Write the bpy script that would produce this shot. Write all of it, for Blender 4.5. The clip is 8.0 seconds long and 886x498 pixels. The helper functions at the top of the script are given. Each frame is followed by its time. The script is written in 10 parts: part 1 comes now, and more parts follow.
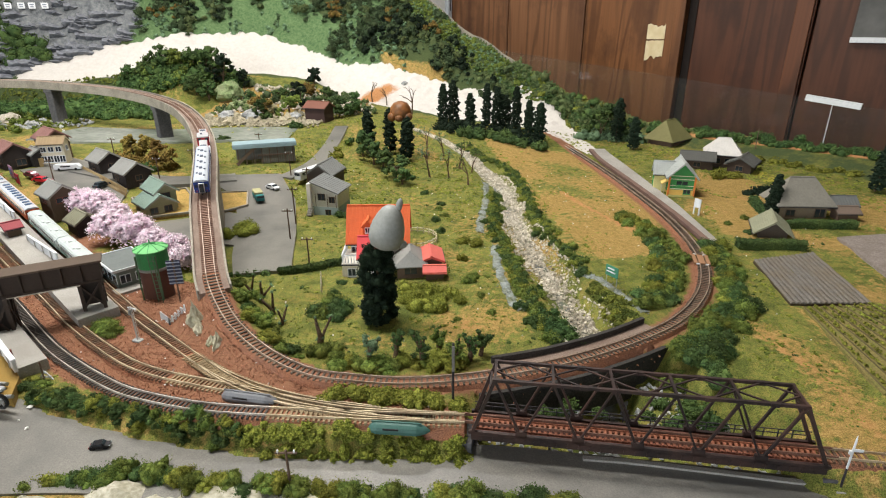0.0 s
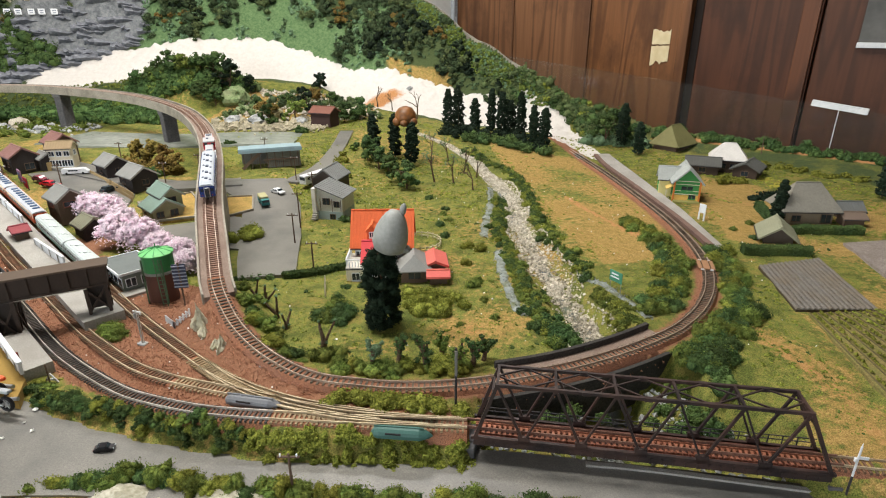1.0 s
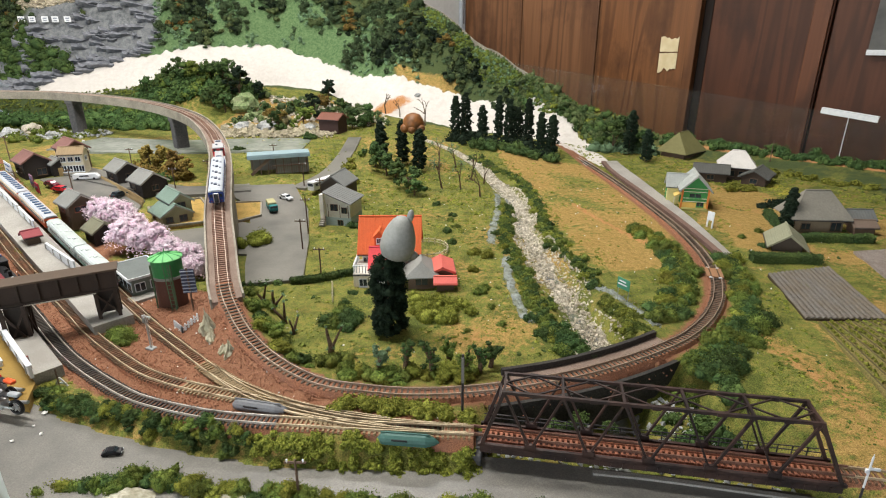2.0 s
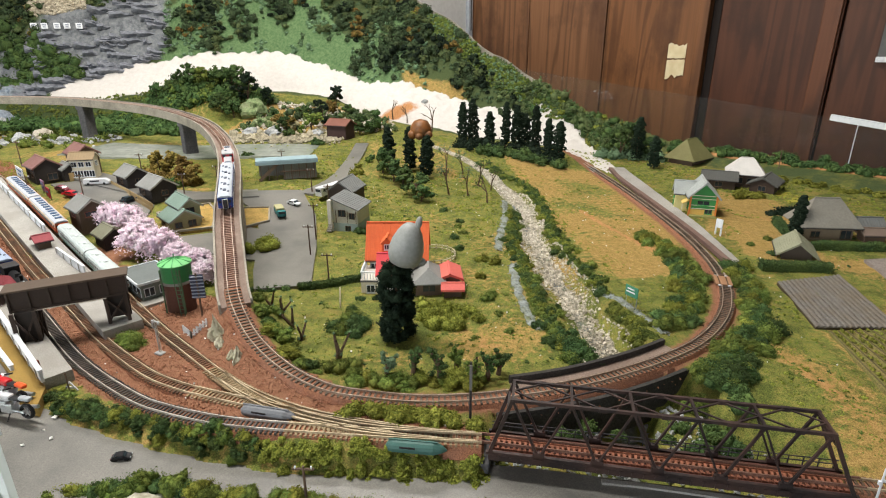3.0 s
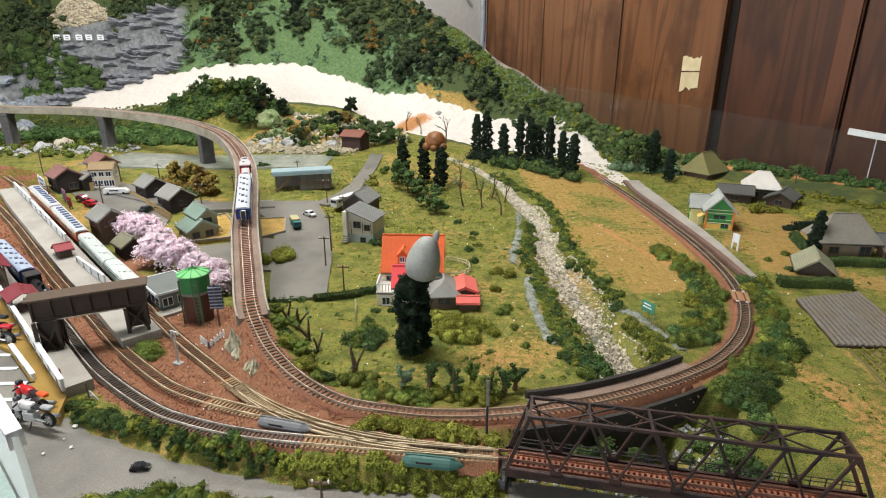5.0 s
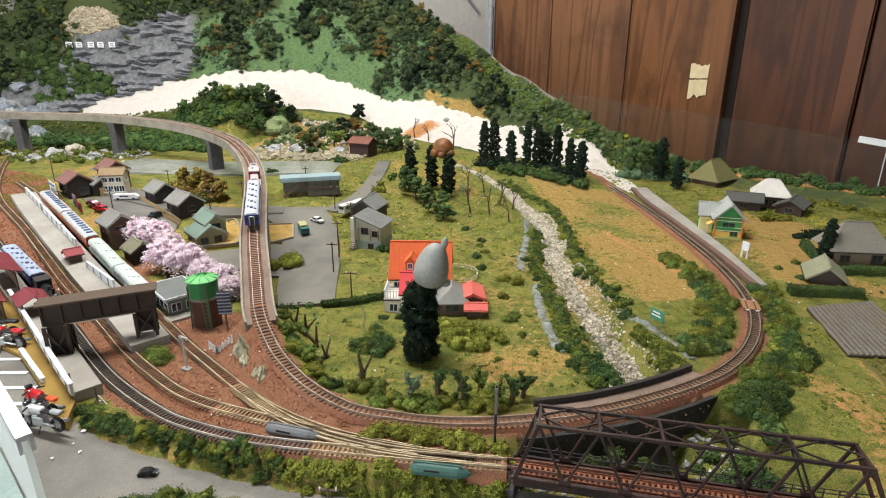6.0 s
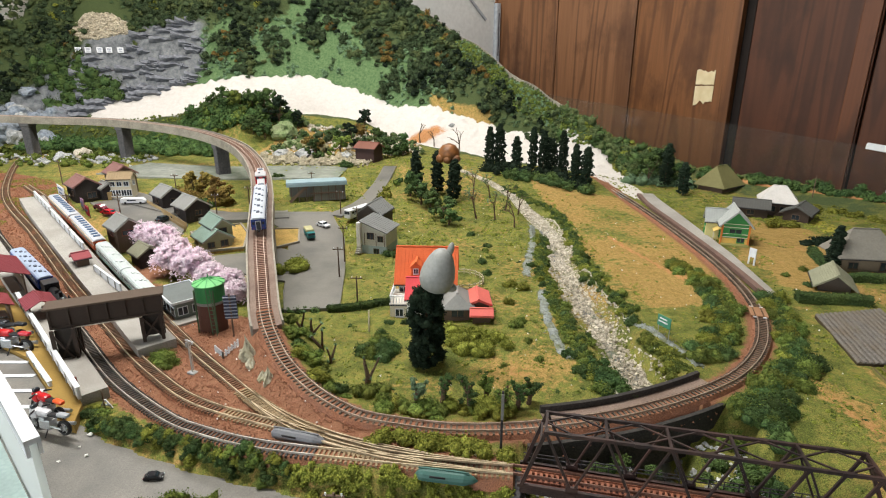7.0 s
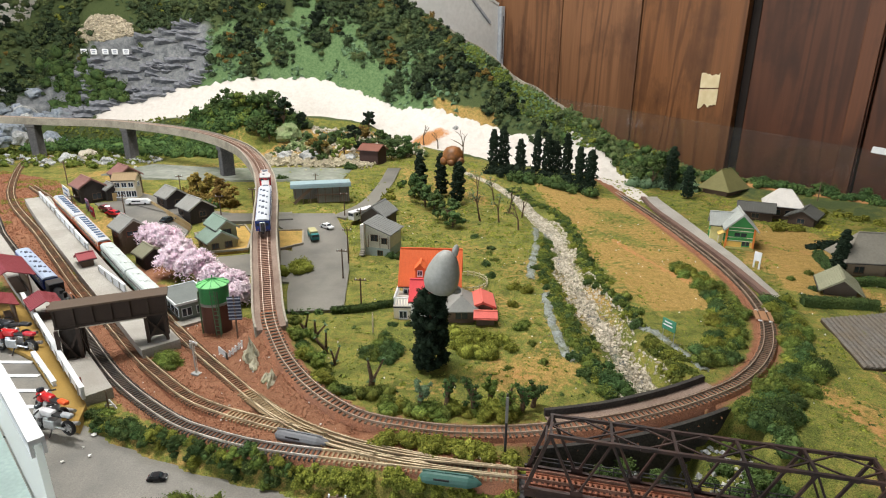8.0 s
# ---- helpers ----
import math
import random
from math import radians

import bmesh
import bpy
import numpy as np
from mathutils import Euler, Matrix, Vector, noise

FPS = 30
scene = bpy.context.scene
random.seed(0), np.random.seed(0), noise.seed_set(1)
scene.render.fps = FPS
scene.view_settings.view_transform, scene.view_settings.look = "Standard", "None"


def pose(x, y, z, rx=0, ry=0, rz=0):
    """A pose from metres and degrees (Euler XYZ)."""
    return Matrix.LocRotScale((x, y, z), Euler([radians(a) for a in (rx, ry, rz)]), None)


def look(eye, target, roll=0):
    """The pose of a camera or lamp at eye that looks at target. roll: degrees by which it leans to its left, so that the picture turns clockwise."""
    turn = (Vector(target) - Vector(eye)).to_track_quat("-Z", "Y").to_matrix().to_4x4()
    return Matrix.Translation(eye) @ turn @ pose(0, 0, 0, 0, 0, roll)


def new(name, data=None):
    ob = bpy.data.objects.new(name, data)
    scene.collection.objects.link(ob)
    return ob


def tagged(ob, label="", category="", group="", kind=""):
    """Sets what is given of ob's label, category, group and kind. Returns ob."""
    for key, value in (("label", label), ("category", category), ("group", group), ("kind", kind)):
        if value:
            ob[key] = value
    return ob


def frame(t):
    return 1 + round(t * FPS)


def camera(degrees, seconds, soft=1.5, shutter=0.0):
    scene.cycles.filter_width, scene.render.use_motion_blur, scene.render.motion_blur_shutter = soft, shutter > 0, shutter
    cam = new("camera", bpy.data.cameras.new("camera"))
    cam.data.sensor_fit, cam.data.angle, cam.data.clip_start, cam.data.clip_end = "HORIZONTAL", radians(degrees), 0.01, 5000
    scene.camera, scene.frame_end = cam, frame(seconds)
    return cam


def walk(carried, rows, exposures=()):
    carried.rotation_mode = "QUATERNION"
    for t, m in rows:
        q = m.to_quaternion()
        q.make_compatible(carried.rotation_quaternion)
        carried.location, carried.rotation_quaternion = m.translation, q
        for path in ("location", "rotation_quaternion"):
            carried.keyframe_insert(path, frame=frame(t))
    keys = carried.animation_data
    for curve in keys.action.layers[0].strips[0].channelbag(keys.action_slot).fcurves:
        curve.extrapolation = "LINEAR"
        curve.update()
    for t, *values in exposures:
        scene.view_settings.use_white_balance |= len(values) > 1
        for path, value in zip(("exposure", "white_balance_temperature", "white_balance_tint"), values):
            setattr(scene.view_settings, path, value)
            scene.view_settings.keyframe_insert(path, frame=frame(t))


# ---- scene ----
# the camera and its way
cam = camera(77.04, 8.0, soft=1.1)
PATH = [
    (0, 0.0129, 0.0009, 0.2983, 0.64, -22.11, 0.22),
    (0.5, 0.0142, 0.0004, 0.2983, 0.88, -21.89, 0.22),
    (1, 0.0146, 0.0001, 0.2988, 1.20, -21.64, 0.26),
    (1.5, 0.0147, -0.0003, 0.2990, 1.59, -21.31, 0.26),
    (3, 0.0118, -0.0007, 0.3009, 2.60, -20.44, 0.22),
    (3.5, 0.0106, -0.0007, 0.3022, 2.92, -20.19, 0.16),
    (4, 0.0084, -0.0009, 0.3035, 3.20, -19.95, 0.12),
    (4.5, 0.0069, -0.0012, 0.3050, 3.49, -19.73, 0.10),
    (6, 0.0036, -0.0006, 0.3057, 4.52, -18.79, 0.05),
    (6.5, 0.0027, -0.0004, 0.3055, 4.82, -18.48, -0.00),
    (7, 0.0017, -0.0005, 0.3058, 5.04, -18.26, -0.05),
    (7.5, 0.0006, -0.0001, 0.3051, 5.25, -18.07, -0.14),
    (8, 0.0000, 0.0000, 0.3050, 5.40, -18.00, -0.20),
]
walk(cam, [(t, pose(x, y, z, 90 + p, r, w)) for t, x, y, z, w, p, r in PATH])

# ---------------------------------------------------------------- light
world = bpy.data.worlds.new("world")
scene.world = world
world.use_nodes = True
wn = world.node_tree.nodes
sky = wn.new("ShaderNodeTexSky")
sky.sky_type, sky.sun_disc = "NISHITA", False
sky.sun_elevation, sky.sun_rotation = radians(50), radians(200)
world.node_tree.links.new(sky.outputs[0], wn["Background"].inputs[0])
wn["Background"].inputs[1].default_value = 0.12


def area_lamp(name, eye, target, sx, sy, power, colour):
    data = bpy.data.lights.new(name, "AREA")
    data.shape, data.size, data.size_y, data.energy, data.color = "RECTANGLE", sx, sy, power, colour
    ob = new(name, data)
    ob.matrix_world = look(eye, target)
    return ob


# assumed daylight in unseen window openings, and two assumed tube fittings of the ceiling
area_lamp("window_light", (-1.96, -1.73, 0.72), (-0.2, 0.8, 0.1), 2.7, 1.25, 36, (0.95, 0.98, 1.0))
area_lamp("window_light", (1.36, -2.27, 0.72), (0.1, 0.8, 0.1), 2.0, 1.25, 3, (0.95, 0.98, 1.0))
area_lamp("window_light", (-3.17, 0.85, 0.72), (-0.2, 0.9, 0.1), 1.5, 1.25, 9, (0.92, 0.97, 1.0))
area_lamp("tube_light", (-0.62, 0.74, 1.72), (-0.62, 0.74, 0), 1.25, 0.12, 37, (1.0, 0.97, 0.92))
area_lamp("tube_light", (-0.30, 1.95, 1.72), (-0.30, 1.95, 0), 1.25, 0.12, 17, (1.0, 0.97, 0.92))
scene.view_settings.exposure = 0.56


# ---------------------------------------------------------------- small tools
def lin(r, g, b):
    return tuple(((v / 255 + 0.055) / 1.055) ** 2.4 if v > 10 else v / 255 / 12.92 for v in (r, g, b))


def lerp(a, b, t):
    return a + (b - a) * t


def spline(pts, step=0.006):
    """Points along a smooth curve through pts, at even steps, as an array."""
    p = np.array(pts, float)
    p = np.vstack([2 * p[0] - p[1], p, 2 * p[-1] - p[-2]])
    out = []
    for i in range(1, len(p) - 2):
        a, b, c, d = p[i - 1], p[i], p[i + 1], p[i + 2]
        for t in np.linspace(0, 1, 24, endpoint=False):
            out.append(0.5 * (2 * b + (c - a) * t + (2 * a - 5 * b + 4 * c - d) * t * t + (3 * b - a - 3 * c + d) * t ** 3))
    out.append(p[-2])
    out = np.array(out)
    s = np.concatenate([[0], np.cumsum(np.linalg.norm(np.diff(out, axis=0), axis=1))])
    n = max(2, int(s[-1] / step))
    q = np.linspace(0, s[-1], n)
    return np.stack([np.interp(q, s, out[:, k]) for k in range(out.shape[1])], 1)


def smooth(a, b, x):
    t = np.clip((np.asarray(x, float) - a) / (b - a), 0, 1)
    return t * t * (3 - 2 * t)


def near_line(x, y, line):
    """Distance of points to a polyline in the plan, and how far along it (0..1)."""
    best, along = np.full(np.shape(x), 1e9), np.zeros(np.shape(x))
    n = len(line) - 1
    for i in range(n):
        ax, ay = line[i][:2]
        bx, by = line[i + 1][:2]
        dx, dy = bx - ax, by - ay
        t = np.clip(((x - ax) * dx + (y - ay) * dy) / (dx * dx + dy * dy), 0, 1)
        d = np.hypot(x - ax - t * dx, y - ay - t * dy)
        m = d < best
        best, along = np.where(m, d, best), np.where(m, (i + t) / n, along)
    return best, along


def inside(x, y, poly):
    """Which points lie in a polygon of the plan."""
    c = np.zeros(np.shape(x), bool)
    j = len(poly) - 1
    for i in range(len(poly)):
        xi, yi, xj, yj = *poly[i][:2], *poly[j][:2]
        c ^= ((yi > y) != (yj > y)) & (x < (xj - xi) * (y - yi) / (yj - yi + 1e-12) + xi)
        j = i
    return c


def rumple(x, y, scale, seed=0.0):
    """Cheap smooth noise over the plan, about -1..1."""
    a = np.sin(x * scale * 1.0 + 1.3 * np.sin(y * scale * 0.83 + seed) + seed * 1.7)
    b = np.sin(y * scale * 1.17 + 1.7 * np.sin(x * scale * 0.71 - seed) + seed * 2.3)
    c = np.sin((x + y) * scale * 2.1 + seed * 3.1 + 1.1 * np.sin((x - y) * scale * 1.63))
    return (a + b + 0.6 * c) / 2.6


# ---------------------------------------------------------------- materials
def material(name, ca, cb, grain=600.0, rough=0.75, bump=0.25, cc=None, patch=40.0, amount=0.5, metal=0.0, rand=0.0, island=0.0,
             spec=0.3, coat=0.0, stretch=None, detail=5.0, depth=0.0006):
    """Two-tone grain, larger patches towards a third colour, and fine relief; rand / island vary the lightness by thing or by crumb."""
    m = bpy.data.materials.new(name)
    m.use_nodes = True
    nt, n, k = m.node_tree, m.node_tree.nodes, m.node_tree.links
    bsdf = n["Principled BSDF"]
    tc = n.new("ShaderNodeTexCoord")
    src = tc.outputs["Object"]
    if stretch:
        mp = n.new("ShaderNodeMapping")
        mp.inputs["Scale"].default_value = stretch
        k.new(src, mp.inputs[0])
        src = mp.outputs[0]
    fine = n.new("ShaderNodeTexNoise")
    fine.inputs["Scale"].default_value, fine.inputs["Detail"].default_value = grain, detail
    k.new(src, fine.inputs["Vector"])
    ramp = n.new("ShaderNodeValToRGB")
    ramp.color_ramp.elements[0].position, ramp.color_ramp.elements[1].position = 0.32, 0.68
    ramp.color_ramp.elements[0].color, ramp.color_ramp.elements[1].color = (*ca, 1), (*cb, 1)
    k.new(fine.outputs["Fac"], ramp.inputs[0])
    col = ramp.outputs[0]
    big = n.new("ShaderNodeTexNoise")
    big.inputs["Scale"].default_value, big.inputs["Detail"].default_value, big.inputs["Roughness"].default_value = patch, 6.0, 0.62
    k.new(src, big.inputs["Vector"])
    r2 = n.new("ShaderNodeValToRGB")
    r2.color_ramp.elements[0].position, r2.color_ramp.elements[1].position = 0.42, 0.66
    r2.color_ramp.elements[0].color, r2.color_ramp.elements[1].color = (0, 0, 0, 1), (amount, amount, amount, 1)
    k.new(big.outputs["Fac"], r2.inputs[0])
    mix = n.new("ShaderNodeMix")
    mix.data_type = "RGBA"
    k.new(r2.outputs[0], mix.inputs["Factor"])
    k.new(col, mix.inputs["A"])
    c3 = cc or tuple(0.6 * v for v in ca)
    mix.inputs["B"].default_value = (*c3, 1)
    col = mix.outputs["Result"]
    if rand or island:
        val = n.new("ShaderNodeHueSaturation")
        acc = None
        if rand:
            oi = n.new("ShaderNodeObjectInfo")
            mr = n.new("ShaderNodeMapRange")
            mr.inputs["To Min"].default_value, mr.inputs["To Max"].default_value = 1 - rand, 1 + rand
            k.new(oi.outputs["Random"], mr.inputs[0])
            acc = mr.outputs[0]
            hu = n.new("ShaderNodeMapRange")
            hu.inputs["To Min"].default_value, hu.inputs["To Max"].default_value = 0.5 - 0.06 * rand, 0.5 + 0.06 * rand
            k.new(oi.outputs["Random"], hu.inputs[0])
            k.new(hu.outputs[0], val.inputs["Hue"])
        if island:
            ge = n.new("ShaderNodeNewGeometry")
            mr = n.new("ShaderNodeMapRange")
            mr.inputs["To Min"].default_value, mr.inputs["To Max"].default_value = 1 - island, 1 + island
            k.new(ge.outputs["Random Per Island"], mr.inputs[0])
            if acc:
                mu = n.new("ShaderNodeMath")
                mu.operation = "MULTIPLY"
                k.new(acc, mu.inputs[0])
                k.new(mr.outputs[0], mu.inputs[1])
                acc = mu.outputs[0]
            else:
                acc = mr.outputs[0]
        k.new(acc, val.inputs["Value"])
        k.new(col, val.inputs["Color"])
        col = val.outputs[0]
    k.new(col, bsdf.inputs["Base Color"])
    bsdf.inputs["Roughness"].default_value, bsdf.inputs["Metallic"].default_value = rough, metal
    bsdf.inputs["Specular IOR Level"].default_value = spec
    bsdf.inputs["Coat Weight"].default_value = coat
    if bump:
        bp = n.new("ShaderNodeBump")
        bp.inputs["Strength"].default_value, bp.inputs["Distance"].default_value = bump, depth
        k.new(fine.outputs["Fac"], bp.inputs["Height"])
        k.new(bp.outputs[0], bsdf.inputs["Normal"])
    return m


def ground_material():
    """Turf, dry earth and reddish ballast, sown by the ground's own cover weights with ragged borders."""
    m = bpy.data.materials.new("scenic_turf")
    m.use_nodes = True
    nt, n, k = m.node_tree, m.node_tree.nodes, m.node_tree.links
    bsdf = n["Principled BSDF"]
    tc = n.new("ShaderNodeTexCoord")

    def noise_node(scale, detail=6.0, rough=0.6):
        t = n.new("ShaderNodeTexNoise")
        t.inputs["Scale"].default_value, t.inputs["Detail"].default_value, t.inputs["Roughness"].default_value = scale, detail, rough
        k.new(tc.outputs["Object"], t.inputs["Vector"])
        return t.outputs["Fac"]

    def ramp(fac, *stops):
        r = n.new("ShaderNodeValToRGB")
        e = r.color_ramp.elements
        while len(e) < len(stops):
            e.new(0.5)
        for el, (p, c) in zip(e, stops):
            el.position, el.color = p, (*c, 1)
        k.new(fac, r.inputs[0])
        return r.outputs[0]

    def mixed(fac, a, b):
        x = n.new("ShaderNodeMix")
        x.data_type = "RGBA"
        k.new(fac, x.inputs["Factor"])
        k.new(a, x.inputs["A"])
        k.new(b, x.inputs["B"])
        return x.outputs["Result"]

    fine, mid, wide = noise_node(900, 4), noise_node(120, 6, 0.7), noise_node(22, 5)
    # wide ramp: turf's own tones plus its small shadows and yellow highlights
    turf = mixed(ramp(mid, (0.38, (0, 0, 0)), (0.66, (1, 1, 1))),
                 ramp(fine, (0.32, lin(54, 64, 28)), (0.68, lin(130, 138, 64))),
                 ramp(fine, (0.32, lin(88, 86, 42)), (0.68, lin(158, 146, 78))))
    moss = ramp(fine, (0.32, lin(44, 53, 23)), (0.68, lin(104, 112, 52)))
    straw = ramp(fine, (0.3, lin(104, 90, 46)), (0.7, lin(148, 128, 72)))
    turf = mixed(ramp(noise_node(34, 7, 0.7), (0.45, (0, 0, 0)), (0.60, (1, 1, 1))), turf, moss)
    turf = mixed(ramp(noise_node(15, 8, 0.75), (0.52, (0, 0, 0)), (0.66, (0.8, 0.8, 0.8))), turf, straw)
    dry = mixed(ramp(mid, (0.35, (0, 0, 0)), (0.62, (1, 1, 1))),
                ramp(fine, (0.32, lin(92, 76, 38)), (0.68, lin(156, 132, 72))),
                ramp(fine, (0.32, lin(120, 92, 50)), (0.68, lin(188, 158, 98))))
    stone = mixed(ramp(mid, (0.3, (0, 0, 0)), (0.75, (1, 1, 1))),
                  ramp(noise_node(1300, 3), (0.3, lin(82, 52, 38)), (0.7, lin(148, 101, 76))),
                  ramp(noise_node(1500, 3), (0.3, lin(104, 72, 53)), (0.68, lin(166, 124, 97))))
    wood = ramp(fine, (0.3, lin(40, 50, 30)), (0.7, lin(84, 96, 58)))
    glade = mixed(ramp(mid, (0.38, (0, 0, 0)), (0.62, (1, 1, 1))), ramp(fine, (0.3, lin(48, 74, 46)), (0.7, lin(86, 112, 72))), ramp(fine, (0.3, lin(72, 98, 64)), (0.7, lin(118, 138, 94))))
    plaster = ramp(noise_node(90, 6, 0.7), (0.25, lin(186, 180, 173)), (0.75, lin(205, 200, 194)))
    cover = n.new("ShaderNodeVertexColor")
    cover.layer_name = "cover"
    sep = n.new("ShaderNodeSeparateColor")
    k.new(cover.outputs["Color"], sep.inputs[0])
    extra = n.new("ShaderNodeVertexColor")
    extra.layer_name = "upland"
    sep2 = n.new("ShaderNodeSeparateColor")
    k.new(extra.outputs["Color"], sep2.inputs[0])

    def edge(weight, ragged, noise_fac):
        a = n.new("ShaderNodeMath")
        a.operation = "SUBTRACT"
        k.new(noise_fac, a.inputs[0])
        a.inputs[1].default_value = 0.5
        b = n.new("ShaderNodeMath")
        b.operation = "MULTIPLY_ADD"
        k.new(a.outputs[0], b.inputs[0])
        b.inputs[1].default_value = ragged
        k.new(weight, b.inputs[2])
        r = n.new("ShaderNodeMapRange")
        r.inputs["From Min"].default_value, r.inputs["From Max"].default_value = 0.40, 0.60
        k.new(b.outputs[0], r.inputs[0])
        return r.outputs[0]

    col = mixed(edge(sep.outputs["Green"], 1.2, mid), turf, dry)
    col = mixed(edge(sep.outputs["Red"], 0.7, mid), col, stone)
    col = mixed(edge(sep2.outputs["Red"], 0.8, wide), col, wood)
    third = n.new("ShaderNodeVertexColor")
    third.layer_name = "glade"
    sep3 = n.new("ShaderNodeSeparateColor")
    k.new(third.outputs["Color"], sep3.inputs[0])
    col = mixed(edge(sep3.outputs["Red"], 0.9, wide), col, glade)
    rock = ramp(noise_node(46, 8, 0.75), (0.3, lin(62, 66, 72)), (0.7, lin(140, 142, 142)))
    col = mixed(edge(sep2.outputs["Blue"], 0.7, wide), col, rock)
    col = mixed(edge(sep2.outputs["Green"], 0.12, mid), col, plaster)
    earth = ramp(noise_node(500, 5), (0.3, lin(146, 96, 56)), (0.7, lin(196, 146, 100)))
    col = mixed(edge(sep.outputs["Blue"], 0.5, mid), col, earth)
    k.new(col, bsdf.inputs["Base Color"])
    bsdf.inputs["Roughness"].default_value = 0.9
    bsdf.inputs["Specular IOR Level"].default_value = 0.15
    bp = n.new("ShaderNodeBump")
    bp.inputs["Strength"].default_value, bp.inputs["Distance"].default_value = 0.7, 0.0012
    k.new(fine, bp.inputs["Height"])
    k.new(bp.outputs[0], bsdf.inputs["Normal"])
    return m


def plank_material(name, light, dark, stain):
    """Stained softwood: cathedral grain along the board, fine streaks, darker stains and a worn varnish."""
    m = bpy.data.materials.new(name)
    m.use_nodes = True
    n, k = m.node_tree.nodes, m.node_tree.links
    bsdf = n["Principled BSDF"]
    tc, oi, add, mul = n.new("ShaderNodeTexCoord"), n.new("ShaderNodeObjectInfo"), n.new("ShaderNodeVectorMath"), n.new("ShaderNodeVectorMath")
    mul.operation = "SCALE"
    mul.inputs[0].default_value = (9.0, 5.0, 13.0)
    k.new(oi.outputs["Random"], mul.inputs["Scale"])
    k.new(tc.outputs["Object"], add.inputs[0])
    k.new(mul.outputs[0], add.inputs[1])

    def mapped(sx, sz):
        q = n.new("ShaderNodeMapping")
        q.inputs["Scale"].default_value = (sx, sx, sz)
        k.new(add.outputs[0], q.inputs[0])
        return q.outputs[0]

    def ramp(fac, *stops):
        r = n.new("ShaderNodeValToRGB")
        e = r.color_ramp.elements
        for el, (pos, c) in zip(e, stops):
            el.position, el.color = pos, (*c, 1)
        k.new(fac, r.inputs[0])
        return r.outputs[0]

    def mixed(fac, a, b):
        x = n.new("ShaderNodeMix")
        x.data_type = "RGBA"
        k.new(fac, x.inputs["Factor"])
        k.new(a, x.inputs["A"])
        if isinstance(b, tuple):
            x.inputs["B"].default_value = (*b, 1)
        else:
            k.new(b, x.inputs["B"])
        return x.outputs["Result"]

    field, k1, k2 = n.new("ShaderNodeTexNoise"), n.new("ShaderNodeMath"), n.new("ShaderNodeMath")
    field.inputs["Scale"].default_value, field.inputs["Detail"].default_value, field.inputs["Roughness"].default_value = 3.4, 3.0, 0.5
    k.new(mapped(1.0, 0.085), field.inputs["Vector"])
    k1.operation, k2.operation = "MULTIPLY", "SINE"
    k1.inputs[1].default_value = 110.0
    k.new(field.outputs["Fac"], k1.inputs[0])
    k.new(k1.outputs[0], k2.inputs[0])
    fine, blot = n.new("ShaderNodeTexNoise"), n.new("ShaderNodeTexNoise")
    fine.inputs["Scale"].default_value, fine.inputs["Detail"].default_value = 120, 5
    k.new(mapped(1.0, 0.025), fine.inputs["Vector"])
    blot.inputs["Scale"].default_value, blot.inputs["Detail"].default_value, blot.inputs["Roughness"].default_value = 5.0, 6, 0.65
    k.new(mapped(1.0, 0.55), blot.inputs["Vector"])
    col = mixed(ramp(k2.outputs[0], (0.1, (0, 0, 0)), (1.0, (0.55, 0.55, 0.55))), ramp(fine.outputs["Fac"], (0.30, tuple(0.80 * v for v in light)), (0.70, light)), dark)
    col = mixed(ramp(blot.outputs["Fac"], (0.50, (0, 0, 0)), (0.70, (0.85, 0.85, 0.85))), col, stain)
    k.new(col, bsdf.inputs["Base Color"])
    bsdf.inputs["Roughness"].default_value, bsdf.inputs["Specular IOR Level"].default_value = 0.46, 0.28
    bp = n.new("ShaderNodeBump")
    bp.inputs["Strength"].default_value, bp.inputs["Distance"].default_value = 0.25, 0.0015
    k.new(fine.outputs["Fac"], bp.inputs["Height"])
    k.new(bp.outputs[0], bsdf.inputs["Normal"])
    return m


def clear_material(name, tint, rough=0.02, haze_amount=0.008):
    m = bpy.data.materials.new(name)
    m.use_nodes = True
    n, k = m.node_tree.nodes, m.node_tree.links
    out = n["Material Output"]
    tr, gl, mx = n.new("ShaderNodeBsdfTransparent"), n.new("ShaderNodeBsdfGlossy"), n.new("ShaderNodeMixShader")
    tr.inputs[0].default_value = (*tint, 1)
    gl.inputs["Roughness"].default_value = rough
    fr = n.new("ShaderNodeFresnel")
    fr.inputs[0].default_value = 1.28
    k.new(fr.outputs[0], mx.inputs[0])
    k.new(tr.outputs[0], mx.inputs[1])
    k.new(gl.outputs[0], mx.inputs[2])
    # white diffuse share that paints in the pale reflection veil of the sheets
    dust, both = n.new("ShaderNodeBsdfDiffuse"), n.new("ShaderNodeMixShader")
    dust.inputs[0].default_value = (0.8, 0.8, 0.78, 1)
    both.inputs[0].default_value = haze_amount
    k.new(mx.outputs[0], both.inputs[1])
    k.new(dust.outputs[0], both.inputs[2])
    k.new(both.outputs[0], out.inputs[0])
    return m


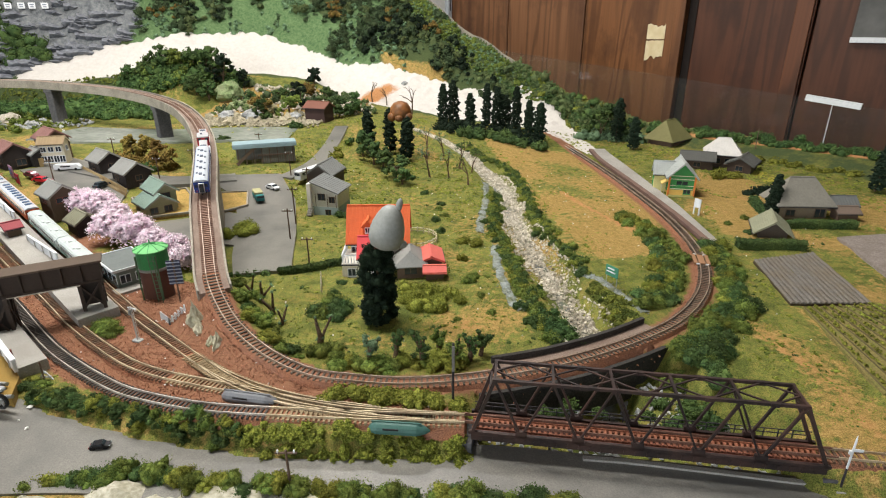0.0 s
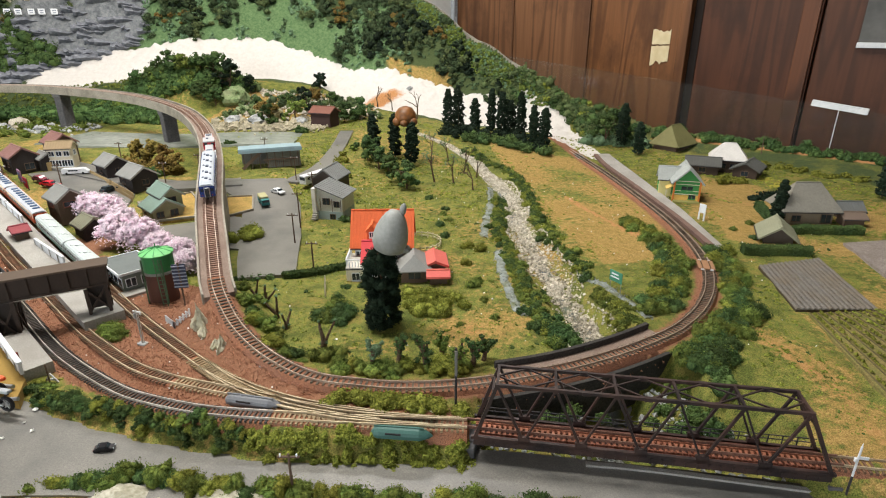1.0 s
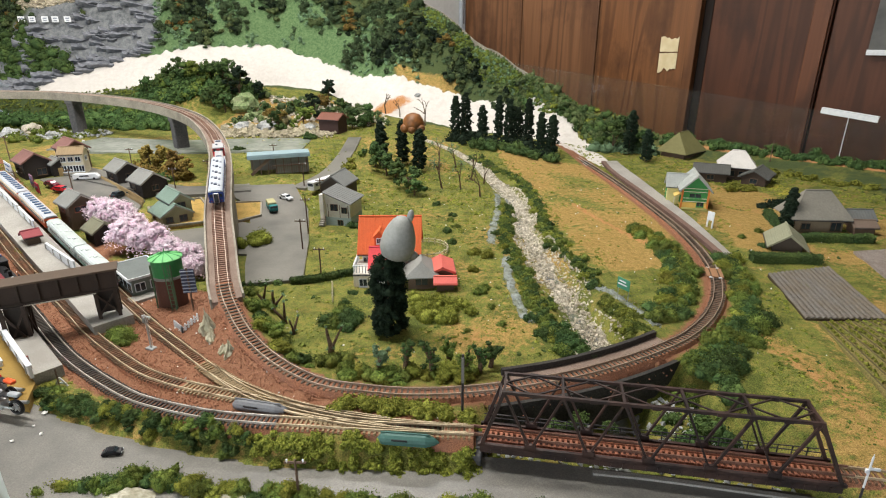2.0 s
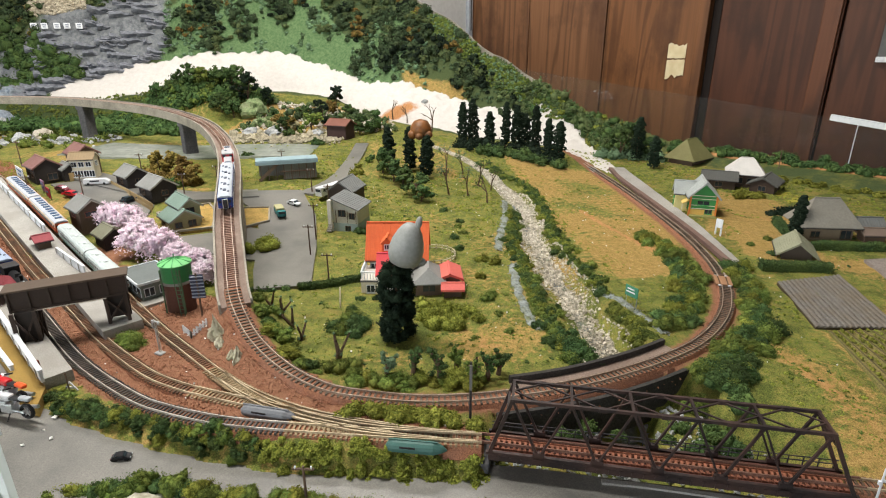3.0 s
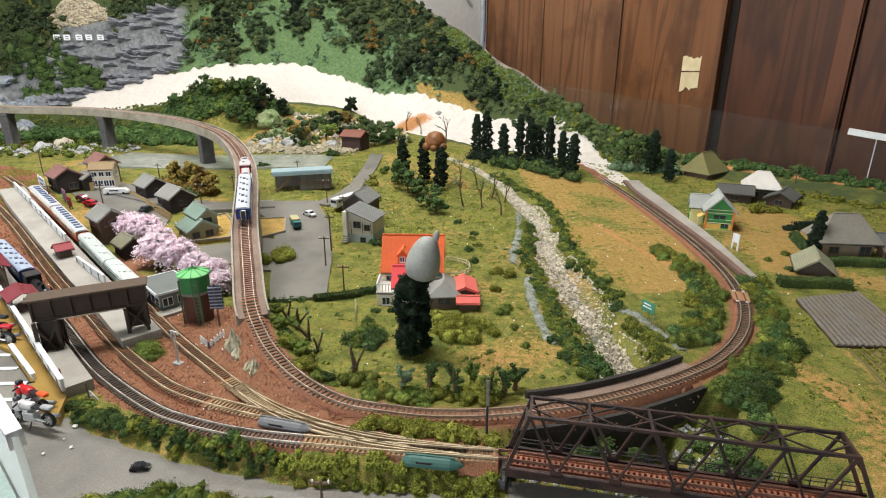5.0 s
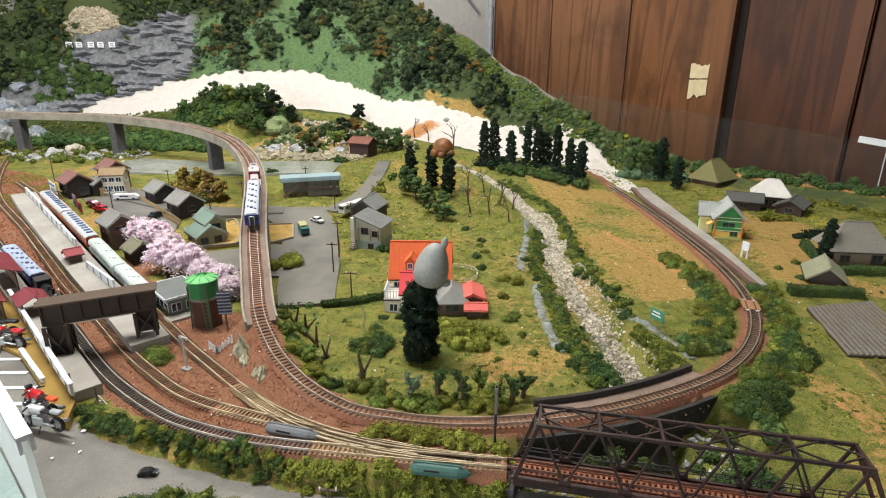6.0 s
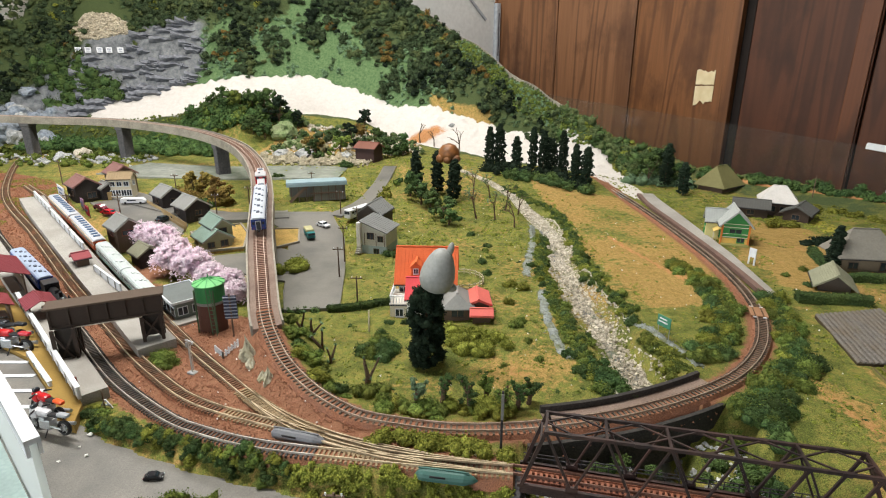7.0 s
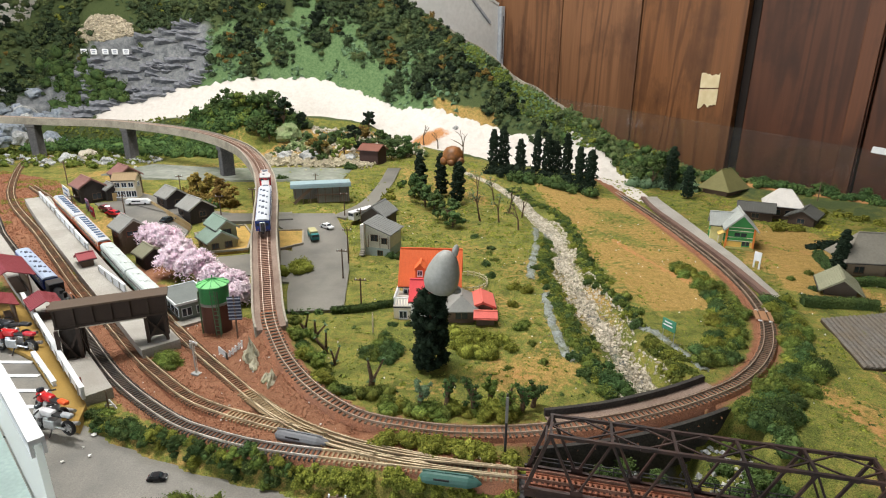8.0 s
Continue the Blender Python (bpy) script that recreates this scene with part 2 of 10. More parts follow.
M = {}
M["turf"] = ground_material()
M["bush"] = material("bush_foam", lin(46, 66, 32), lin(108, 122, 58), 500, 0.95, 0.5, lin(132, 136, 62), 60, 0.5, rand=0.24, island=0.30, spec=0.1)
M["olive"] = material("olive_foam", lin(76, 84, 34), lin(142, 142, 62), 500, 0.95, 0.5, lin(104, 110, 46), 60, 0.5, rand=0.22, island=0.30, spec=0.1)
M["deep"] = material("deep_green_foam", lin(34, 52, 32), lin(78, 100, 58), 500, 0.95, 0.5, lin(94, 108, 54), 30, 0.5, rand=0.24, island=0.32, spec=0.1)
M["hill"] = material("hill_foam", lin(38, 54, 38), lin(76, 94, 64), 500, 0.95, 0.5, lin(82, 92, 62), 40, 0.5, rand=0.2, island=0.22, spec=0.1)
M["hill_light"] = material("light_hill_foam", lin(54, 72, 46), lin(98, 112, 72), 500, 0.95, 0.5, lin(108, 112, 70), 40, 0.5, rand=0.2, island=0.22, spec=0.1)
M["dark"] = material("dark_conifer_foam", lin(16, 25, 19), lin(40, 53, 39), 700, 0.95, 0.4, lin(34, 44, 30), 60, 0.4, rand=0.2, island=0.3, spec=0.1)
M["teal"] = material("grey_green_foam", lin(70, 96, 70), lin(120, 142, 110), 700, 0.95, 0.4, lin(88, 106, 76), 60, 0.4, rand=0.2, island=0.3, spec=0.1)
M["autumn"] = material("russet_foam", lin(94, 78, 40), lin(132, 108, 58), 700, 0.95, 0.4, lin(88, 92, 42), 60, 0.5, rand=0.2, island=0.3, spec=0.1)
M["blossom"] = material("pink_blossom_foam", lin(216, 186, 202), lin(234, 208, 222), 700, 0.95, 0.4, lin(198, 164, 184), 80, 0.4, rand=0.05, island=0.05, spec=0.1)
bl = M["blossom"].node_tree.nodes["Principled BSDF"]
bl.inputs["Subsurface Weight"].default_value, bl.inputs["Subsurface Scale"].default_value = 0.7, 0.006
bl.inputs["Subsurface Radius"].default_value = (1.0, 0.8, 0.9)
M["bark"] = material("bark", lin(62, 48, 36), lin(112, 92, 72), 500, 0.9, 0.5, lin(40, 32, 24), 90)
M["pale_bark"] = material("pale_bark", lin(108, 96, 80), lin(164, 152, 132), 500, 0.9, 0.5, lin(70, 60, 48), 90)
M["asphalt"] = material("grey_road_paint", lin(106, 104, 99), lin(130, 127, 120), 900, 0.36, 0.12, lin(84, 84, 82), 14, 0.7, spec=0.45)
M["water"] = material("pond_resin", lin(122, 127, 120), lin(150, 154, 145), 60, 0.24, 0.1, lin(104, 112, 98), 14, 0.6, spec=0.5)
M["concrete"] = material("platform_concrete", lin(138, 135, 129), lin(168, 165, 158), 800, 0.8, 0.12, lin(120, 115, 108), 16, 0.5)
M["darkwall"] = material("dark_retaining_wall", lin(38, 37, 35), lin(66, 62, 58), 500, 0.85, 0.3, lin(34, 32, 30), 40, 0.5)
M["pier"] = material("pier_grey", lin(72, 72, 74), lin(104, 102, 102), 300, 0.85, 0.25, lin(54, 54, 56), 30, 0.5)
M["viaduct"] = material("viaduct_deck_brown", lin(112, 96, 86), lin(146, 128, 116), 700, 0.85, 0.25, lin(102, 84, 74), 30, 0.6)
M["parapet"] = material("parapet_beige", lin(128, 122, 110), lin(164, 157, 144), 500, 0.8, 0.15, lin(100, 95, 86), 30, 0.6)
M["ballast"] = material("red_brown_ballast", lin(100, 63, 47), lin(178, 123, 92), 1400, 0.95, 0.8, lin(130, 96, 80), 50, 0.6, depth=0.0012)
M["rail"] = material("nickel_rail", lin(164, 159, 150), lin(208, 202, 193), 900, 0.40, 0.05, lin(120, 108, 96), 40, 0.6, metal=0.3)
M["rail_inner"] = material("dulled_rail", lin(132, 114, 98), lin(180, 162, 144), 900, 0.45, 0.05, lin(108, 88, 72), 40, 0.6, metal=0.25)
M["sleeper_inner"] = material("dusty_grey_sleeper", lin(52, 47, 42), lin(98, 90, 79), 900, 0.85, 0.2, lin(130, 112, 92), 50, 0.6)
M["pale_ballast"] = material("white_dusted_ballast", lin(132, 118, 108), lin(206, 198, 188), 1400, 0.95, 0.8, lin(150, 124, 108), 60, 0.6, depth=0.0012)
M["pondstone"] = material("muted_bank_stone", lin(120, 113, 94), lin(182, 172, 150), 500, 0.85, 0.3, lin(104, 104, 74), 60, 0.6, island=0.3)
M["rail_old"] = material("tarnished_brass_rail", lin(164, 148, 120), lin(206, 190, 160), 900, 0.5, 0.05, lin(126, 104, 80), 50, 0.7, metal=0.25)
M["rail_viaduct"] = material("pinkish_rail", lin(158, 138, 124), lin(202, 182, 166), 900, 0.45, 0.05, lin(130, 108, 94), 40, 0.5, metal=0.25)
M["rail_rust"] = material("rusty_rail", lin(104, 74, 62), lin(140, 108, 92), 900, 0.5, 0.05, lin(84, 58, 48), 40, 0.5, metal=0.3)
M["sleeper"] = material("black_sleeper", lin(38, 37, 36), lin(72, 69, 66), 900, 0.8, 0.2, lin(92, 84, 76), 60, 0.7)
M["viaduct_sleeper"] = material("brown_sleeper", lin(118, 92, 80), lin(152, 124, 109), 900, 0.85, 0.2, lin(98, 76, 66), 40, 0.6)
M["sleeper_old"] = material("dusty_sleeper", lin(64, 50, 40), lin(106, 86, 68), 900, 0.85, 0.2, lin(132, 94, 70), 60, 0.8)
M["sleeper_pale"] = material("dust_covered_sleeper", lin(126, 108, 82), lin(168, 150, 118), 900, 0.9, 0.2, lin(100, 82, 62), 40, 0.6)
M["truss"] = material("rust_black_truss", lin(27, 21, 21), lin(44, 35, 34), 400, 0.5, 0.1, lin(84, 60, 52), 35, 0.5, spec=0.4)
M["truss_deck"] = material("rust_deck", lin(128, 76, 56), lin(176, 116, 88), 700, 0.7, 0.2, lin(92, 56, 46), 50, 0.6)
M["plank"] = plank_material("stained_board", lin(128, 90, 62), lin(72, 46, 30), lin(70, 46, 32))
M["plank_light"] = plank_material("honey_board", lin(120, 79, 47), lin(68, 41, 23), lin(66, 42, 26))
M["plank_mid"] = plank_material("reddish_stained_batten", lin(102, 62, 39), lin(58, 35, 22), lin(54, 34, 23))
M["plank_dark"] = plank_material("dark_red_stained_board", lin(84, 49, 30), lin(50, 29, 18), lin(40, 24, 16))
M["wallgap"] = material("shadow_dark_backing", lin(20, 13, 9), lin(30, 20, 14), 20, 0.8, 0.1, lin(24, 16, 12), 4, 0.5)
M["wallpaint"] = material("pale_grey_paint", lin(196, 198, 196), lin(208, 210, 208), 60, 0.6, 0.05, lin(180, 184, 182), 3, 0.4)
M["plainwall"] = material("off_white_wall", lin(206, 202, 194), lin(216, 212, 204), 60, 0.8, 0.05, lin(190, 186, 178), 3, 0.4)
M["ceiling"] = material("bounce_cutting_ceiling", lin(122, 108, 92), lin(146, 130, 112), 12, 0.75, 0.1, lin(104, 90, 76), 2, 0.5, stretch=(6.0, 0.6, 1.0))
M["floor"] = material("brown_floor", lin(96, 84, 72), lin(124, 110, 96), 40, 0.6, 0.1, lin(78, 68, 58), 3, 0.5)
M["tablewood"] = material("table_wood", lin(120, 88, 60), lin(156, 120, 84), 40, 0.6, 0.1, lin(98, 72, 48), 4, 0.5)
M["streamstone"] = material("bleached_pebble", lin(150, 143, 128), lin(216, 208, 192), 500, 0.85, 0.3, lin(112, 104, 82), 60, 0.5, island=0.3)
M["rockgrey"] = material("painted_rock", lin(120, 124, 126), lin(190, 190, 186), 260, 0.85, 0.5, lin(92, 96, 100), 60, 0.6, rand=0.15, island=0.3)
M["cliff"] = material("blue_grey_cliff", lin(88, 91, 98), lin(142, 144, 150), 60, 0.8, 0.6, lin(52, 58, 66), 24, 0.6, stretch=(1, 1, 2.2), depth=0.004)
M["white"] = material("white_plastic", lin(202, 205, 208), lin(218, 220, 222), 200, 0.45, 0.03, lin(184, 187, 190), 12, 0.4)
M["paper"] = material("yellowed_paper", lin(206, 190, 150), lin(226, 212, 176), 60, 0.85, 0.1, lin(186, 162, 116), 30, 0.6)
M["black"] = material("black_plastic", lin(17, 17, 19), lin(32, 32, 34), 500, 0.5, 0.1, lin(18, 18, 20), 60, 0.4)
M["iron"] = material("dark_iron", lin(40, 40, 44), lin(64, 64, 68), 500, 0.5, 0.1, lin(74, 60, 52), 60, 0.4, metal=0.3)
M["steel"] = material("bright_steel", lin(170, 172, 176), lin(206, 208, 210), 500, 0.35, 0.05, lin(140, 142, 146), 60, 0.4, metal=0.8)
M["glass"] = material("dark_window_glass", lin(30, 36, 42), lin(44, 52, 58), 90, 0.12, 0.0, lin(60, 70, 78), 30, 0.4, spec=0.6)
M["paleglass"] = material("pale_window_glass", lin(186, 196, 200), lin(212, 218, 220), 90, 0.15, 0.0, lin(150, 162, 168), 30, 0.4, spec=0.6)
M["acrylic"] = clear_material("acrylic_sheet", (0.93, 0.95, 0.94))
# front corner sheet: its milky reflection is put in as diffuse white
M["milky"] = clear_material("reflection_haze_acrylic_sheet", (0.80, 0.88, 0.84), 0.25, 0.50)
M["snow"] = material("white_plaster", lin(228, 226, 222), lin(246, 244, 240), 200, 0.9, 0.5, lin(214, 210, 206), 30, 0.5, depth=0.002)


# ---------------------------------------------------------------- mesh tools
def part(name, bm, mat, parent=None, label=""):
    """Links a bmesh as one mesh object, under a thing or a part."""
    me = bpy.data.meshes.new(name)
    bm.to_mesh(me)
    bm.free()
    for x in (mat if isinstance(mat, (list, tuple)) else [mat]):
        me.materials.append(x)
    ob = new(name, me)
    if parent:
        ob.parent = parent
    return tagged(ob, label)


def share(name, like, m, parent=None):
    """Another object on the same mesh."""
    ob = new(name, like.data)
    ob.parent = parent
    ob.matrix_basis = m
    return ob


def thing(name, m, label, category, group="", kind=""):
    ob = new(name)
    ob.empty_display_size = 0.01
    ob.matrix_world = m
    return tagged(ob, label, category, group, kind)


def box(bm, x, y, z, sx, sy, sz, rz=0.0, rx=0.0, ry=0.0, bevel=0.0):
    """A box by its centre and sizes."""
    r = bmesh.ops.create_cube(bm, size=1.0, matrix=pose(x, y, z, rx, ry, rz) @ Matrix.Diagonal((sx, sy, sz, 1)))
    if bevel:
        es = list({e for v in r["verts"] for e in v.link_edges})
        bmesh.ops.bevel(bm, geom=es, offset=bevel, segments=2, affect="EDGES", profile=0.5)
    return bm


def boxes(*rows, bevel=0.0):
    bm = bmesh.new()
    for r in rows:
        box(bm, *r, bevel=bevel)
    return bm


def rod(bm, a, b, r, sides=6, r2=None):
    """A round bar from a to b."""
    a, b = Vector(a), Vector(b)
    d = b - a
    m = Matrix.Translation((a + b) / 2) @ d.to_track_quat("Z", "Y").to_matrix().to_4x4()
    bmesh.ops.create_cone(bm, cap_ends=True, segments=sides, radius1=r, radius2=r if r2 is None else r2, depth=d.length, matrix=m)
    return bm


def bar(bm, a, b, w, h, up=(0, 0, 1)):
    """A square bar from a to b, w wide and h high."""
    a, b = Vector(a), Vector(b)
    d = (b - a).normalized()
    side = d.cross(Vector(up))
    if side.length < 1e-4:
        side = d.cross(Vector((0, 1, 0)))
    side.normalize()
    top = side.cross(d)
    vs = []
    for p in (a, b):
        for i, j in ((-1, -1), (1, -1), (1, 1), (-1, 1)):
            vs.append(bm.verts.new(p + side * (i * w / 2) + top * (j * h / 2)))
    for f in ((0, 1, 2, 3), (7, 6, 5, 4), (0, 4, 5, 1), (1, 5, 6, 2), (2, 6, 7, 3), (3, 7, 4, 0)):
        bm.faces.new([vs[i] for i in f])
    return bm


def lathe(bm, prof, sides=20, centre=(0, 0, 0)):
    """A turned shape from (radius, height) pairs."""
    rings = []
    for r, z in prof:
        rings.append([bm.verts.new((centre[0] + r * math.cos(2 * math.pi * i / sides), centre[1] + r * math.sin(2 * math.pi * i / sides), centre[2] + z)) for i in range(sides)])
    for a, b in zip(rings, rings[1:]):
        for i in range(sides):
            bm.faces.new((a[i], a[(i + 1) % sides], b[(i + 1) % sides], b[i]))
    bm.faces.new(rings[0][::-1])
    bm.faces.new(rings[-1])
    return bm


def prism(bm, poly, z0, z1):
    """An upright slab over a polygon of the plan; z0 and z1 may be functions of x, y."""
    lo = [bm.verts.new((p[0], p[1], z0(p[0], p[1]) if callable(z0) else z0)) for p in poly]
    hi = [bm.verts.new((p[0], p[1], z1(p[0], p[1]) if callable(z1) else z1)) for p in poly]
    n = len(poly)
    bm.faces.new(hi)
    bm.faces.new(lo[::-1])
    for i in range(n):
        bm.faces.new((lo[i], lo[(i + 1) % n], hi[(i + 1) % n], hi[i]))
    bmesh.ops.recalc_face_normals(bm, faces=bm.faces)
    return bm


def sweep(bm, line, section, closed=True):
    """A section (sideways, upwards) carried along a line of points."""
    line = np.asarray(line, float)
    tan = np.gradient(line, axis=0)
    rings = []
    for p, t in zip(line, tan):
        s = np.array([t[1], -t[0]])
        s = s / (np.linalg.norm(s) + 1e-12)
        rings.append([bm.verts.new((p[0] + s[0] * a, p[1] + s[1] * a, p[2] + b)) for a, b in section])
    n = len(section)
    for a, b in zip(rings, rings[1:]):
        for i in range(n if closed else n - 1):
            bm.faces.new((a[i], b[i], b[(i + 1) % n], a[(i + 1) % n]))
    if closed:
        bm.faces.new(rings[0])
        bm.faces.new(rings[-1][::-1])
    bmesh.ops.recalc_face_normals(bm, faces=bm.faces)
    return bm


OCT_V = np.array([(1, 0, 0), (-1, 0, 0), (0, 1, 0), (0, -1, 0), (0, 0, 1), (0, 0, -1)], float)
OCT_F = np.array([(0, 2, 4), (2, 1, 4), (1, 3, 4), (3, 0, 4), (2, 0, 5), (1, 2, 5), (3, 1, 5), (0, 3, 5)])


TET_V = np.array([(0.95, 0.0, -0.45), (-0.48, 0.85, -0.45), (-0.48, -0.85, -0.45), (0.0, 0.0, 1.0)], float)
TET_F = np.array([(0, 1, 3), (1, 2, 3), (2, 0, 3), (0, 2, 1)])


def crumb_mesh(name, pts, size, rng, flat=0.75, fine=False):
    """Many small ragged lumps, one at each point, as one mesh; the finest are four-sided."""
    pts = np.asarray(pts, float)
    n = len(pts)
    fine = fine or size < 0.0025
    base, tri = (TET_V, TET_F) if fine else (OCT_V, OCT_F)
    if fine:
        size = size * 1.15
    w = len(base)
    s = size * rng.uniform(0.55, 1.25, (n, 1, 1)) * rng.uniform(0.65, 1.3, (n, w, 1))
    a, b = rng.uniform(0, 6.283, n), rng.uniform(-0.7, 0.7, n)
    ca, sa, cb, sb = np.cos(a), np.sin(a), np.cos(b), np.sin(b)
    rot = np.zeros((n, 3, 3))
    rot[:, 0, 0], rot[:, 0, 1], rot[:, 1, 0], rot[:, 1, 1] = ca, -sa * cb, sa, ca * cb
    rot[:, 0, 2], rot[:, 1, 2], rot[:, 2, 1], rot[:, 2, 2] = sa * sb, -ca * sb, sb, cb
    v = np.einsum("nij,nkj->nki", rot, base[None] * s)
    v[..., 2] *= flat
    v += pts[:, None, :]
    f = (tri[None] + w * np.arange(n)[:, None, None]).reshape(-1, 3)
    me = bpy.data.meshes.new(name)
    me.from_pydata(v.reshape(-1, 3).tolist(), [], f.tolist())
    me.update()
    return me


def crumbs(name, pts, size, mat, rng, parent=None, flat=0.75, fine=False):
    me = crumb_mesh(name, pts, size, rng, flat, fine)
    me.materials.append(mat)
    ob = new(name, me)
    ob.parent = parent
    return ob


def ico_base(subdiv):
    bm = bmesh.new()
    bmesh.ops.create_icosphere(bm, subdivisions=subdiv, radius=1.0)
    v = np.array([tuple(k.co) for k in bm.verts])
    f = np.array([[k.index for k in q.verts] for q in bm.faces])
    bm.free()
    return v, f


ICO = {1: ico_base(1), 2: ico_base(2)}


def clump_mesh(name, centres, radii, per, size, rng, subdiv=1, squash=0.9):
    """Foam foliage: a knobbly core at each centre, with `per` small crumbs set on it."""
    centres, radii = np.asarray(centres, float), np.asarray(radii, float)
    n = len(centres)
    base, tri = ICO[subdiv]
    w = len(base)
    sq = np.array([1, 1, squash])
    wave, phase = rng.normal(0, 2.6, (n, 3, 3)), rng.uniform(0, 6.283, (n, 1, 3))

    def lobes(dirs):
        return 1 + 0.17 * np.sin(dirs @ wave + phase).sum(2)

    stretch = rng.uniform(0.75, 1.25, (n, 1, 3)) * sq
    unit = np.broadcast_to(base, (n, w, 3))
    core = centres[:, None] + unit * stretch * (radii[:, None] * 0.84 * lobes(unit) * rng.uniform(0.90, 1.08, (n, w)))[:, :, None]
    faces = (tri[None] + np.arange(n)[:, None, None] * w).reshape(-1, 3)
    d = rng.normal(0, 1, (n, per, 3))
    d /= np.linalg.norm(d, axis=2)[:, :, None]
    d[:, :, 2] = np.where(d[:, :, 2] < -0.4, -d[:, :, 2], d[:, :, 2])
    pts = (centres[:, None] + d * stretch * (radii[:, None] * lobes(d) * rng.uniform(0.80, 1.10, (n, per)))[:, :, None]).reshape(-1, 3)
    m = len(pts)
    s = size * rng.uniform(0.6, 1.25, (m, 1, 1)) * rng.uniform(0.7, 1.25, (m, 4, 1))
    a = rng.uniform(0, 6.283, (m, 3))
    ca, sa, cb, sb = np.cos(a[:, 0]), np.sin(a[:, 0]), np.cos(a[:, 1]), np.sin(a[:, 1])
    rot = np.zeros((m, 3, 3))
    rot[:, 0, 0], rot[:, 0, 1], rot[:, 1, 0], rot[:, 1, 1] = ca, -sa * cb, sa, ca * cb
    rot[:, 0, 2], rot[:, 1, 2], rot[:, 2, 1], rot[:, 2, 2] = sa * sb, -ca * sb, sb, cb
    tv = pts[:, None] + np.einsum("nij,nkj->nki", rot, TET_V[None] * s)
    tf = (TET_F[None] + np.arange(m)[:, None, None] * 4).reshape(-1, 3) + n * w
    me = bpy.data.meshes.new(name)
    v, f = np.vstack([core.reshape(-1, 3), tv.reshape(-1, 3)]), np.vstack([faces, tf])
    me.vertices.add(len(v))
    me.vertices.foreach_set("co", v.ravel())
    me.loops.add(len(f) * 3)
    me.loops.foreach_set("vertex_index", f.ravel().astype(np.int32))
    me.polygons.add(len(f))
    me.polygons.foreach_set("loop_start", np.arange(0, len(f) * 3, 3, dtype=np.int32))
    me.update()
    me.validate()
    return me


def clumps(name, centres, radii, per, size, mat, rng, parent=None, subdiv=1, squash=0.9):
    me = clump_mesh(name, centres, radii, per, size, rng, subdiv, squash)
    me.materials.append(mat)
    ob = new(name, me)
    ob.parent = parent
    return ob

# ---------------------------------------------------------------- the plan
# inner line: right platform, front curve, climb over the viaduct
MAIN = [(0.270, 1.66, 0.004), (0.291, 1.555, 0.004), (0.3395, 1.215, 0.004), (0.3625, 0.945, 0.004), (0.3640, 0.800, 0.004), (0.3515, 0.697, 0.004), (0.3265, 0.623, 0.004),
        (0.2935, 0.566, 0.004), (0.2540, 0.5215, 0.004), (0.2140, 0.4920, 0.004), (0.1720, 0.4675, 0.004), (0.122, 0.4440, 0.004),
        (0.069, 0.4270, 0.004), (0.019, 0.4155, 0.004), (-0.030, 0.4115, 0.004), (-0.071, 0.4140, 0.005), (-0.114, 0.4200, 0.008), (-0.157, 0.4420, 0.014), (-0.195, 0.4745, 0.022), (-0.223, 0.510, 0.030), (-0.245, 0.545, 0.042), (-0.271, 0.605, 0.058),
        (-0.307, 0.691, 0.080), (-0.341, 0.782, 0.095), (-0.371, 0.863, 0.107), (-0.422, 0.979, 0.117), (-0.491, 1.102, 0.128), (-0.588, 1.236, 0.137),
        (-0.730, 1.370, 0.144), (-0.889, 1.467, 0.150), (-1.110, 1.550, 0.156), (-1.271, 1.541, 0.160), (-1.441, 1.535, 0.165), (-1.531, 1.535, 0.167)]
OUTER = [(-1.20, 1.185), (-0.885, 0.882), (-0.788, 0.797), (-0.585, 0.646), (-0.480, 0.5555), (-0.396, 0.482), (-0.345, 0.4435), (-0.2840, 0.4060),
         (-0.2470, 0.3910), (-0.2010, 0.3790), (-0.1620, 0.3740), (-0.112, 0.3705), (-0.045, 0.3665), (0.025, 0.3640)]
SECOND = [(-1.34, 1.477), (-1.225, 1.320), (-1.09, 1.150), (-0.99, 1.035), (-0.900, 0.947), (-0.778, 0.849), (-0.673, 0.760), (-0.591, 0.689), (-0.471, 0.589), (-0.386, 0.514), (-0.328, 0.469), (-0.285, 0.4400),
          (-0.248, 0.4235), (-0.212, 0.4125), (-0.177, 0.4030), (-0.144, 0.3930), (-0.112, 0.3835), (-0.060, 0.3735), (0.0, 0.3665)]
THIRD = [(-1.02, 1.125), (-0.918, 1.041), (-0.814, 0.956), (-0.716, 0.876), (-0.622, 0.798), (-0.524, 0.713), (-0.461, 0.658), (-0.394, 0.594), (-0.326, 0.531), (-0.269, 0.483), (-0.222, 0.4445),
         (-0.184, 0.4185), (-0.145, 0.3990), (-0.103, 0.3845), (-0.045, 0.3725)]
BRIDGE_A, BRIDGE_B = Vector((0.0317, 0.3656, 0)), Vector((0.2880, 0.3298, 0))   # centre of the truss at deck level
PLATFORM_R = [(0.362, 1.372), (0.396, 1.378), (0.402, 1.20), (0.405, 1.05), (0.407, 0.92), (0.400, 0.752), (0.381, 0.745), (0.381, 0.85), (0.377, 0.95), (0.368, 1.10), (0.357, 1.25)]
STREAM = [(-0.10, 1.50), (0.0, 1.40), (0.084, 1.220), (0.109, 1.100), (0.118, 0.945), (0.124, 0.815), (0.136, 0.709), (0.149, 0.633), (0.160, 0.570), (0.170, 0.50), (0.165, 0.43), (0.150, 0.36)]
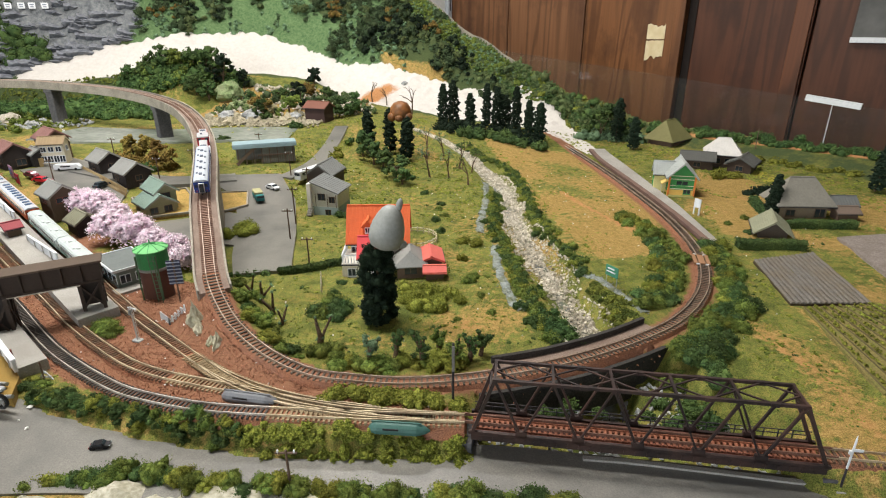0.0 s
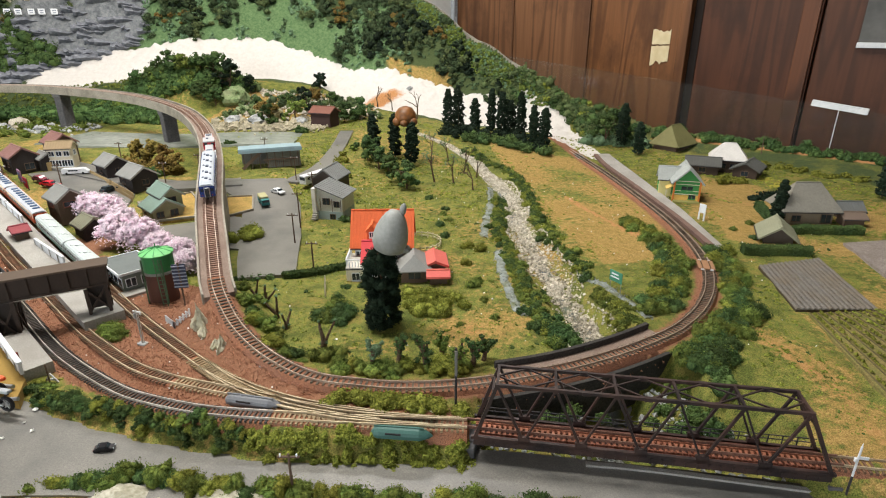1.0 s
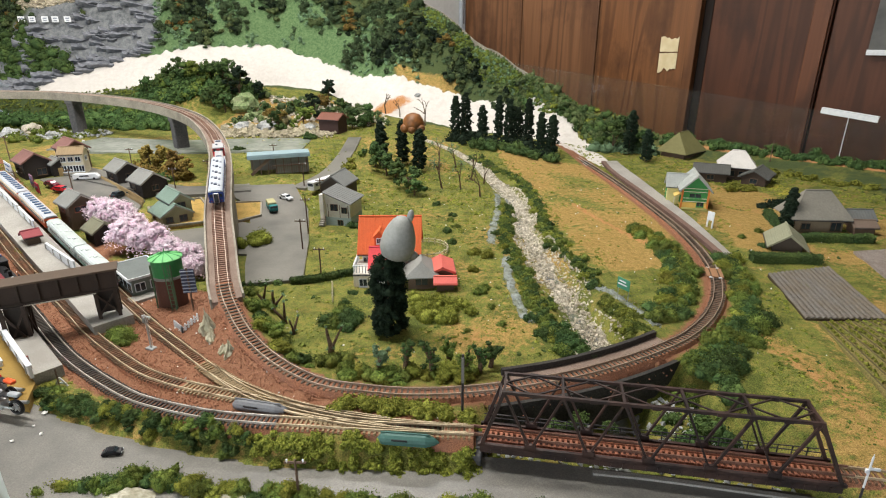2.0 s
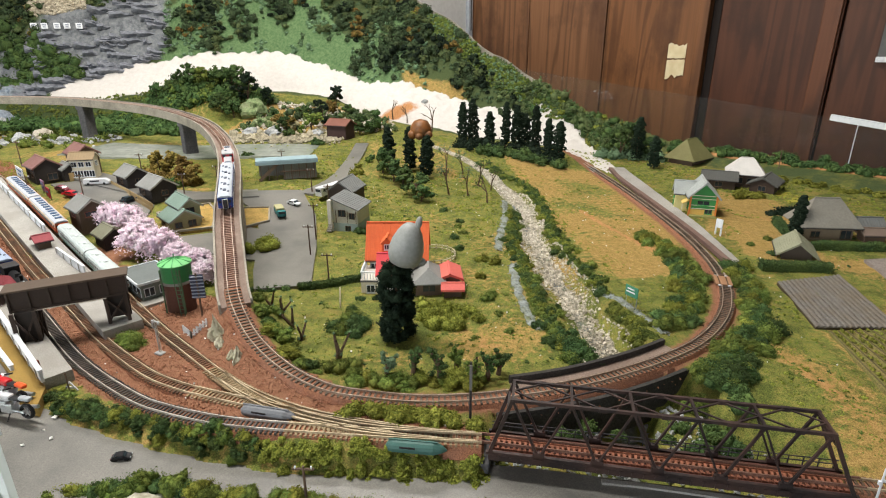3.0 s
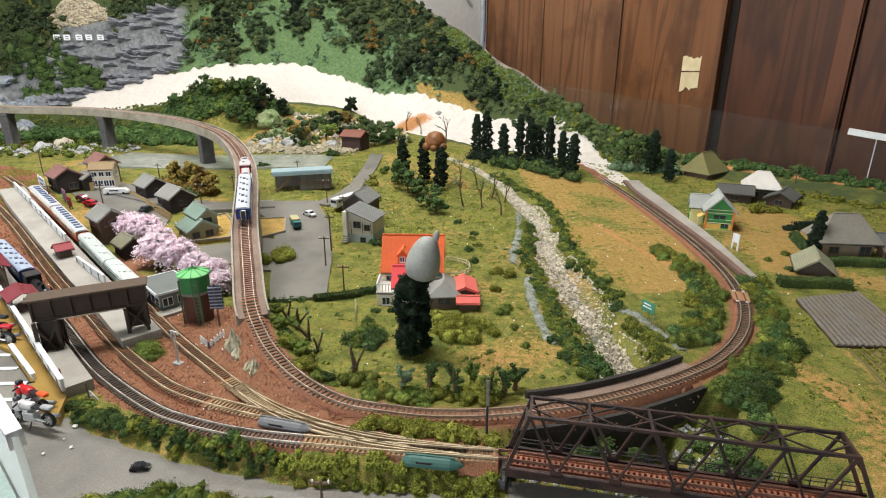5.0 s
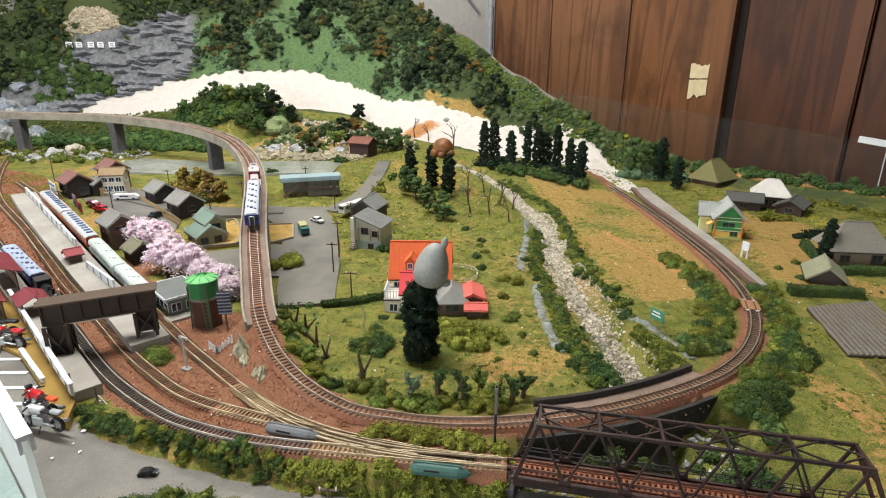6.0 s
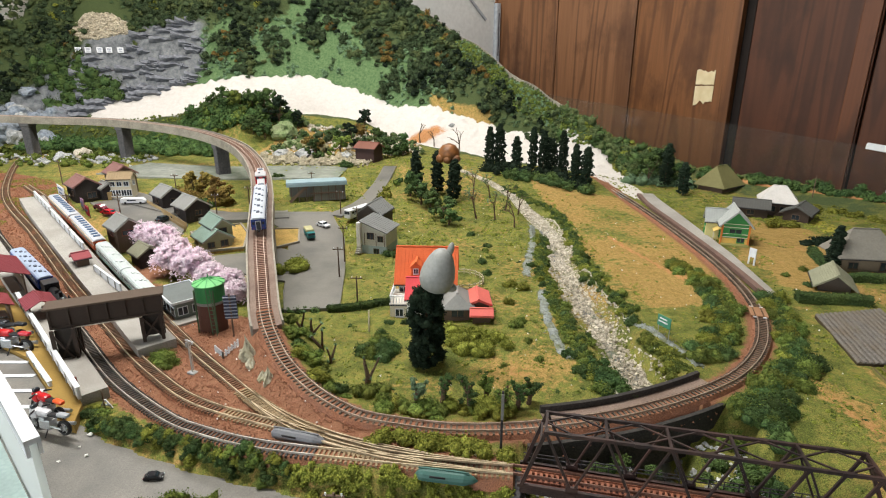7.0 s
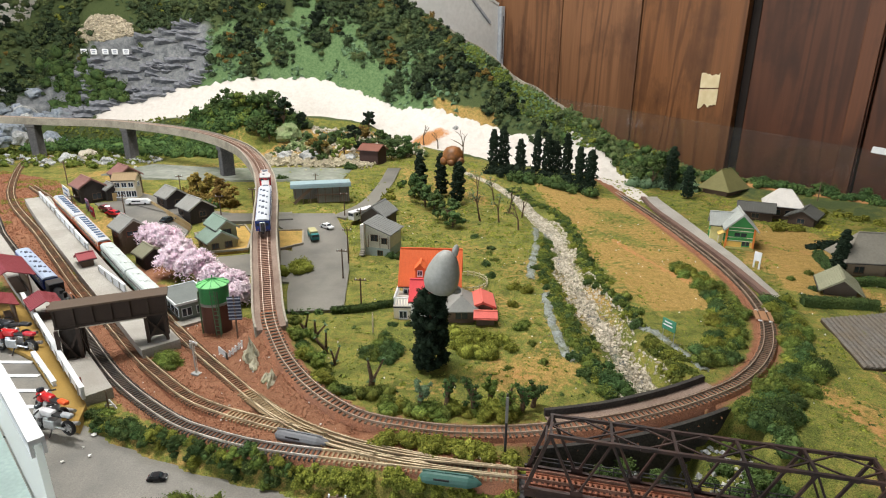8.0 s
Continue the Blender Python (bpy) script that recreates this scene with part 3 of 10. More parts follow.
ROAD_FAR = [(-0.62, 0.44), (-0.50, 0.43), (-0.391, 0.410), (-0.330, 0.388), (-0.269, 0.3765), (-0.119, 0.350), (0.029, 0.350), (0.112, 0.341), (0.304, 0.312), (0.60, 0.25)]
YARD = [(-1.25, 1.30), (-1.25, 1.10), (-0.80, 0.76), (-0.50, 0.535), (-0.41, 0.465), (-0.33, 0.414), (-0.26, 0.386), (-0.15, 0.366), (0.03, 0.352), (0.03, 0.385), (-0.06, 0.40),
        (-0.13, 0.42), (-0.19, 0.465), (-0.235, 0.53), (-0.27, 0.60), (-0.30, 0.62), (-0.40, 0.66), (-0.55, 0.76), (-0.80, 0.98), (-1.02, 1.20)]
EDGE_V = 1.555          # the layout's straight rear edge: 0.669 x + 0.743 y

# heights of the hills by bearing from the aisle: foot, white ledge and crest
HILL_AZ = [-60, -45, -40, -36, -31, -25, -18, -13, -10, -5.6, 1.4, 7, 12.6, 20, 27, 34, 50]
FOOT_R = [2.3, 2.45, 2.40, 2.27, 2.22, 2.15, 2.15, 2.05, 1.95, 1.85, 1.75, 1.70, 1.64, 1.58, 1.50, 1.43, 1.3]
FOOT_Z = [0.10, 0.11, 0.12, 0.130, 0.135, 0.142, 0.137, 0.123, 0.070, 0.05, 0.022, 0.018, 0.004, 0.006, 0.006, 0.004, 0.0]
LEDGE_Z = [0.10, 0.11, 0.13, 0.184, 0.222, 0.268, 0.275, 0.215, 0.17, 0.172, 0.105, 0.065, 0.010, 0.010, 0.010, 0.01, 0.01]
CREST_Z = [0.75, 0.80, 0.85, 0.85, 0.85, 0.85, 0.82, 0.76, 0.62, 0.475, 0.293, 0.196, 0.096, 0.040, 0.034, 0.028, 0.02]


def slope_base(x, y):
    return 0.05 * smooth(0.8, 1.4, -0.6 * x + 0.8 * y)


def terrain(x, y):
    """The height of the modelled ground over the plan."""
    x, y = np.asarray(x, float), np.asarray(y, float)
    az, r = np.degrees(np.arctan2(x, y)), np.hypot(x, y)
    z = slope_base(x, y)
    foot, fz, lz, cz = (np.interp(az, HILL_AZ, t) for t in (FOOT_R, FOOT_Z, LEDGE_Z, CREST_Z))
    v = 0.669 * x + 0.743 * y
    crest = np.minimum(EDGE_V / np.maximum(0.3, 0.669 * np.sin(np.radians(az)) + 0.743 * np.cos(np.radians(az))), foot + 0.62)
    led = foot + np.minimum(np.interp(az, [4, 13], [0.14, 0.03]), 0.5 * (crest - foot))
    wob = 0.026 * rumple(x, y, 12, 1.0) + 0.014 * rumple(x, y, 31, 2.0)
    ramp = np.interp(az, [-30, -25], [0.07, 0.32])
    z = np.where(r > foot - ramp, lerp(z, fz, smooth(0.0, 1.0, (r - foot + ramp) / ramp)), z)
    up = np.clip((r - foot) / np.maximum(led - foot, 0.02), 0, 1)
    z = np.where(r > foot, fz + (lz - fz) * up ** 0.8 + 0.010 * up * (rumple(x, y, 60, 8.0) + 0.7 * rumple(x, y, 150, 3.0)) * (az < 13), z)
    up2 = np.clip((r - led) / np.maximum(crest - led, 0.05), 0, 1.15)
    z = np.where(r > led, lz + (cz - lz) * up2 ** 0.95 + wob * smooth(0, 0.12, r - led) * np.clip((cz - 0.02) * 4, 0, 1), z)
    # knoll with trees in front of the white ledge
    z = z + 0.050 * np.exp(-(((x + 0.88) / 0.20) ** 2 + ((y - 1.84) / 0.10) ** 2)) + 0.03 * np.exp(-(((x + 0.45) / 0.16) ** 2 + ((y - 1.72) / 0.09) ** 2))
    # ballast slope up to the climbing line, gorge under the truss
    dmm, sm = near_line(x, y, MAIN[8:22])
    tz = np.interp(sm * 13, np.arange(14), [p[2] for p in MAIN[8:22]])
    bank = tz - 0.0045 - np.maximum(0, dmm - 0.012) * 0.75
    z = np.where((dmm < 0.10) & (sm > 0.35) & (sm < 0.93), np.maximum(z, bank), z)
    ax = 0.3668 - 0.1488 * (x - 0.0317)
    rim = np.interp(x, [0.02, 0.07, 0.12, 0.18, 0.215, 0.238, 0.25, 0.29], [0.396, 0.411, 0.429, 0.455, 0.474, 0.476, 0.41, 0.36])
    gorge = smooth(0.022, 0.036, x) * smooth(0.290, 0.262, x) * smooth(rim + 0.004, rim - 0.005, y)
    z = z - 0.032 * gorge
    # stream bed, sunk road, banks
    d, s = near_line(x, y, STREAM)
    depth = np.interp(s, [0, 0.2, 0.5, 0.78, 1], [0.002, 0.006, 0.012, 0.024, 0.028])
    z = z - depth * smooth(0.034, 0.018, d)
    edge = np.interp(x, [p[0] for p in ROAD_FAR], [p[1] for p in ROAD_FAR])
    flat = smooth(-0.44, -0.20, x)
    z = z - (0.022 * flat) * smooth(edge + 0.010, edge - 0.008, y) * (z < 0.02) * (1 - gorge)
    dm, _ = near_line(x, y, MAIN)
    small = smooth(0.02, 0.05, dm) * smooth(0.0, 0.03, d - 0.02)
    z = z + small * (0.0022 * rumple(x, y, 45, 3.0) + 0.0012 * rumple(x, y, 130, 4.0)) * (r < foot) * (y > edge)
    return z


def gz(x, y):
    return float(terrain(np.array([x]), np.array([y]))[0])


WHITE_FAN = [(0.216, 1.835), (0.258, 1.800), (0.339, 1.703), (0.375, 1.603), (0.368, 1.500), (0.358, 1.442), (0.334, 1.500), (0.290, 1.560), (0.260, 1.620), (0.220, 1.750)]
FARMYARD = [(0.430, 0.800), (0.465, 0.950), (0.495, 1.110), (0.610, 1.110), (0.630, 0.985), (0.545, 0.930), (0.535, 0.845), (0.540, 0.760), (0.455, 0.760)]


def make_ground():
    step = 0.0085
    xs, ys = np.arange(-2.15, 1.30, step), np.arange(0.20, 3.05, step)
    X, Y = np.meshgrid(xs, ys)
    Z = terrain(X, Y)
    az, r = np.degrees(np.arctan2(X, Y)), np.hypot(X, Y)
    foot = np.interp(az, HILL_AZ, FOOT_R)
    v = 0.669 * X + 0.743 * Y
    keep = (v < EDGE_V + 0.004) & (r < foot + 0.60) & (-0.743 * X + 0.669 * Y < 2.75) & (0.669 * X + 0.743 * Y > -0.9) & (X > -1.9)
    quad = keep[:-1, :-1] & keep[1:, :-1] & keep[:-1, 1:] & keep[1:, 1:]
    idx = np.full(X.shape, -1)
    used = np.zeros(X.shape, bool)
    for a, b in ((0, 0), (1, 0), (0, 1), (1, 1)):
        used[a:a + quad.shape[0], b:b + quad.shape[1]] |= quad
    idx[used] = np.arange(used.sum())
    verts = np.stack([X[used], Y[used], Z[used]], 1)
    q = np.stack([idx[:-1, :-1][quad], idx[:-1, 1:][quad], idx[1:, 1:][quad], idx[1:, :-1][quad]], 1)
    # a skirt down to the table along the border
    from_edges = {}
    for f in q:
        for a, b in ((f[0], f[1]), (f[1], f[2]), (f[2], f[3]), (f[3], f[0])):
            from_edges[(a, b)] = from_edges.get((a, b), 0) + 1
    border = [(a, b) for (a, b) in from_edges if (b, a) not in from_edges]
    lows, extra, faces = {}, [], q.tolist()
    for a, b in border:
        for i in (a, b):
            if i not in lows:
                lows[i] = len(verts) + len(extra)
                extra.append((verts[i][0], verts[i][1], -0.06))
        faces.append([b, a, lows[a], lows[b]])
    me = bpy.data.meshes.new("ground")
    allv = np.vstack([verts, np.array(extra)])
    me.from_pydata(allv.tolist(), [], faces)
    me.update()
    me.polygons.foreach_set("use_smooth", [True] * len(me.polygons))
    x, y = allv[:, 0], allv[:, 1]
    az, r = np.degrees(np.arctan2(x, y)), np.hypot(x, y)
    foot = np.interp(az, HILL_AZ, FOOT_R)
    stone = np.zeros(len(x))
    poly_d, _ = near_line(x, y, YARD + YARD[:1])
    stone = np.where(inside(x, y, YARD), 0.5 + np.minimum(poly_d * 40, 0.5), 0.5 - np.minimum(poly_d * 40, 0.5))
    dm, sm = near_line(x, y, MAIN)
    stone = np.maximum(stone, (1 - np.clip((dm - 0.004) / 0.022, 0, 1)) * (sm < 0.62))
    ramp_d, ramp_s = near_line(x, y, MAIN[14:20])
    stone = np.maximum(stone, (ramp_d < 0.045) * inside(x, y, [(-0.02, 0.36), (-0.28, 0.42), (-0.32, 0.60), (-0.262, 0.595), (-0.236, 0.545), (-0.2, 0.495), (-0.16, 0.46), (-0.11, 0.435), (-0.03, 0.42)]) * 1.0)
    stone = np.maximum(stone, 0.9 * np.exp(-(((x +0.521) / 0.060) ** 2 + ((y -0.749) / 0.040) ** 2)))
    dry = 0.28 + 0.27 * rumple(x, y, 9, 5.0) + 0.2 * rumple(x, y, 30, 6.0)
    east = inside(x, y, [(0.10, 1.45), (0.33, 1.33), (0.36, 0.90), (0.32, 0.72), (0.22, 0.70), (0.17, 0.90), (0.15, 1.10)])
    dry = np.where(east, dry + 0.42, dry)
    dry = dry + 0.42 * np.exp(-(((x - 0.03) / 0.06) ** 2 + ((y - 0.52) / 0.05) ** 2)) + 0.25 * np.exp(-(((x + 0.08) / 0.06) ** 2 + ((y - 0.485) / 0.02) ** 2))
    dry = dry + 0.14 * np.exp(-(((x - 0.42) / 0.035) ** 2 + ((y - 0.60) / 0.13) ** 2)) + 0.40 * np.exp(-(((x - 0.52) / 0.07) ** 2 + ((y - 0.95) / 0.10) ** 2)) + 0.3 * np.exp(-(((x - 0.56) / 0.06) ** 2 + ((y - 0.77) / 0.03) ** 2))
    # less dry cover at lower right paints in the light falling off there
    dry = dry + 0.04 * smooth(0.36, 0.44, x) * smooth(0.80, 0.70, y) + -0.14 * inside(x, y, [(0.19, 0.28), (0.19, 0.425), (0.26, 0.45), (0.35, 0.56), (0.40, 0.62), (0.40, 0.28)])
    dry = dry - 0.30 * np.exp(-(((x + 0.12) / 0.14) ** 2 + ((y - 0.60) / 0.08) ** 2)) - 0.25 * np.exp(-(((x - 0.62) / 0.2) ** 2 + ((y - 1.25) / 0.2) ** 2))
    dry = dry + 0.55 * np.exp(-(((x - 0.53) / 0.060) ** 2 + ((y - 1.02) / 0.13) ** 2)) + 0.3 * np.exp(-(((x - 0.46) / 0.03) ** 2 + ((y - 0.86) / 0.06) ** 2))
    dry = dry + 0.14 * smooth(0.38, 0.46, x)
    dry = dry + 0.5 * inside(x, y, FARMYARD)
    scar = np.exp(-(near_line(x, y, [(0.225, 1.02), (0.262, 0.90), (0.30, 0.80)])[0] / 0.011) ** 2) * 0.62
    scar = np.maximum(scar, 0.70 * np.exp(-(near_line(x, y, [(0.62, 1.49), (0.74, 1.38), (0.86, 1.27), (1.0, 1.14)])[0] / 0.014) ** 2))
    scar = np.maximum(scar, 0.8 * np.exp(-(((x + 0.23) / 0.10) ** 2 + ((y - 1.885) / 0.028) ** 2)))
    for ox, oy, sx, sy, k in ((-0.045, 0.476, 0.035, 0.012, 0.46), (0.035, 0.520, 0.030, 0.020, 0.50), (0.012, 0.560, 0.022, 0.014, 0.34), (0.052, 0.487, 0.024, 0.016, 0.46), (0.40, 0.565, 0.012, 0.06, 0.36), (0.475, 0.90, 0.030, 0.06, 0.42), (0.545, 0.985, 0.040, 0.055, 0.46), (0.540, 0.640, 0.016, 0.11, 0.42), (0.555, 0.775, 0.06, 0.016, 0.44), (0.46, 0.555, 0.06, 0.008, 0.40), (0.365, 0.45, 0.014, 0.06, 0.40)):
        scar = np.maximum(scar, k * np.exp(-(((x - ox) / sx) ** 2 + ((y - oy) / sy) ** 2)))
    trod = near_line(x, y, [(0.343, 0.562), (0.337, 0.513), (0.343, 0.470), (0.350, 0.428), (0.352, 0.386), (0.344, 0.349)])[0] + 0.010 * rumple(x, y, 40, 3.0)
    dry, scar = dry + 0.40 * np.exp(-(trod / 0.036) ** 2), np.maximum(scar, 0.46 * np.exp(-(trod / 0.018) ** 2))
    led = foot + np.interp(az, [4, 13], [0.14, 0.03])
    white = smooth(-0.03, -0.005, r - foot + 0.02 * rumple(x, y, 22, 7.0)) * smooth(led - 0.002, led - 0.012, r) * (az > -36.4 + 0.6 * rumple(x, y, 40, 6.0)) * smooth(13.6, 12.4, az)
    wood = smooth(-0.10, 0.0, r - foot) * smooth(13.0, 9.0, az) + smooth(13.0, 15.0, az) * smooth(-0.06, 0.0, r - foot) * 0.55
    glade = smooth(0.105, 0.125, r - foot) * smooth(-30, -26, az) * smooth(-3, -8, az) * smooth(0.34, 0.22, r - foot - 0.11 * np.exp(-((az + 17) / 5.0) ** 2) + 0.10 * rumple(x, y, 13, 5.0))
    straw = smooth(-7.0, -6.0, az) * smooth(0.8, -0.2, az) * smooth(0.200, 0.170, r - foot + 0.02 * rumple(x, y, 24, 3.0)) * smooth(0.10, 0.12, r - foot) * 0.62
    wood, glade, dry = wood * (1 - straw), glade * (1 - straw), np.maximum(dry, straw)
    dry = np.maximum(dry, 0.75 * inside(x, y, [(-0.74, 1.62), (-0.66, 1.90), (-0.25, 1.86), (-0.22, 1.66), (-0.42, 1.60)]))
    rock = 1.1 * np.exp(-(((az + 32.8) / 6.2) ** 4 + ((r - 2.425) / 0.10) ** 4)) + 0.9 * np.exp(-(((az + 41.5) / 4.0) ** 4 + ((r - 2.52) / 0.10) ** 4))
    rock = np.maximum(rock, 1.0 * np.exp(-(((az + 35.6) / 3.4) ** 4 + ((r - 2.50) / 0.075) ** 4)))
    rock = np.maximum(rock, smooth(0.020, 0.008, near_line(x, y, STREAM)[0]) * 0.55)
    pale = np.exp(-(((x + 0.47) / 0.13) ** 2 + ((y - 1.50) / 0.035) ** 2))
    rock = np.maximum(rock, pale)
    rim = np.interp(x, [0.02, 0.07, 0.12, 0.18, 0.215, 0.25, 0.29], [0.396, 0.411, 0.429, 0.452, 0.440, 0.385, 0.36])
    dw, sw = near_line(x, y, [(0.235, 1.70), (0.285, 1.66), (0.322, 1.60), (0.340, 1.50), (0.352, 1.42), (0.360, 1.36)])
    white = np.maximum(white, smooth(0.004, -0.006, dw - np.interp(sw, [0, 0.4, 1], [0.050, 0.036, 0.022]) + 0.006 * rumple(x, y, 60, 4.0)))
    white = np.maximum(white, 1.0 * inside(x, y, WHITE_FAN))
    for key, chan in (("cover", (stone, dry, scar)), ("upland", (wood, white, rock)), ("glade", (glade, glade, glade))):
        att = me.color_attributes.new(key, "FLOAT_COLOR", "POINT")
        data = np.ones((len(x), 4))
        for i, c in enumerate(chan):
            data[:, i] = np.clip(c, 0, 1)
        att.data.foreach_set("color", data.ravel())
    me.materials.append(M["turf"])
    ob = new("ground", me)
    return tagged(ob, "modelled turf, earth and white plaster hills of the layout", "ground", kind="structure")


make_ground()

# ---------------------------------------------------------------- room
U, V = Vector((0.743, -0.669, 0)), Vector((0.669, 0.743, 0))   # along and towards the boarded wall
WALL_V, WALL_U = 2.26, -2.95
FLOOR_Z, CEIL_Z = -0.80, 1.75


def uv(u, v, z=0.0):
    return U * u + V * v + Vector((0, 0, z))


def wall_frame(u, v, z, along="u"):
    """A pose whose x runs along a wall, y into the room's wall and z up."""
    a = U if along == "u" else V
    b = V if along == "u" else -U
    m = Matrix(((a.x, b.x, 0, 0), (a.y, b.y, 0, 0), (0, 0, 1, 0), (0, 0, 0, 1)))
    m.translation = uv(u, v, z)
    return m


def slab(name, u0, u1, v0, v1, z0, z1, mat, label, cat):
    bm = bmesh.new()
    prism(bm, [uv(u0, v0)[:2], uv(u1, v0)[:2], uv(u1, v1)[:2], uv(u0, v1)[:2]], z0, z1)
    return tagged(part(name, bm, mat), label, cat, kind="structure")


U0, U1, V0 = WALL_U, 2.6, -2.6
slab("floor", U0 - 0.1, U1 + 0.1, V0 - 0.1, WALL_V + 0.1, FLOOR_Z - 0.08, FLOOR_Z, M["floor"], "brown floor of the exhibition room", "floor")
# ceiling is out of view; its brown is chosen to deepen shadows below
slab("ceiling", U0 - 0.1, U1 + 0.1, V0 - 0.1, WALL_V + 0.1, CEIL_Z, CEIL_Z + 0.08, M["ceiling"], "unseen ceiling of the exhibition room, browned to cut bounced light", "ceiling")


def window_wall(name, along, fixed, thick, a0, a1, w0, w1, z0, z1, label):
    """A wall with one window opening cut through it; a0..a1 and w0..w1 run along it."""
    bm = bmesh.new()
    for p, q, lo, hi in ((a0, w0, FLOOR_Z, CEIL_Z), (w1, a1, FLOOR_Z, CEIL_Z), (w0, w1, FLOOR_Z, z0), (w0, w1, z1, CEIL_Z)):
        c = [(p, fixed), (q, fixed), (q, fixed + thick), (p, fixed + thick)]
        pts = [uv(*k)[:2] if along == "u" else uv(k[1], k[0])[:2] for k in c]
        prism(bm, pts, lo, hi)
    w = tagged(part(name, bm, M["plainwall"]), label, "wall", kind="structure")
    fr = bmesh.new()
    n = 4
    mid = fixed + thick / 2
    for i in range(n + 1):
        q = lerp(w0, w1, i / n)
        a = uv(q, mid) if along == "u" else uv(mid, q)
        bar(fr, (a.x, a.y, z0), (a.x, a.y, z1), 0.04, 0.04)
    for z in (z0 + 0.02, z1 - 0.02):
        p, q = (uv(w0, mid), uv(w1, mid)) if along == "u" else (uv(mid, w0), uv(mid, w1))
        bar(fr, (p.x, p.y, z), (q.x, q.y, z), 0.04, 0.04)
    tagged(part("window_frame", fr, M["wallpaint"]), "unseen white window frame with four lights", "window", kind="structure")
    return w


# windows assumed out of view, added to let the daylight lamps in
window_wall("wall_front", "u", V0, -0.10, U0, U1, -1.7, 1.1, 0.05, 1.35, "assumed off-white wall with a wide window behind the aisle")
window_wall("wall_right", "v", U1, 0.10, V0 - 0.1, WALL_V + 0.1, -1.9, 0.2, 0.05, 1.35, "assumed off-white wall with a wide window to the right")
window_wall("wall_left", "v", U0, -0.10, V0 - 0.1, WALL_V + 0.1, -2.3, -0.7, 0.05, 1.35, "pale painted wall with an unseen window")


def boarded_wall():
    w = slab("wall_boarded", U0, U1, WALL_V + 0.03, WALL_V + 0.12, FLOOR_Z, CEIL_Z, M["wallgap"], "dark brown stained wall of wide vertical boards", "wall")
    edges = [U0 + 0.004]
    k = WALL_V / 2.216
    fixed = [-1.619 * k - 0.004, -1.236 * k, -0.824 * k, -0.790 * k, -0.418 * k]
    for e in (-2.72, -2.36, *fixed, -0.02, 0.36, 0.74, 1.12, 1.5, 1.9, 2.3, U1):
        edges.append(e)
    h = CEIL_Z - FLOOR_Z - 0.02
    for i, (a, b) in enumerate(zip(edges, edges[1:])):
        # narrow strip: near-black colour stands in for the shadow in the gap
        narrow = b - a < 0.06
        bm = bmesh.new()
        box(bm, (a + b) / 2, 0.015 if not narrow else 0.024, 0, b - a - 0.006, 0.03 if not narrow else 0.012, h, bevel=0.003)
        # boards right of the gap get the darker mix, the middle ones honey
        tone = M["wallgap"] if narrow else M["plank_light"] if -1.3 < (a + b) / 2 < -0.82 else M["plank_dark"] if (a + b) / 2 > -0.82 else M["plank"]
        ob = part("plank", bm, tone, w)
        ob.matrix_world = wall_frame(0, WALL_V, (CEIL_Z + FLOOR_Z) / 2)
    # cover strip beside the dark gap
    for a, wd in ((-0.843 * k, 0.035), (-0.45 * k, 0.05)):
        bm = boxes((a, -0.006, 0, wd, 0.012, h), bevel=0.002)
        part("batten", bm, M["plank_light"] if a < -0.8 else M["plank_mid"], w).matrix_world = wall_frame(0, WALL_V - 0.002, (CEIL_Z + FLOOR_Z) / 2)
    return w


boarded_wall()


def ceiling_fitting(x, y):
    t = thing("unseen_ceiling_light", pose(x, y, CEIL_Z), "assumed white fluorescent tube fitting out of view under the ceiling", "ceiling light", "ceiling lights")
    part("housing", boxes((0, 0, -0.012, 1.30, 0.16, 0.024), bevel=0.004), M["wallpaint"], t)
    return t


# assumed fittings, added where the two overhead lamps hang
for lx, ly in ((-0.62, 0.74), (-0.30, 1.95)):
    ceiling_fitting(lx, ly)


def partition():
    """A pale grey partition that meets the boarded wall behind the hills."""
    t = thing("partition", wall_frame(-2.0, 2.235, FLOOR_Z, "v"), "pale grey panelled partition with an end post", "partition", kind="structure")
    top = 0.612 - FLOOR_Z
    bm = bmesh.new()
    ring = [(-0.70, 0.0), (-0.022, 0.0), (-0.022, top - 0.004), (-0.70, top + 0.21)]
    lo, hi = [bm.verts.new((q, 0.005, z)) for q, z in ring], [bm.verts.new((q, 0.035, z)) for q, z in ring]
    bm.faces.new(lo), bm.faces.new(hi[::-1])
    for i in range(4):
        bm.faces.new((lo[i], hi[i], hi[(i + 1) % 4], lo[(i + 1) % 4]))
    bmesh.ops.recalc_face_normals(bm, faces=bm.faces)
    part("panel", bm, M["wallpaint"], t)
    part("end_post", boxes((-0.006, 0.012, top / 2 - 0.008, 0.028, 0.052, top - 0.016), bevel=0.003), paint_grey, t)
    part("top_rail", bar(bmesh.new(), (-0.70, 0.006, top + 0.205), (-0.022, 0.006, top - 0.008), 0.012, 0.012, (0, 1, 0)), M["wallpaint"], t)
    part("groove", bar(bmesh.new(), (-0.29, 0.002, top + 0.065), (-0.085, 0.002, top - 0.095), 0.010, 0.014, (0, 1, 0)), paint_grey, t)
    part("post_slot", boxes((-0.006, -0.0145, top - 0.16, 0.004, 0.003, 0.20)), M["iron"], t)
    return t


paint_grey = material("blue_grey_paint", lin(150, 156, 162), lin(170, 176, 182), 60, 0.5, 0.05, lin(134, 140, 146), 5, 0.4)
partition()


def on_wall(u, v, z):
    return wall_frame(u, v, z)


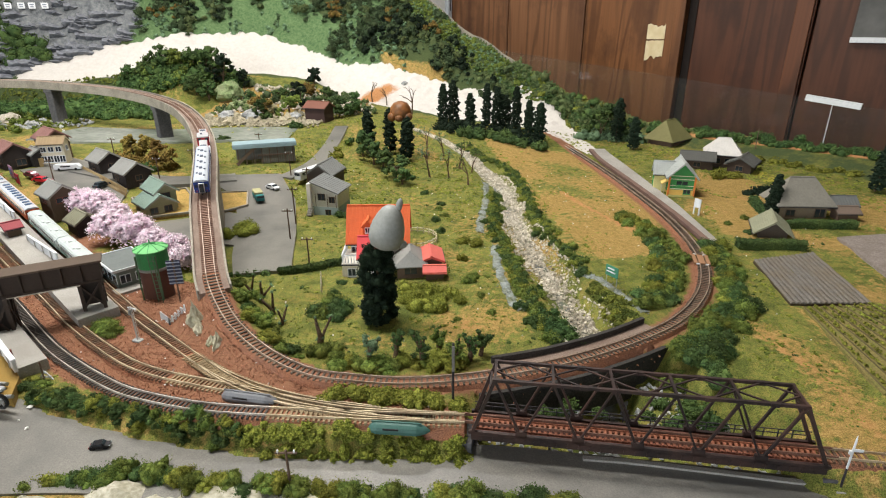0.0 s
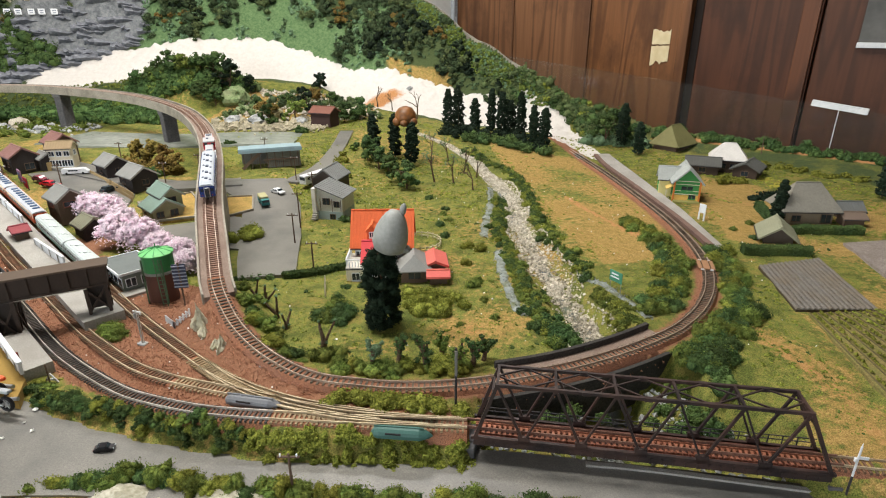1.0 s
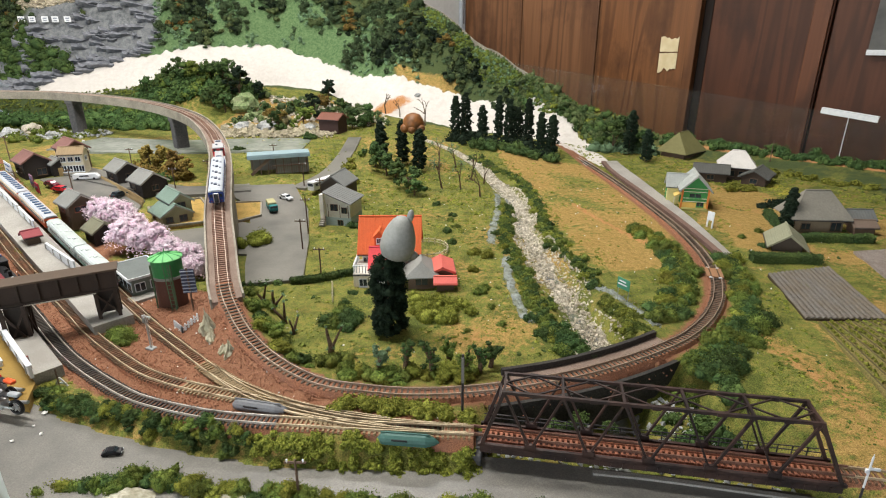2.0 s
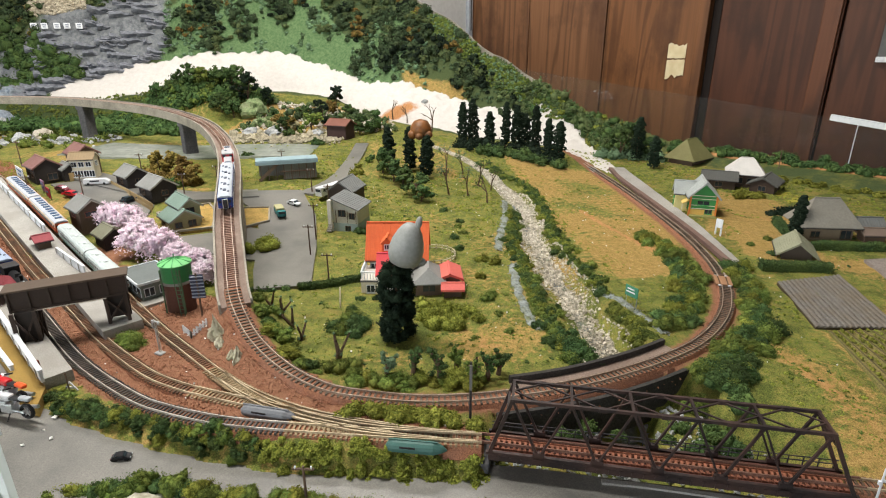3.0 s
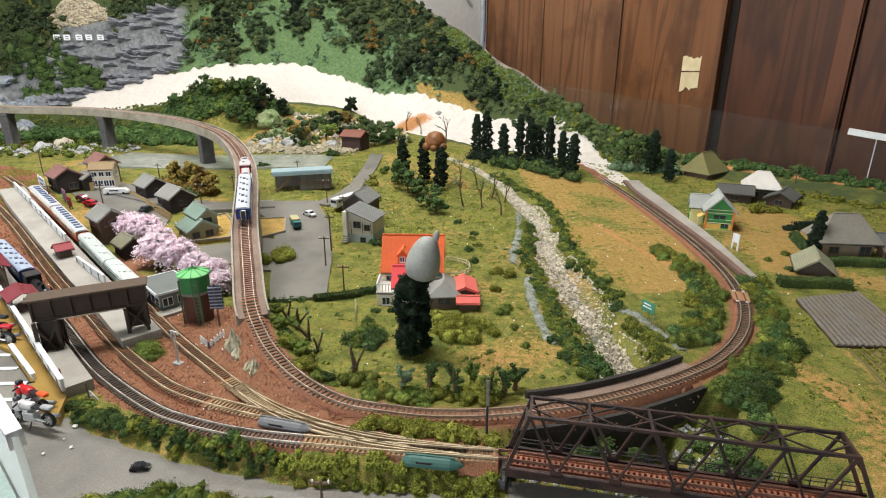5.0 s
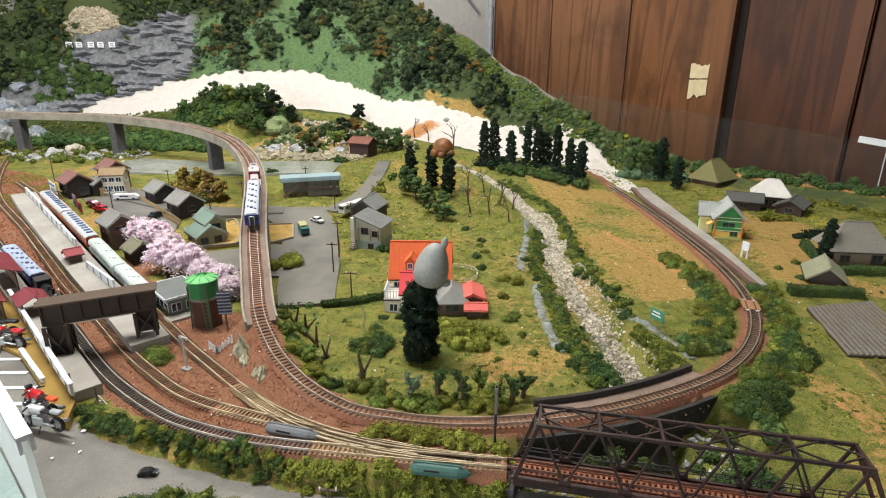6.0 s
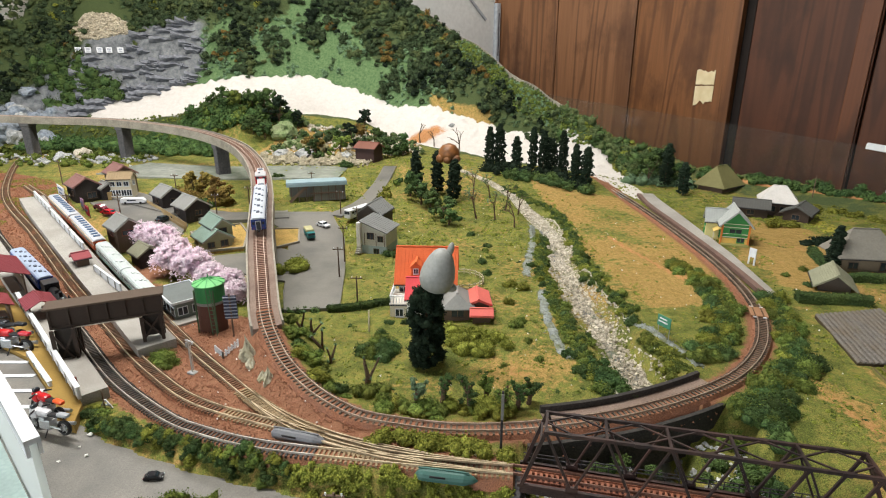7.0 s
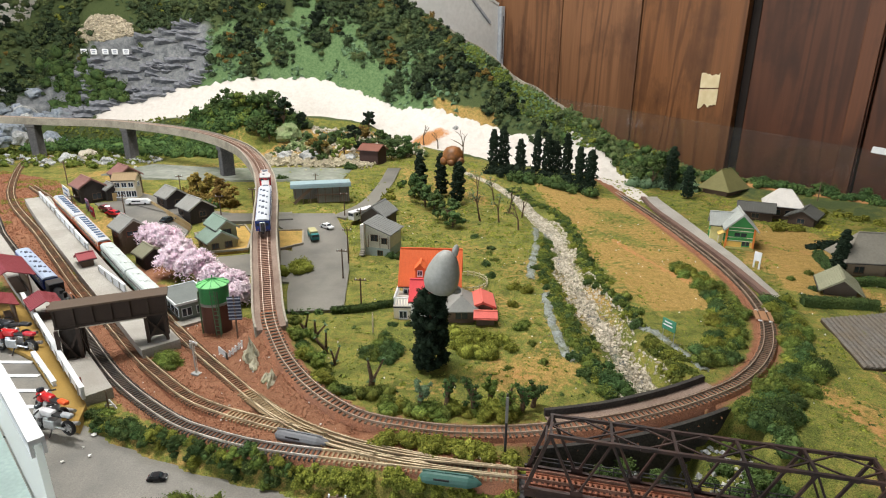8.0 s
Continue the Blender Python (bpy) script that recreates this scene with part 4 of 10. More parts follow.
# torn paper, picture and clear guard screens
def torn_paper():
    t = thing("torn_paper", on_wall(-0.945, WALL_V - 0.003, 0.234) @ Matrix.Diagonal((0.70, 1, 0.95, 1)), "yellowed torn paper scraps stuck to the boards", "paper")
    rs = random.Random(5)
    for z0, z1 in ((0.004, 0.058), (-0.060, -0.002)):
        bm = bmesh.new()
        low, high = [], []
        n = 9
        for i in range(n + 1):
            q = -0.050 + 0.1 * i / n
            low.append((q, z0 - (rs.uniform(0, 0.022) * (1.2 - i / n) if z0 < 0 else rs.uniform(0, 0.002))))
            high.append((q, z1 + (rs.uniform(-0.010, 0.004) if z0 > 0 else rs.uniform(-0.002, 0.001))))
        ring = low + high[::-1]
        f = [bm.verts.new((x, -0.0012, z)) for x, z in ring]
        g = [bm.verts.new((x, 0.0006, z)) for x, z in ring]
        bm.faces.new(f)
        bm.faces.new(g[::-1])
        for i in range(len(ring)):
            bm.faces.new((f[i], g[i], g[(i + 1) % len(ring)], f[(i + 1) % len(ring)]))
        part("scrap", bm, M["paper"], t)
    return t


torn_paper()


def wall_picture():
    t = thing("picture", on_wall(-0.082, WALL_V - 0.016, 0.424), "dark grey photograph with white strips above and below", "picture")
    W, H = 0.46, 0.36
    part("photograph", boxes((0, 0, 0, W, 0.006, H)), material("grey_photograph", lin(52, 52, 50), lin(78, 78, 74), 8, 0.4, 0, lin(110, 108, 104), 5, 0.6), t)
    for x, z, sx, sz in ((0, -H / 2, W + 0.004, 0.016), (0, H / 2, W + 0.004, 0.016)):
        part("frame_strip", boxes((x, -0.004, z, sx, 0.014, sz), bevel=0.001), M["white"], t)
    return t


wall_picture()


def guard_screen(name, a, b, z0, za, zb, label, cap=None, thick=0.004, mat=None):
    """A clear sheet on edge from a to b, za and zb high at its ends, with an optional white channel on part of its top."""
    d = Vector((b[0] - a[0], b[1] - a[1], 0))
    L = d.length
    t = thing(name, pose(a[0], a[1], 0, 0, 0, math.degrees(math.atan2(d.y, d.x))), label, "screen", kind="structure")
    bm = bmesh.new()
    ring = [(0, z0), (L, z0), (L, zb), (0, za)]
    f = [bm.verts.new((x, -thick / 2, z)) for x, z in ring]
    g = [bm.verts.new((x, thick / 2, z)) for x, z in ring]
    bm.faces.new(f), bm.faces.new(g[::-1])
    for i in range(4):
        bm.faces.new((f[i], g[i], g[(i + 1) % 4], f[(i + 1) % 4]))
    sh = part("clear_sheet", bm, mat or M["acrylic"], t)
    sh.visible_shadow = False
    if cap:
        q0, q1, w, h = cap
        s0, s1 = lerp(za, zb, q0 / L), lerp(za, zb, q1 / L)
        bm = bmesh.new()
        bar(bm, (q0, 0, s0 + h * 0.15), (q1, 0, s1 + h * 0.15), w, h * 0.3)
        for s in (-1, 1):
            bar(bm, (q0, s * (w / 2 - 0.001), s0 - h * 0.25), (q1, s * (w / 2 - 0.001), s1 - h * 0.25), 0.002, h * 0.9)
        part("channel", bm, M["white"], t)
    return t


guard_screen("guard_screen", uv(-1.16, EDGE_V + 0.006)[:2], uv(-0.219, EDGE_V + 0.006)[:2], -0.06, 0.214, 0.1285, "clear acrylic guard screen along the rear edge")
guard_screen("guard_screen", uv(-0.216, EDGE_V + 0.006)[:2], uv(0.60, EDGE_V + 0.006)[:2], -0.06, 0.1285, 0.06, "clear acrylic guard screen along the rear edge")
# white channel across the joint of the two sheets
ch = bmesh.new()
bar(ch, (-0.055, 0, 0.006), (0.055, 0, -0.006), 0.012, 0.013)
ob = tagged(part("channel_clip", ch, M["white"]), "white plastic channel clipped on the screen joint", "clip")
ob.matrix_world = wall_frame(-0.2175, EDGE_V + 0.006, 0.1290)
guard_screen("guard_screen", (-0.4455, 0.3968), (-0.2694, 0.2587), -0.06, 0.0884, 0.0884, "clear acrylic guard screen with a white channel at the front corner", cap=(0.0, 0.2235, 0.0085, 0.012), mat=M["milky"])

ch = boxes((0, 0, -0.095, 0.0013, 0.0050, 0.190))
ob = tagged(part("joint_strip", ch, M["white"]), "thin white strip down the joint of the screens", "strip")
ob.matrix_world = wall_frame(-0.2175, EDGE_V + 0.006, 0.1240)

# ---------------------------------------------------------------- table under the layout
def make_table():
    t = thing("table", pose(0, 0, 0), "wooden table that carries the whole layout", "table", kind="structure")
    top = bmesh.new()
    pts = [(-1.93, 0.19), (1.31, 0.19), (1.31, 0.935), uv(-2.0, EDGE_V + 0.012)[:2], (-0.9, 2.75), (-1.93, 2.4)]
    prism(top, pts, -0.12, -0.062)
    part("tabletop", top, M["tablewood"], t)
    for x, y in ((-1.8, 0.3), (1.1, 0.3), (-1.8, 2.2), (-0.5, 2.6), (0.2, 1.6)):
        part("leg", boxes((x, y, (FLOOR_Z - 0.12) / 2, 0.08, 0.08, -FLOOR_Z - 0.12), bevel=0.004), M["tablewood"], t)
    return t


make_table()


# ---------------------------------------------------------------- railway lines
def lift(line, dz=0.0018):
    pts = spline([(p[0], p[1], 0) for p in line], 0.004)
    pts[:, 2] = slope_base(pts[:, 0], pts[:, 1]) + dz
    return pts


def track(name, pts, rail, sleeper, label, bed=None, gap=0.0042, sleeper_z=0.0010, bed_mat=None):
    """Two rails, sleepers and a ballast bed along a line of points."""
    t = thing(name, pose(0, 0, 0), label, "railway track", kind="structure")
    for side in (-1, 1):
        bm = bmesh.new()
        c = side * 0.0048
        sweep(bm, pts, [(c - 0.00050, 0.0012), (c + 0.00050, 0.0012), (c + 0.00042, 0.0032), (c - 0.00042, 0.0032)])
        part("rail", bm, rail, t)
    if sleeper:
        s = np.concatenate([[0], np.cumsum(np.linalg.norm(np.diff(pts, axis=0), axis=1))])
        n = int(s[-1] / gap)
        vs, fs = [], []
        tan = np.gradient(pts, axis=0)
        rs = random.Random(len(pts))
        for i in range(n):
            q = (i + 0.5) * gap
            p = np.array([np.interp(q, s, pts[:, k]) for k in range(3)])
            d = np.array([np.interp(q, s, tan[:, k]) for k in range(3)])
            d = d / np.linalg.norm(d)
            w = np.array([d[1], -d[0], 0])
            w = w / np.linalg.norm(w)
            hw = 0.0083 + rs.uniform(-0.0003, 0.0003)
            b = len(vs)
            for dz in (-0.001, sleeper_z + 0.0004):
                for a, c in ((-1, -1), (1, -1), (1, 1), (-1, 1)):
                    vs.append(tuple(p + w * a * hw + d * c * 0.0009 + np.array([0, 0, dz])))
            for f in ((4, 5, 6, 7), (0, 1, 5, 4), (1, 2, 6, 5), (2, 3, 7, 6), (3, 0, 4, 7)):
                fs.append(tuple(b + j for j in f))
        me = bpy.data.meshes.new("sleepers")
        me.from_pydata(vs, [], fs)
        me.materials.append(sleeper)
        ob = new("sleepers", me)
        ob.parent = t
        tagged(ob, kind="stuff")
    if bed:
        bm = bmesh.new()
        sweep(bm, pts, [(-bed, -0.010), (bed, -0.010), (bed * 0.62, 0.0002), (-bed * 0.62, 0.0002)])
        part("ballast_bed", bm, bed_mat or M["ballast"], t)
    return t


main_pts = spline(MAIN, 0.004)
cut = int(np.argmin(np.hypot(main_pts[:, 0] + 0.235, main_pts[:, 1] - 0.53)))
k0 = int(np.argmin(np.abs(main_pts[:cut, 1] - 1.34)))
track("inner_track", main_pts[:k0 + 1], M["rail"], M["sleeper"], "bright railway line on white-dusted ballast", bed=0.0135, gap=0.0052, bed_mat=M["pale_ballast"])
track("inner_track", main_pts[k0:cut + 8], M["rail_inner"], M["sleeper_inner"], "dulled curved railway line on reddish ballast", bed=0.0135, gap=0.0052)
track("viaduct_track", main_pts[cut + 7:], M["rail_viaduct"], M["viaduct_sleeper"], "railway line with brown sleepers on the viaduct", bed=0.0088)
outer_pts, second_pts, third_pts = lift(OUTER), lift(SECOND), lift(THIRD)
k1 = int(np.argmin(np.hypot(outer_pts[:, 0] + 0.13, outer_pts[:, 1] - 0.38)))
track("outer_track", outer_pts[:k1], M["rail"], M["sleeper"], "curved railway line with black sleepers", bed=0.0125)
track("outer_track", outer_pts[k1 - 1:], M["rail_old"], M["sleeper_pale"], "tarnished railway line near the bridge", bed=0.0125)
for line, words in ((second_pts, "dusty brass-coloured station line"), (third_pts, "dusty brass-coloured platform line")):
    k2 = int(np.argmin(np.abs(line[:, 0] + 0.235)))
    track("station_track", line[:k2], M["rail_old"], M["sleeper_old"], words, bed=0.012)
    track("station_track", line[k2 - 1:], M["rail_old"], M["sleeper_pale"], words + " under pale dust", bed=0.012)
track("crossover_track", lift([(-0.222, 0.4445), (-0.19, 0.4195), (-0.15, 0.3960), (-0.10, 0.3785), (-0.05, 0.3695), (0.02, 0.3655)]), M["rail_old"], M["sleeper_pale"], "pale points track between two lines")


def viaduct():
    v = thing("viaduct", pose(0, 0, 0), "long curved viaduct carrying the climbing line", "viaduct", kind="structure")
    deck = main_pts[cut:]
    bm = bmesh.new()
    sweep(bm, deck, [(-0.0148, -0.014), (0.0148, -0.014), (0.0160, -0.0012), (-0.0160, -0.0012)])
    part("deck", bm, M["viaduct"], v)
    for s in (-1, 1):
        bm = bmesh.new()
        c = s * 0.0166
        sweep(bm, deck, [(c - 0.0011, -0.016), (c + 0.0011, -0.016), (c + 0.0011, 0.0030), (c - 0.0011, 0.0030)])
        part("parapet", bm, M["parapet"], v)
    # filled lower stretch, then piers
    fill = main_pts[cut:cut + 110]
    bm = bmesh.new()
    sweep(bm, fill, [(-0.0140, -0.10), (0.0140, -0.10), (0.0140, -0.013), (-0.0140, -0.013)])
    part("abutment", bm, M["parapet"], v)
    for x, y in ((-0.655, 1.305), (-1.056, 1.530), (-1.345, 1.538)):
        i = int(np.argmin(np.hypot(main_pts[:, 0] - x, main_pts[:, 1] - y)))
        p = main_pts[i]
        d = main_pts[min(i + 1, len(main_pts) - 1)] - main_pts[i - 1]
        base = gz(p[0], p[1])
        h = p[2] - 0.013 - base + 0.01
        bm = bmesh.new()
        box(bm, 0, 0, -h / 2, 0.024, 0.030, h, bevel=0.002)
        box(bm, 0, 0, -0.006, 0.029, 0.034, 0.012, bevel=0.002)
        ob = part("pier", bm, M["pier"], v)
        ob.matrix_basis = pose(p[0], p[1], p[2] - 0.0135, 0, 0, math.degrees(math.atan2(d[1], d[0])))
    return v


viaduct()


# ---------------------------------------------------------------- paved surfaces, water, platforms
def sheet(name, poly, dz, mat, label, cat, thick=0.006, z=None):
    bm = bmesh.new()
    top = (lambda x, y: float(slope_base(x, y)) + dz) if z is None else z
    low = (lambda x, y: float(slope_base(x, y)) + dz - thick) if z is None else z - thick
    # fine outline so that the sheet follows the slope
    fine = []
    for a, b in zip(poly, poly[1:] + poly[:1]):
        n = max(1, int(math.hypot(b[0] - a[0], b[1] - a[1]) / 0.03))
        for i in range(n):
            fine.append((lerp(a[0], b[0], i / n), lerp(a[1], b[1], i / n)))
    prism(bm, fine, low, top)
    if z is None:
        bmesh.ops.triangulate(bm, faces=[f for f in bm.faces if len(f.verts) > 4])
    return tagged(part(name, bm, mat), label, cat, kind="structure")


def ribbon(name, line, half, dz, mat, label, cat, thick=0.006, step=0.015):
    """A strip of even width that follows the slope of the ground."""
    pts = spline([(p[0], p[1], 0) for p in line], step)
    pts[:, 2] = slope_base(pts[:, 0], pts[:, 1]) + dz
    bm = bmesh.new()
    sweep(bm, pts, [(-half, -thick), (half, -thick), (half, 0), (-half, 0)])
    return tagged(part(name, bm, mat), label, cat, kind="structure")


ROAD_NEAR = [(0.60, 0.19), (0.34, 0.205), (0.10, 0.225), (-0.07, 0.270), (-0.20, 0.304), (-0.30, 0.300), (-0.45, 0.26), (-0.70, 0.22)]


def front_road():
    """The sunken road before the tracks; it rises to the left."""
    near = spline([(x, y, 0) for x, y in ROAD_NEAR[::-1]], 0.02)
    far = spline([(x, y + 0.012 * float(smooth(-0.42, -0.3, x)), 0) for x, y in [(-0.70, 0.42), (-0.50, 0.475), (-0.415, 0.425), (-0.36, 0.408)] + ROAD_FAR[4:]], 0.02)
    n = 70
    bm = bmesh.new()
    rows = []
    for i in range(n + 1):
        a, b = near[int(i / n * (len(near) - 1))], far[int(i / n * (len(far) - 1))]
        row = []
        for j in range(7):
            x, y = lerp(a[0], b[0], j / 6), lerp(a[1], b[1], j / 6)
            row.append(bm.verts.new((x, y, 0.002 - 0.0225 * float(smooth(-0.44, -0.20, x)))))
        rows.append(row)
    for a, b in zip(rows, rows[1:]):
        for j in range(6):
            bm.faces.new((a[j], b[j], b[j + 1], a[j + 1]))
    bmesh.ops.recalc_face_normals(bm, faces=bm.faces)
    top = list(bm.faces)
    r = bmesh.ops.extrude_face_region(bm, geom=top)
    for v in [g for g in r["geom"] if isinstance(g, bmesh.types.BMVert)]:
        v.co.z -= 0.012
    bmesh.ops.recalc_face_normals(bm, faces=bm.faces)
    return tagged(part("road", bm, M["asphalt"]), "smooth grey painted road in front of the tracks", "road", kind="structure")


front_road()
sheet("road", [(-0.46, 1.035), (-0.322, 1.075), (-0.262, 0.95), (-0.222, 0.80), (-0.192, 0.655), (-0.262, 0.640), (-0.285, 0.70), (-0.33, 0.85), (-0.37, 0.95)], 0.004, M["asphalt"], "grey wet-looking road between the houses", "road")
ribbon("road", [(-0.40, 1.045), (-0.52, 1.00), (-0.66, 1.03), (-0.80, 1.09)], 0.030, 0.0035, M["asphalt"], "grey village road", "road")
ribbon("road", [(-0.31, 1.06), (-0.272, 1.16), (-0.262, 1.30), (-0.268, 1.46)], 0.017, 0.003, M["asphalt"], "narrow grey lane", "road")
ribbon("pond", [(-0.95, 1.36), (-0.80, 1.33), (-0.66, 1.32), (-0.50, 1.35), (-0.37, 1.36)], 0.085, 0.003, M["water"], "still grey-green pond of cast resin", "water")
sheet("platform", PLATFORM_R, 0.0062, M["concrete"], "long pale concrete platform of the country halt", "platform", thick=0.014)
ribbon("platform", [(-0.895, 0.992), (-0.80, 0.905), (-0.62, 0.752), (-0.48, 0.630), (-0.362, 0.522)], 0.0200, 0.0125, M["concrete"], "long pale concrete station platform", "platform", thick=0.014)
ribbon("platform", [(-0.86, 0.835), (-0.70, 0.706), (-0.593, 0.618), (-0.48, 0.524), (-0.367, 0.4265)], 0.0120, 0.0125, M["concrete"], "pale concrete side platform with a rounded end", "platform", thick=0.014)

sheet("road", [(-0.47, 0.815), (-0.405, 0.848), (-0.363, 0.882), (-0.30, 0.86), (-0.28, 0.74), (-0.31, 0.745), (-0.37, 0.766), (-0.40, 0.745), (-0.44, 0.77)], 0.0030, M["asphalt"], "grey road passing under the viaduct", "road")
sheet("road", [(-0.79, 1.01), (-0.72, 1.06), (-0.655, 1.035), (-0.555, 0.945), (-0.54, 0.885), (-0.60, 0.87), (-0.68, 0.925)], 0.0026, M["asphalt"], "grey village square", "road")


def tan_plot(poly, label):
    t = thing("gravel_plot", pose(0, 0, 0), label, "plot", kind="structure")
    bm = bmesh.new()
    prism(bm, poly, lambda x, y: float(slope_base(x, y)) - 0.002, lambda x, y: float(slope_base(x, y)) + 0.0055)
    part("fill", bm, material("tan_gravel", lin(140, 112, 58), lin(196, 162, 96), 500, 0.95, 0.6, lin(110, 104, 50), 60, 0.6), t)
    for a, b in zip(poly, poly[1:] + poly[:1]):
        za, zb = float(slope_base(*a)) + 0.006, float(slope_base(*b)) + 0.006
        part("kerb", bar(bmesh.new(), (*a, za), (*b, zb), 0.0030, 0.0036), M["parapet"], t)
    return t


tan_plot([(-0.528, 0.905), (-0.465, 0.835), (-0.413, 0.862), (-0.432, 0.925), (-0.462, 0.965)], "tan gravel plot with a pale kerb")
tan_plot([(-0.396, 0.955), (-0.352, 0.968), (-0.332, 0.905), (-0.362, 0.872)], "tan gravel plot with a pale kerb")


LAWN = [(0.633, 1.081), (0.674, 1.096), (0.713, 1.215), (0.664, 1.190), (0.640, 1.136)]
sheet("lawn", LAWN, 0.0022, material("lime_lawn", lin(118, 116, 36), lin(172, 160, 62), 600, 0.95, 0.6, lin(132, 122, 50), 60, 0.6), "bright yellow-green lawn beside the farm", "lawn", thick=0.008)


def crest_board():
    """Pale sawn edge of the board that closes the hill at the rear."""
    xs = np.linspace(-0.30, 0.25, 90)
    ys = (EDGE_V + 0.002 - 0.669 * xs) / 0.743
    zs = np.convolve(np.pad(terrain(xs, ys - 0.004), 6, mode="edge"), np.ones(13) / 13, mode="valid") + 0.004
    line = np.column_stack([xs, ys, zs + 0.0015 * rumple(xs, ys, 80, 2.0)])
    bm = sweep(bmesh.new(), line, [(-0.0015, -0.05), (0.0015, -0.05), (0.0015, 0.002), (-0.0015, 0.002)])
    return tagged(part("trim", bm, M["parapet"]), "pale rough board edge along the crest of the hill", "trim", kind="structure")


crest_board()

# ---------------------------------------------------------------- paints
def paint(name, r, g, b, rough=0.75, var=0.82, grain=700, bump=0.15):
    if name not in M:
        M[name] = material(name, tuple(var * v for v in lin(r, g, b)), lin(r, g, b), grain, rough, bump, tuple(0.66 * v for v in lin(r, g, b)), 45, 0.4, rand=0.05)
    return M[name]


# ---------------------------------------------------------------- truss bridge
def truss_bridge():
    d = BRIDGE_B - BRIDGE_A
    L, W, H = d.length, 0.0255, 0.0500
    t = thing("truss_bridge", Matrix.Translation(BRIDGE_A) @ pose(0, 0, 0, 0, 0, math.degrees(math.atan2(d.y, d.x))), "rust-black steel through-truss railway bridge", "bridge")
    x0, x1 = 0.017, L - 0.024
    n = 5
    top = [x0 + (x1 - x0) * i / n for i in range(n + 1)]
    low = [0.0] + [(top[i] + top[i + 1]) / 2 for i in range(n)] + [L]
    for s in (-1, 1):
        y = s * W / 2
        part("bottom_chord", bar(bmesh.new(), (-0.002, y, 0.0), (L + 0.002, y, 0.0), 0.0026, 0.0026), M["truss"], t)
        part("side_girder", bar(bmesh.new(), (0, y, -0.0042), (L, y, -0.0042), 0.0020, 0.0048), M["truss"], t)
        part("top_chord", bar(bmesh.new(), (x0 - 0.0015, y, H), (x1 + 0.0015, y, H), 0.0022, 0.0024), M["truss"], t)
        part("end_post", bar(bmesh.new(), (0.001, y, 0), (x0, y, H), 0.0026, 0.0026), M["truss"], t)
        part("end_post", bar(bmesh.new(), (L - 0.001, y, 0), (x1, y, H), 0.0026, 0.0026), M["truss"], t)
        for i in range(n):
            for a in (top[i], top[i + 1]):
                wide = 0.0019 if (a < low[i + 1]) == (i < n / 2) else 0.0014
                part("diagonal", bar(bmesh.new(), (a, y, H), (low[i + 1], y, 0.0), 0.0018, wide), M["truss"], t)
        for x in low[1:-1]:
            part("gusset", boxes((x, y, 0.002, 0.009, 0.0026, 0.006)), M["truss"], t)
        for x in np.linspace(0.008, L - 0.008, 30):
            part("rivet_rib", boxes((x, y + s * 0.0012, -0.0042, 0.0012, 0.0008, 0.0046)), M["truss"], t)
    for i, x in enumerate(top):
        part("top_strut", bar(bmesh.new(), (x, -W / 2, H), (x, W / 2, H), 0.0019, 0.0022), M["truss"], t)
        if i < n:
            mid = (x + top[i + 1]) / 2
            for e in (-1, 1):
                part("lateral_brace", bar(bmesh.new(), (x, 0, H), (mid, e * W / 2, H), 0.0012, 0.0011), M["truss"], t)
                part("lateral_brace", bar(bmesh.new(), (mid, e * W / 2, H), (top[i + 1], 0, H), 0.0012, 0.0011), M["truss"], t)
                part("gusset", boxes((mid, e * W / 2, H - 0.0002, 0.0060, 0.0030, 0.0030)), M["truss"], t)
    for a, b in ((x0, 0.0), (x1, L)):
        px = lerp(a, b, 0.2)
        part("portal_brace", bar(bmesh.new(), (px, -W / 2, H * 0.8), (px, W / 2, H * 0.8), 0.0016, 0.003), M["truss"], t)
    part("floor_plate", boxes((L / 2, 0, -0.0040, L, W - 0.003, 0.0022)), paint("deck_dark", 74, 46, 40), t)
    for s in (-1, 1):
        part("stringer", boxes((L / 2, s * 0.0048, -0.0022, L, 0.0022, 0.0014)), M["truss_deck"], t)
        part("rail", boxes((L / 2, s * 0.0048, 0.0026, L + 0.02, 0.0009, 0.0024)), M["rail_rust"], t)
        part("guard_rail", boxes((L / 2, s * 0.0030, 0.0018, L, 0.0006, 0.0012)), M["truss_deck"], t)
        part("walkway", boxes((L / 2, s * 0.0112, -0.0006, L, 0.0040, 0.0010)), paint("walkway_brown", 104, 68, 58), t)
    tie = part("sleeper", boxes((0, 0, 0.0002, 0.0020, 0.0165, 0.0020)), M["truss_deck"], t)
    tie.matrix_basis = pose(0.003, 0, 0)
    for x in np.arange(0.0072, L, 0.0042):
        share("sleeper", tie, pose(float(x), 0, 0), t)
    hr = bmesh.new()
    for z in (0.004, 0.0075):
        bar(hr, (0, W / 2 + 0.003, z), (L, W / 2 + 0.003, z), 0.0006, 0.0006)
    for x in np.arange(0.004, L, 0.0105):
        bar(hr, (x, W / 2 + 0.003, -0.004), (x, W / 2 + 0.003, 0.0078), 0.0007, 0.0007)
    part("handrail", hr, M["iron"], t)
    for x in (-0.004, L + 0.004):
        part("abutment", boxes((x, 0, -0.024, 0.010, 0.030, 0.028), bevel=0.001), M["pier"], t)
    return t


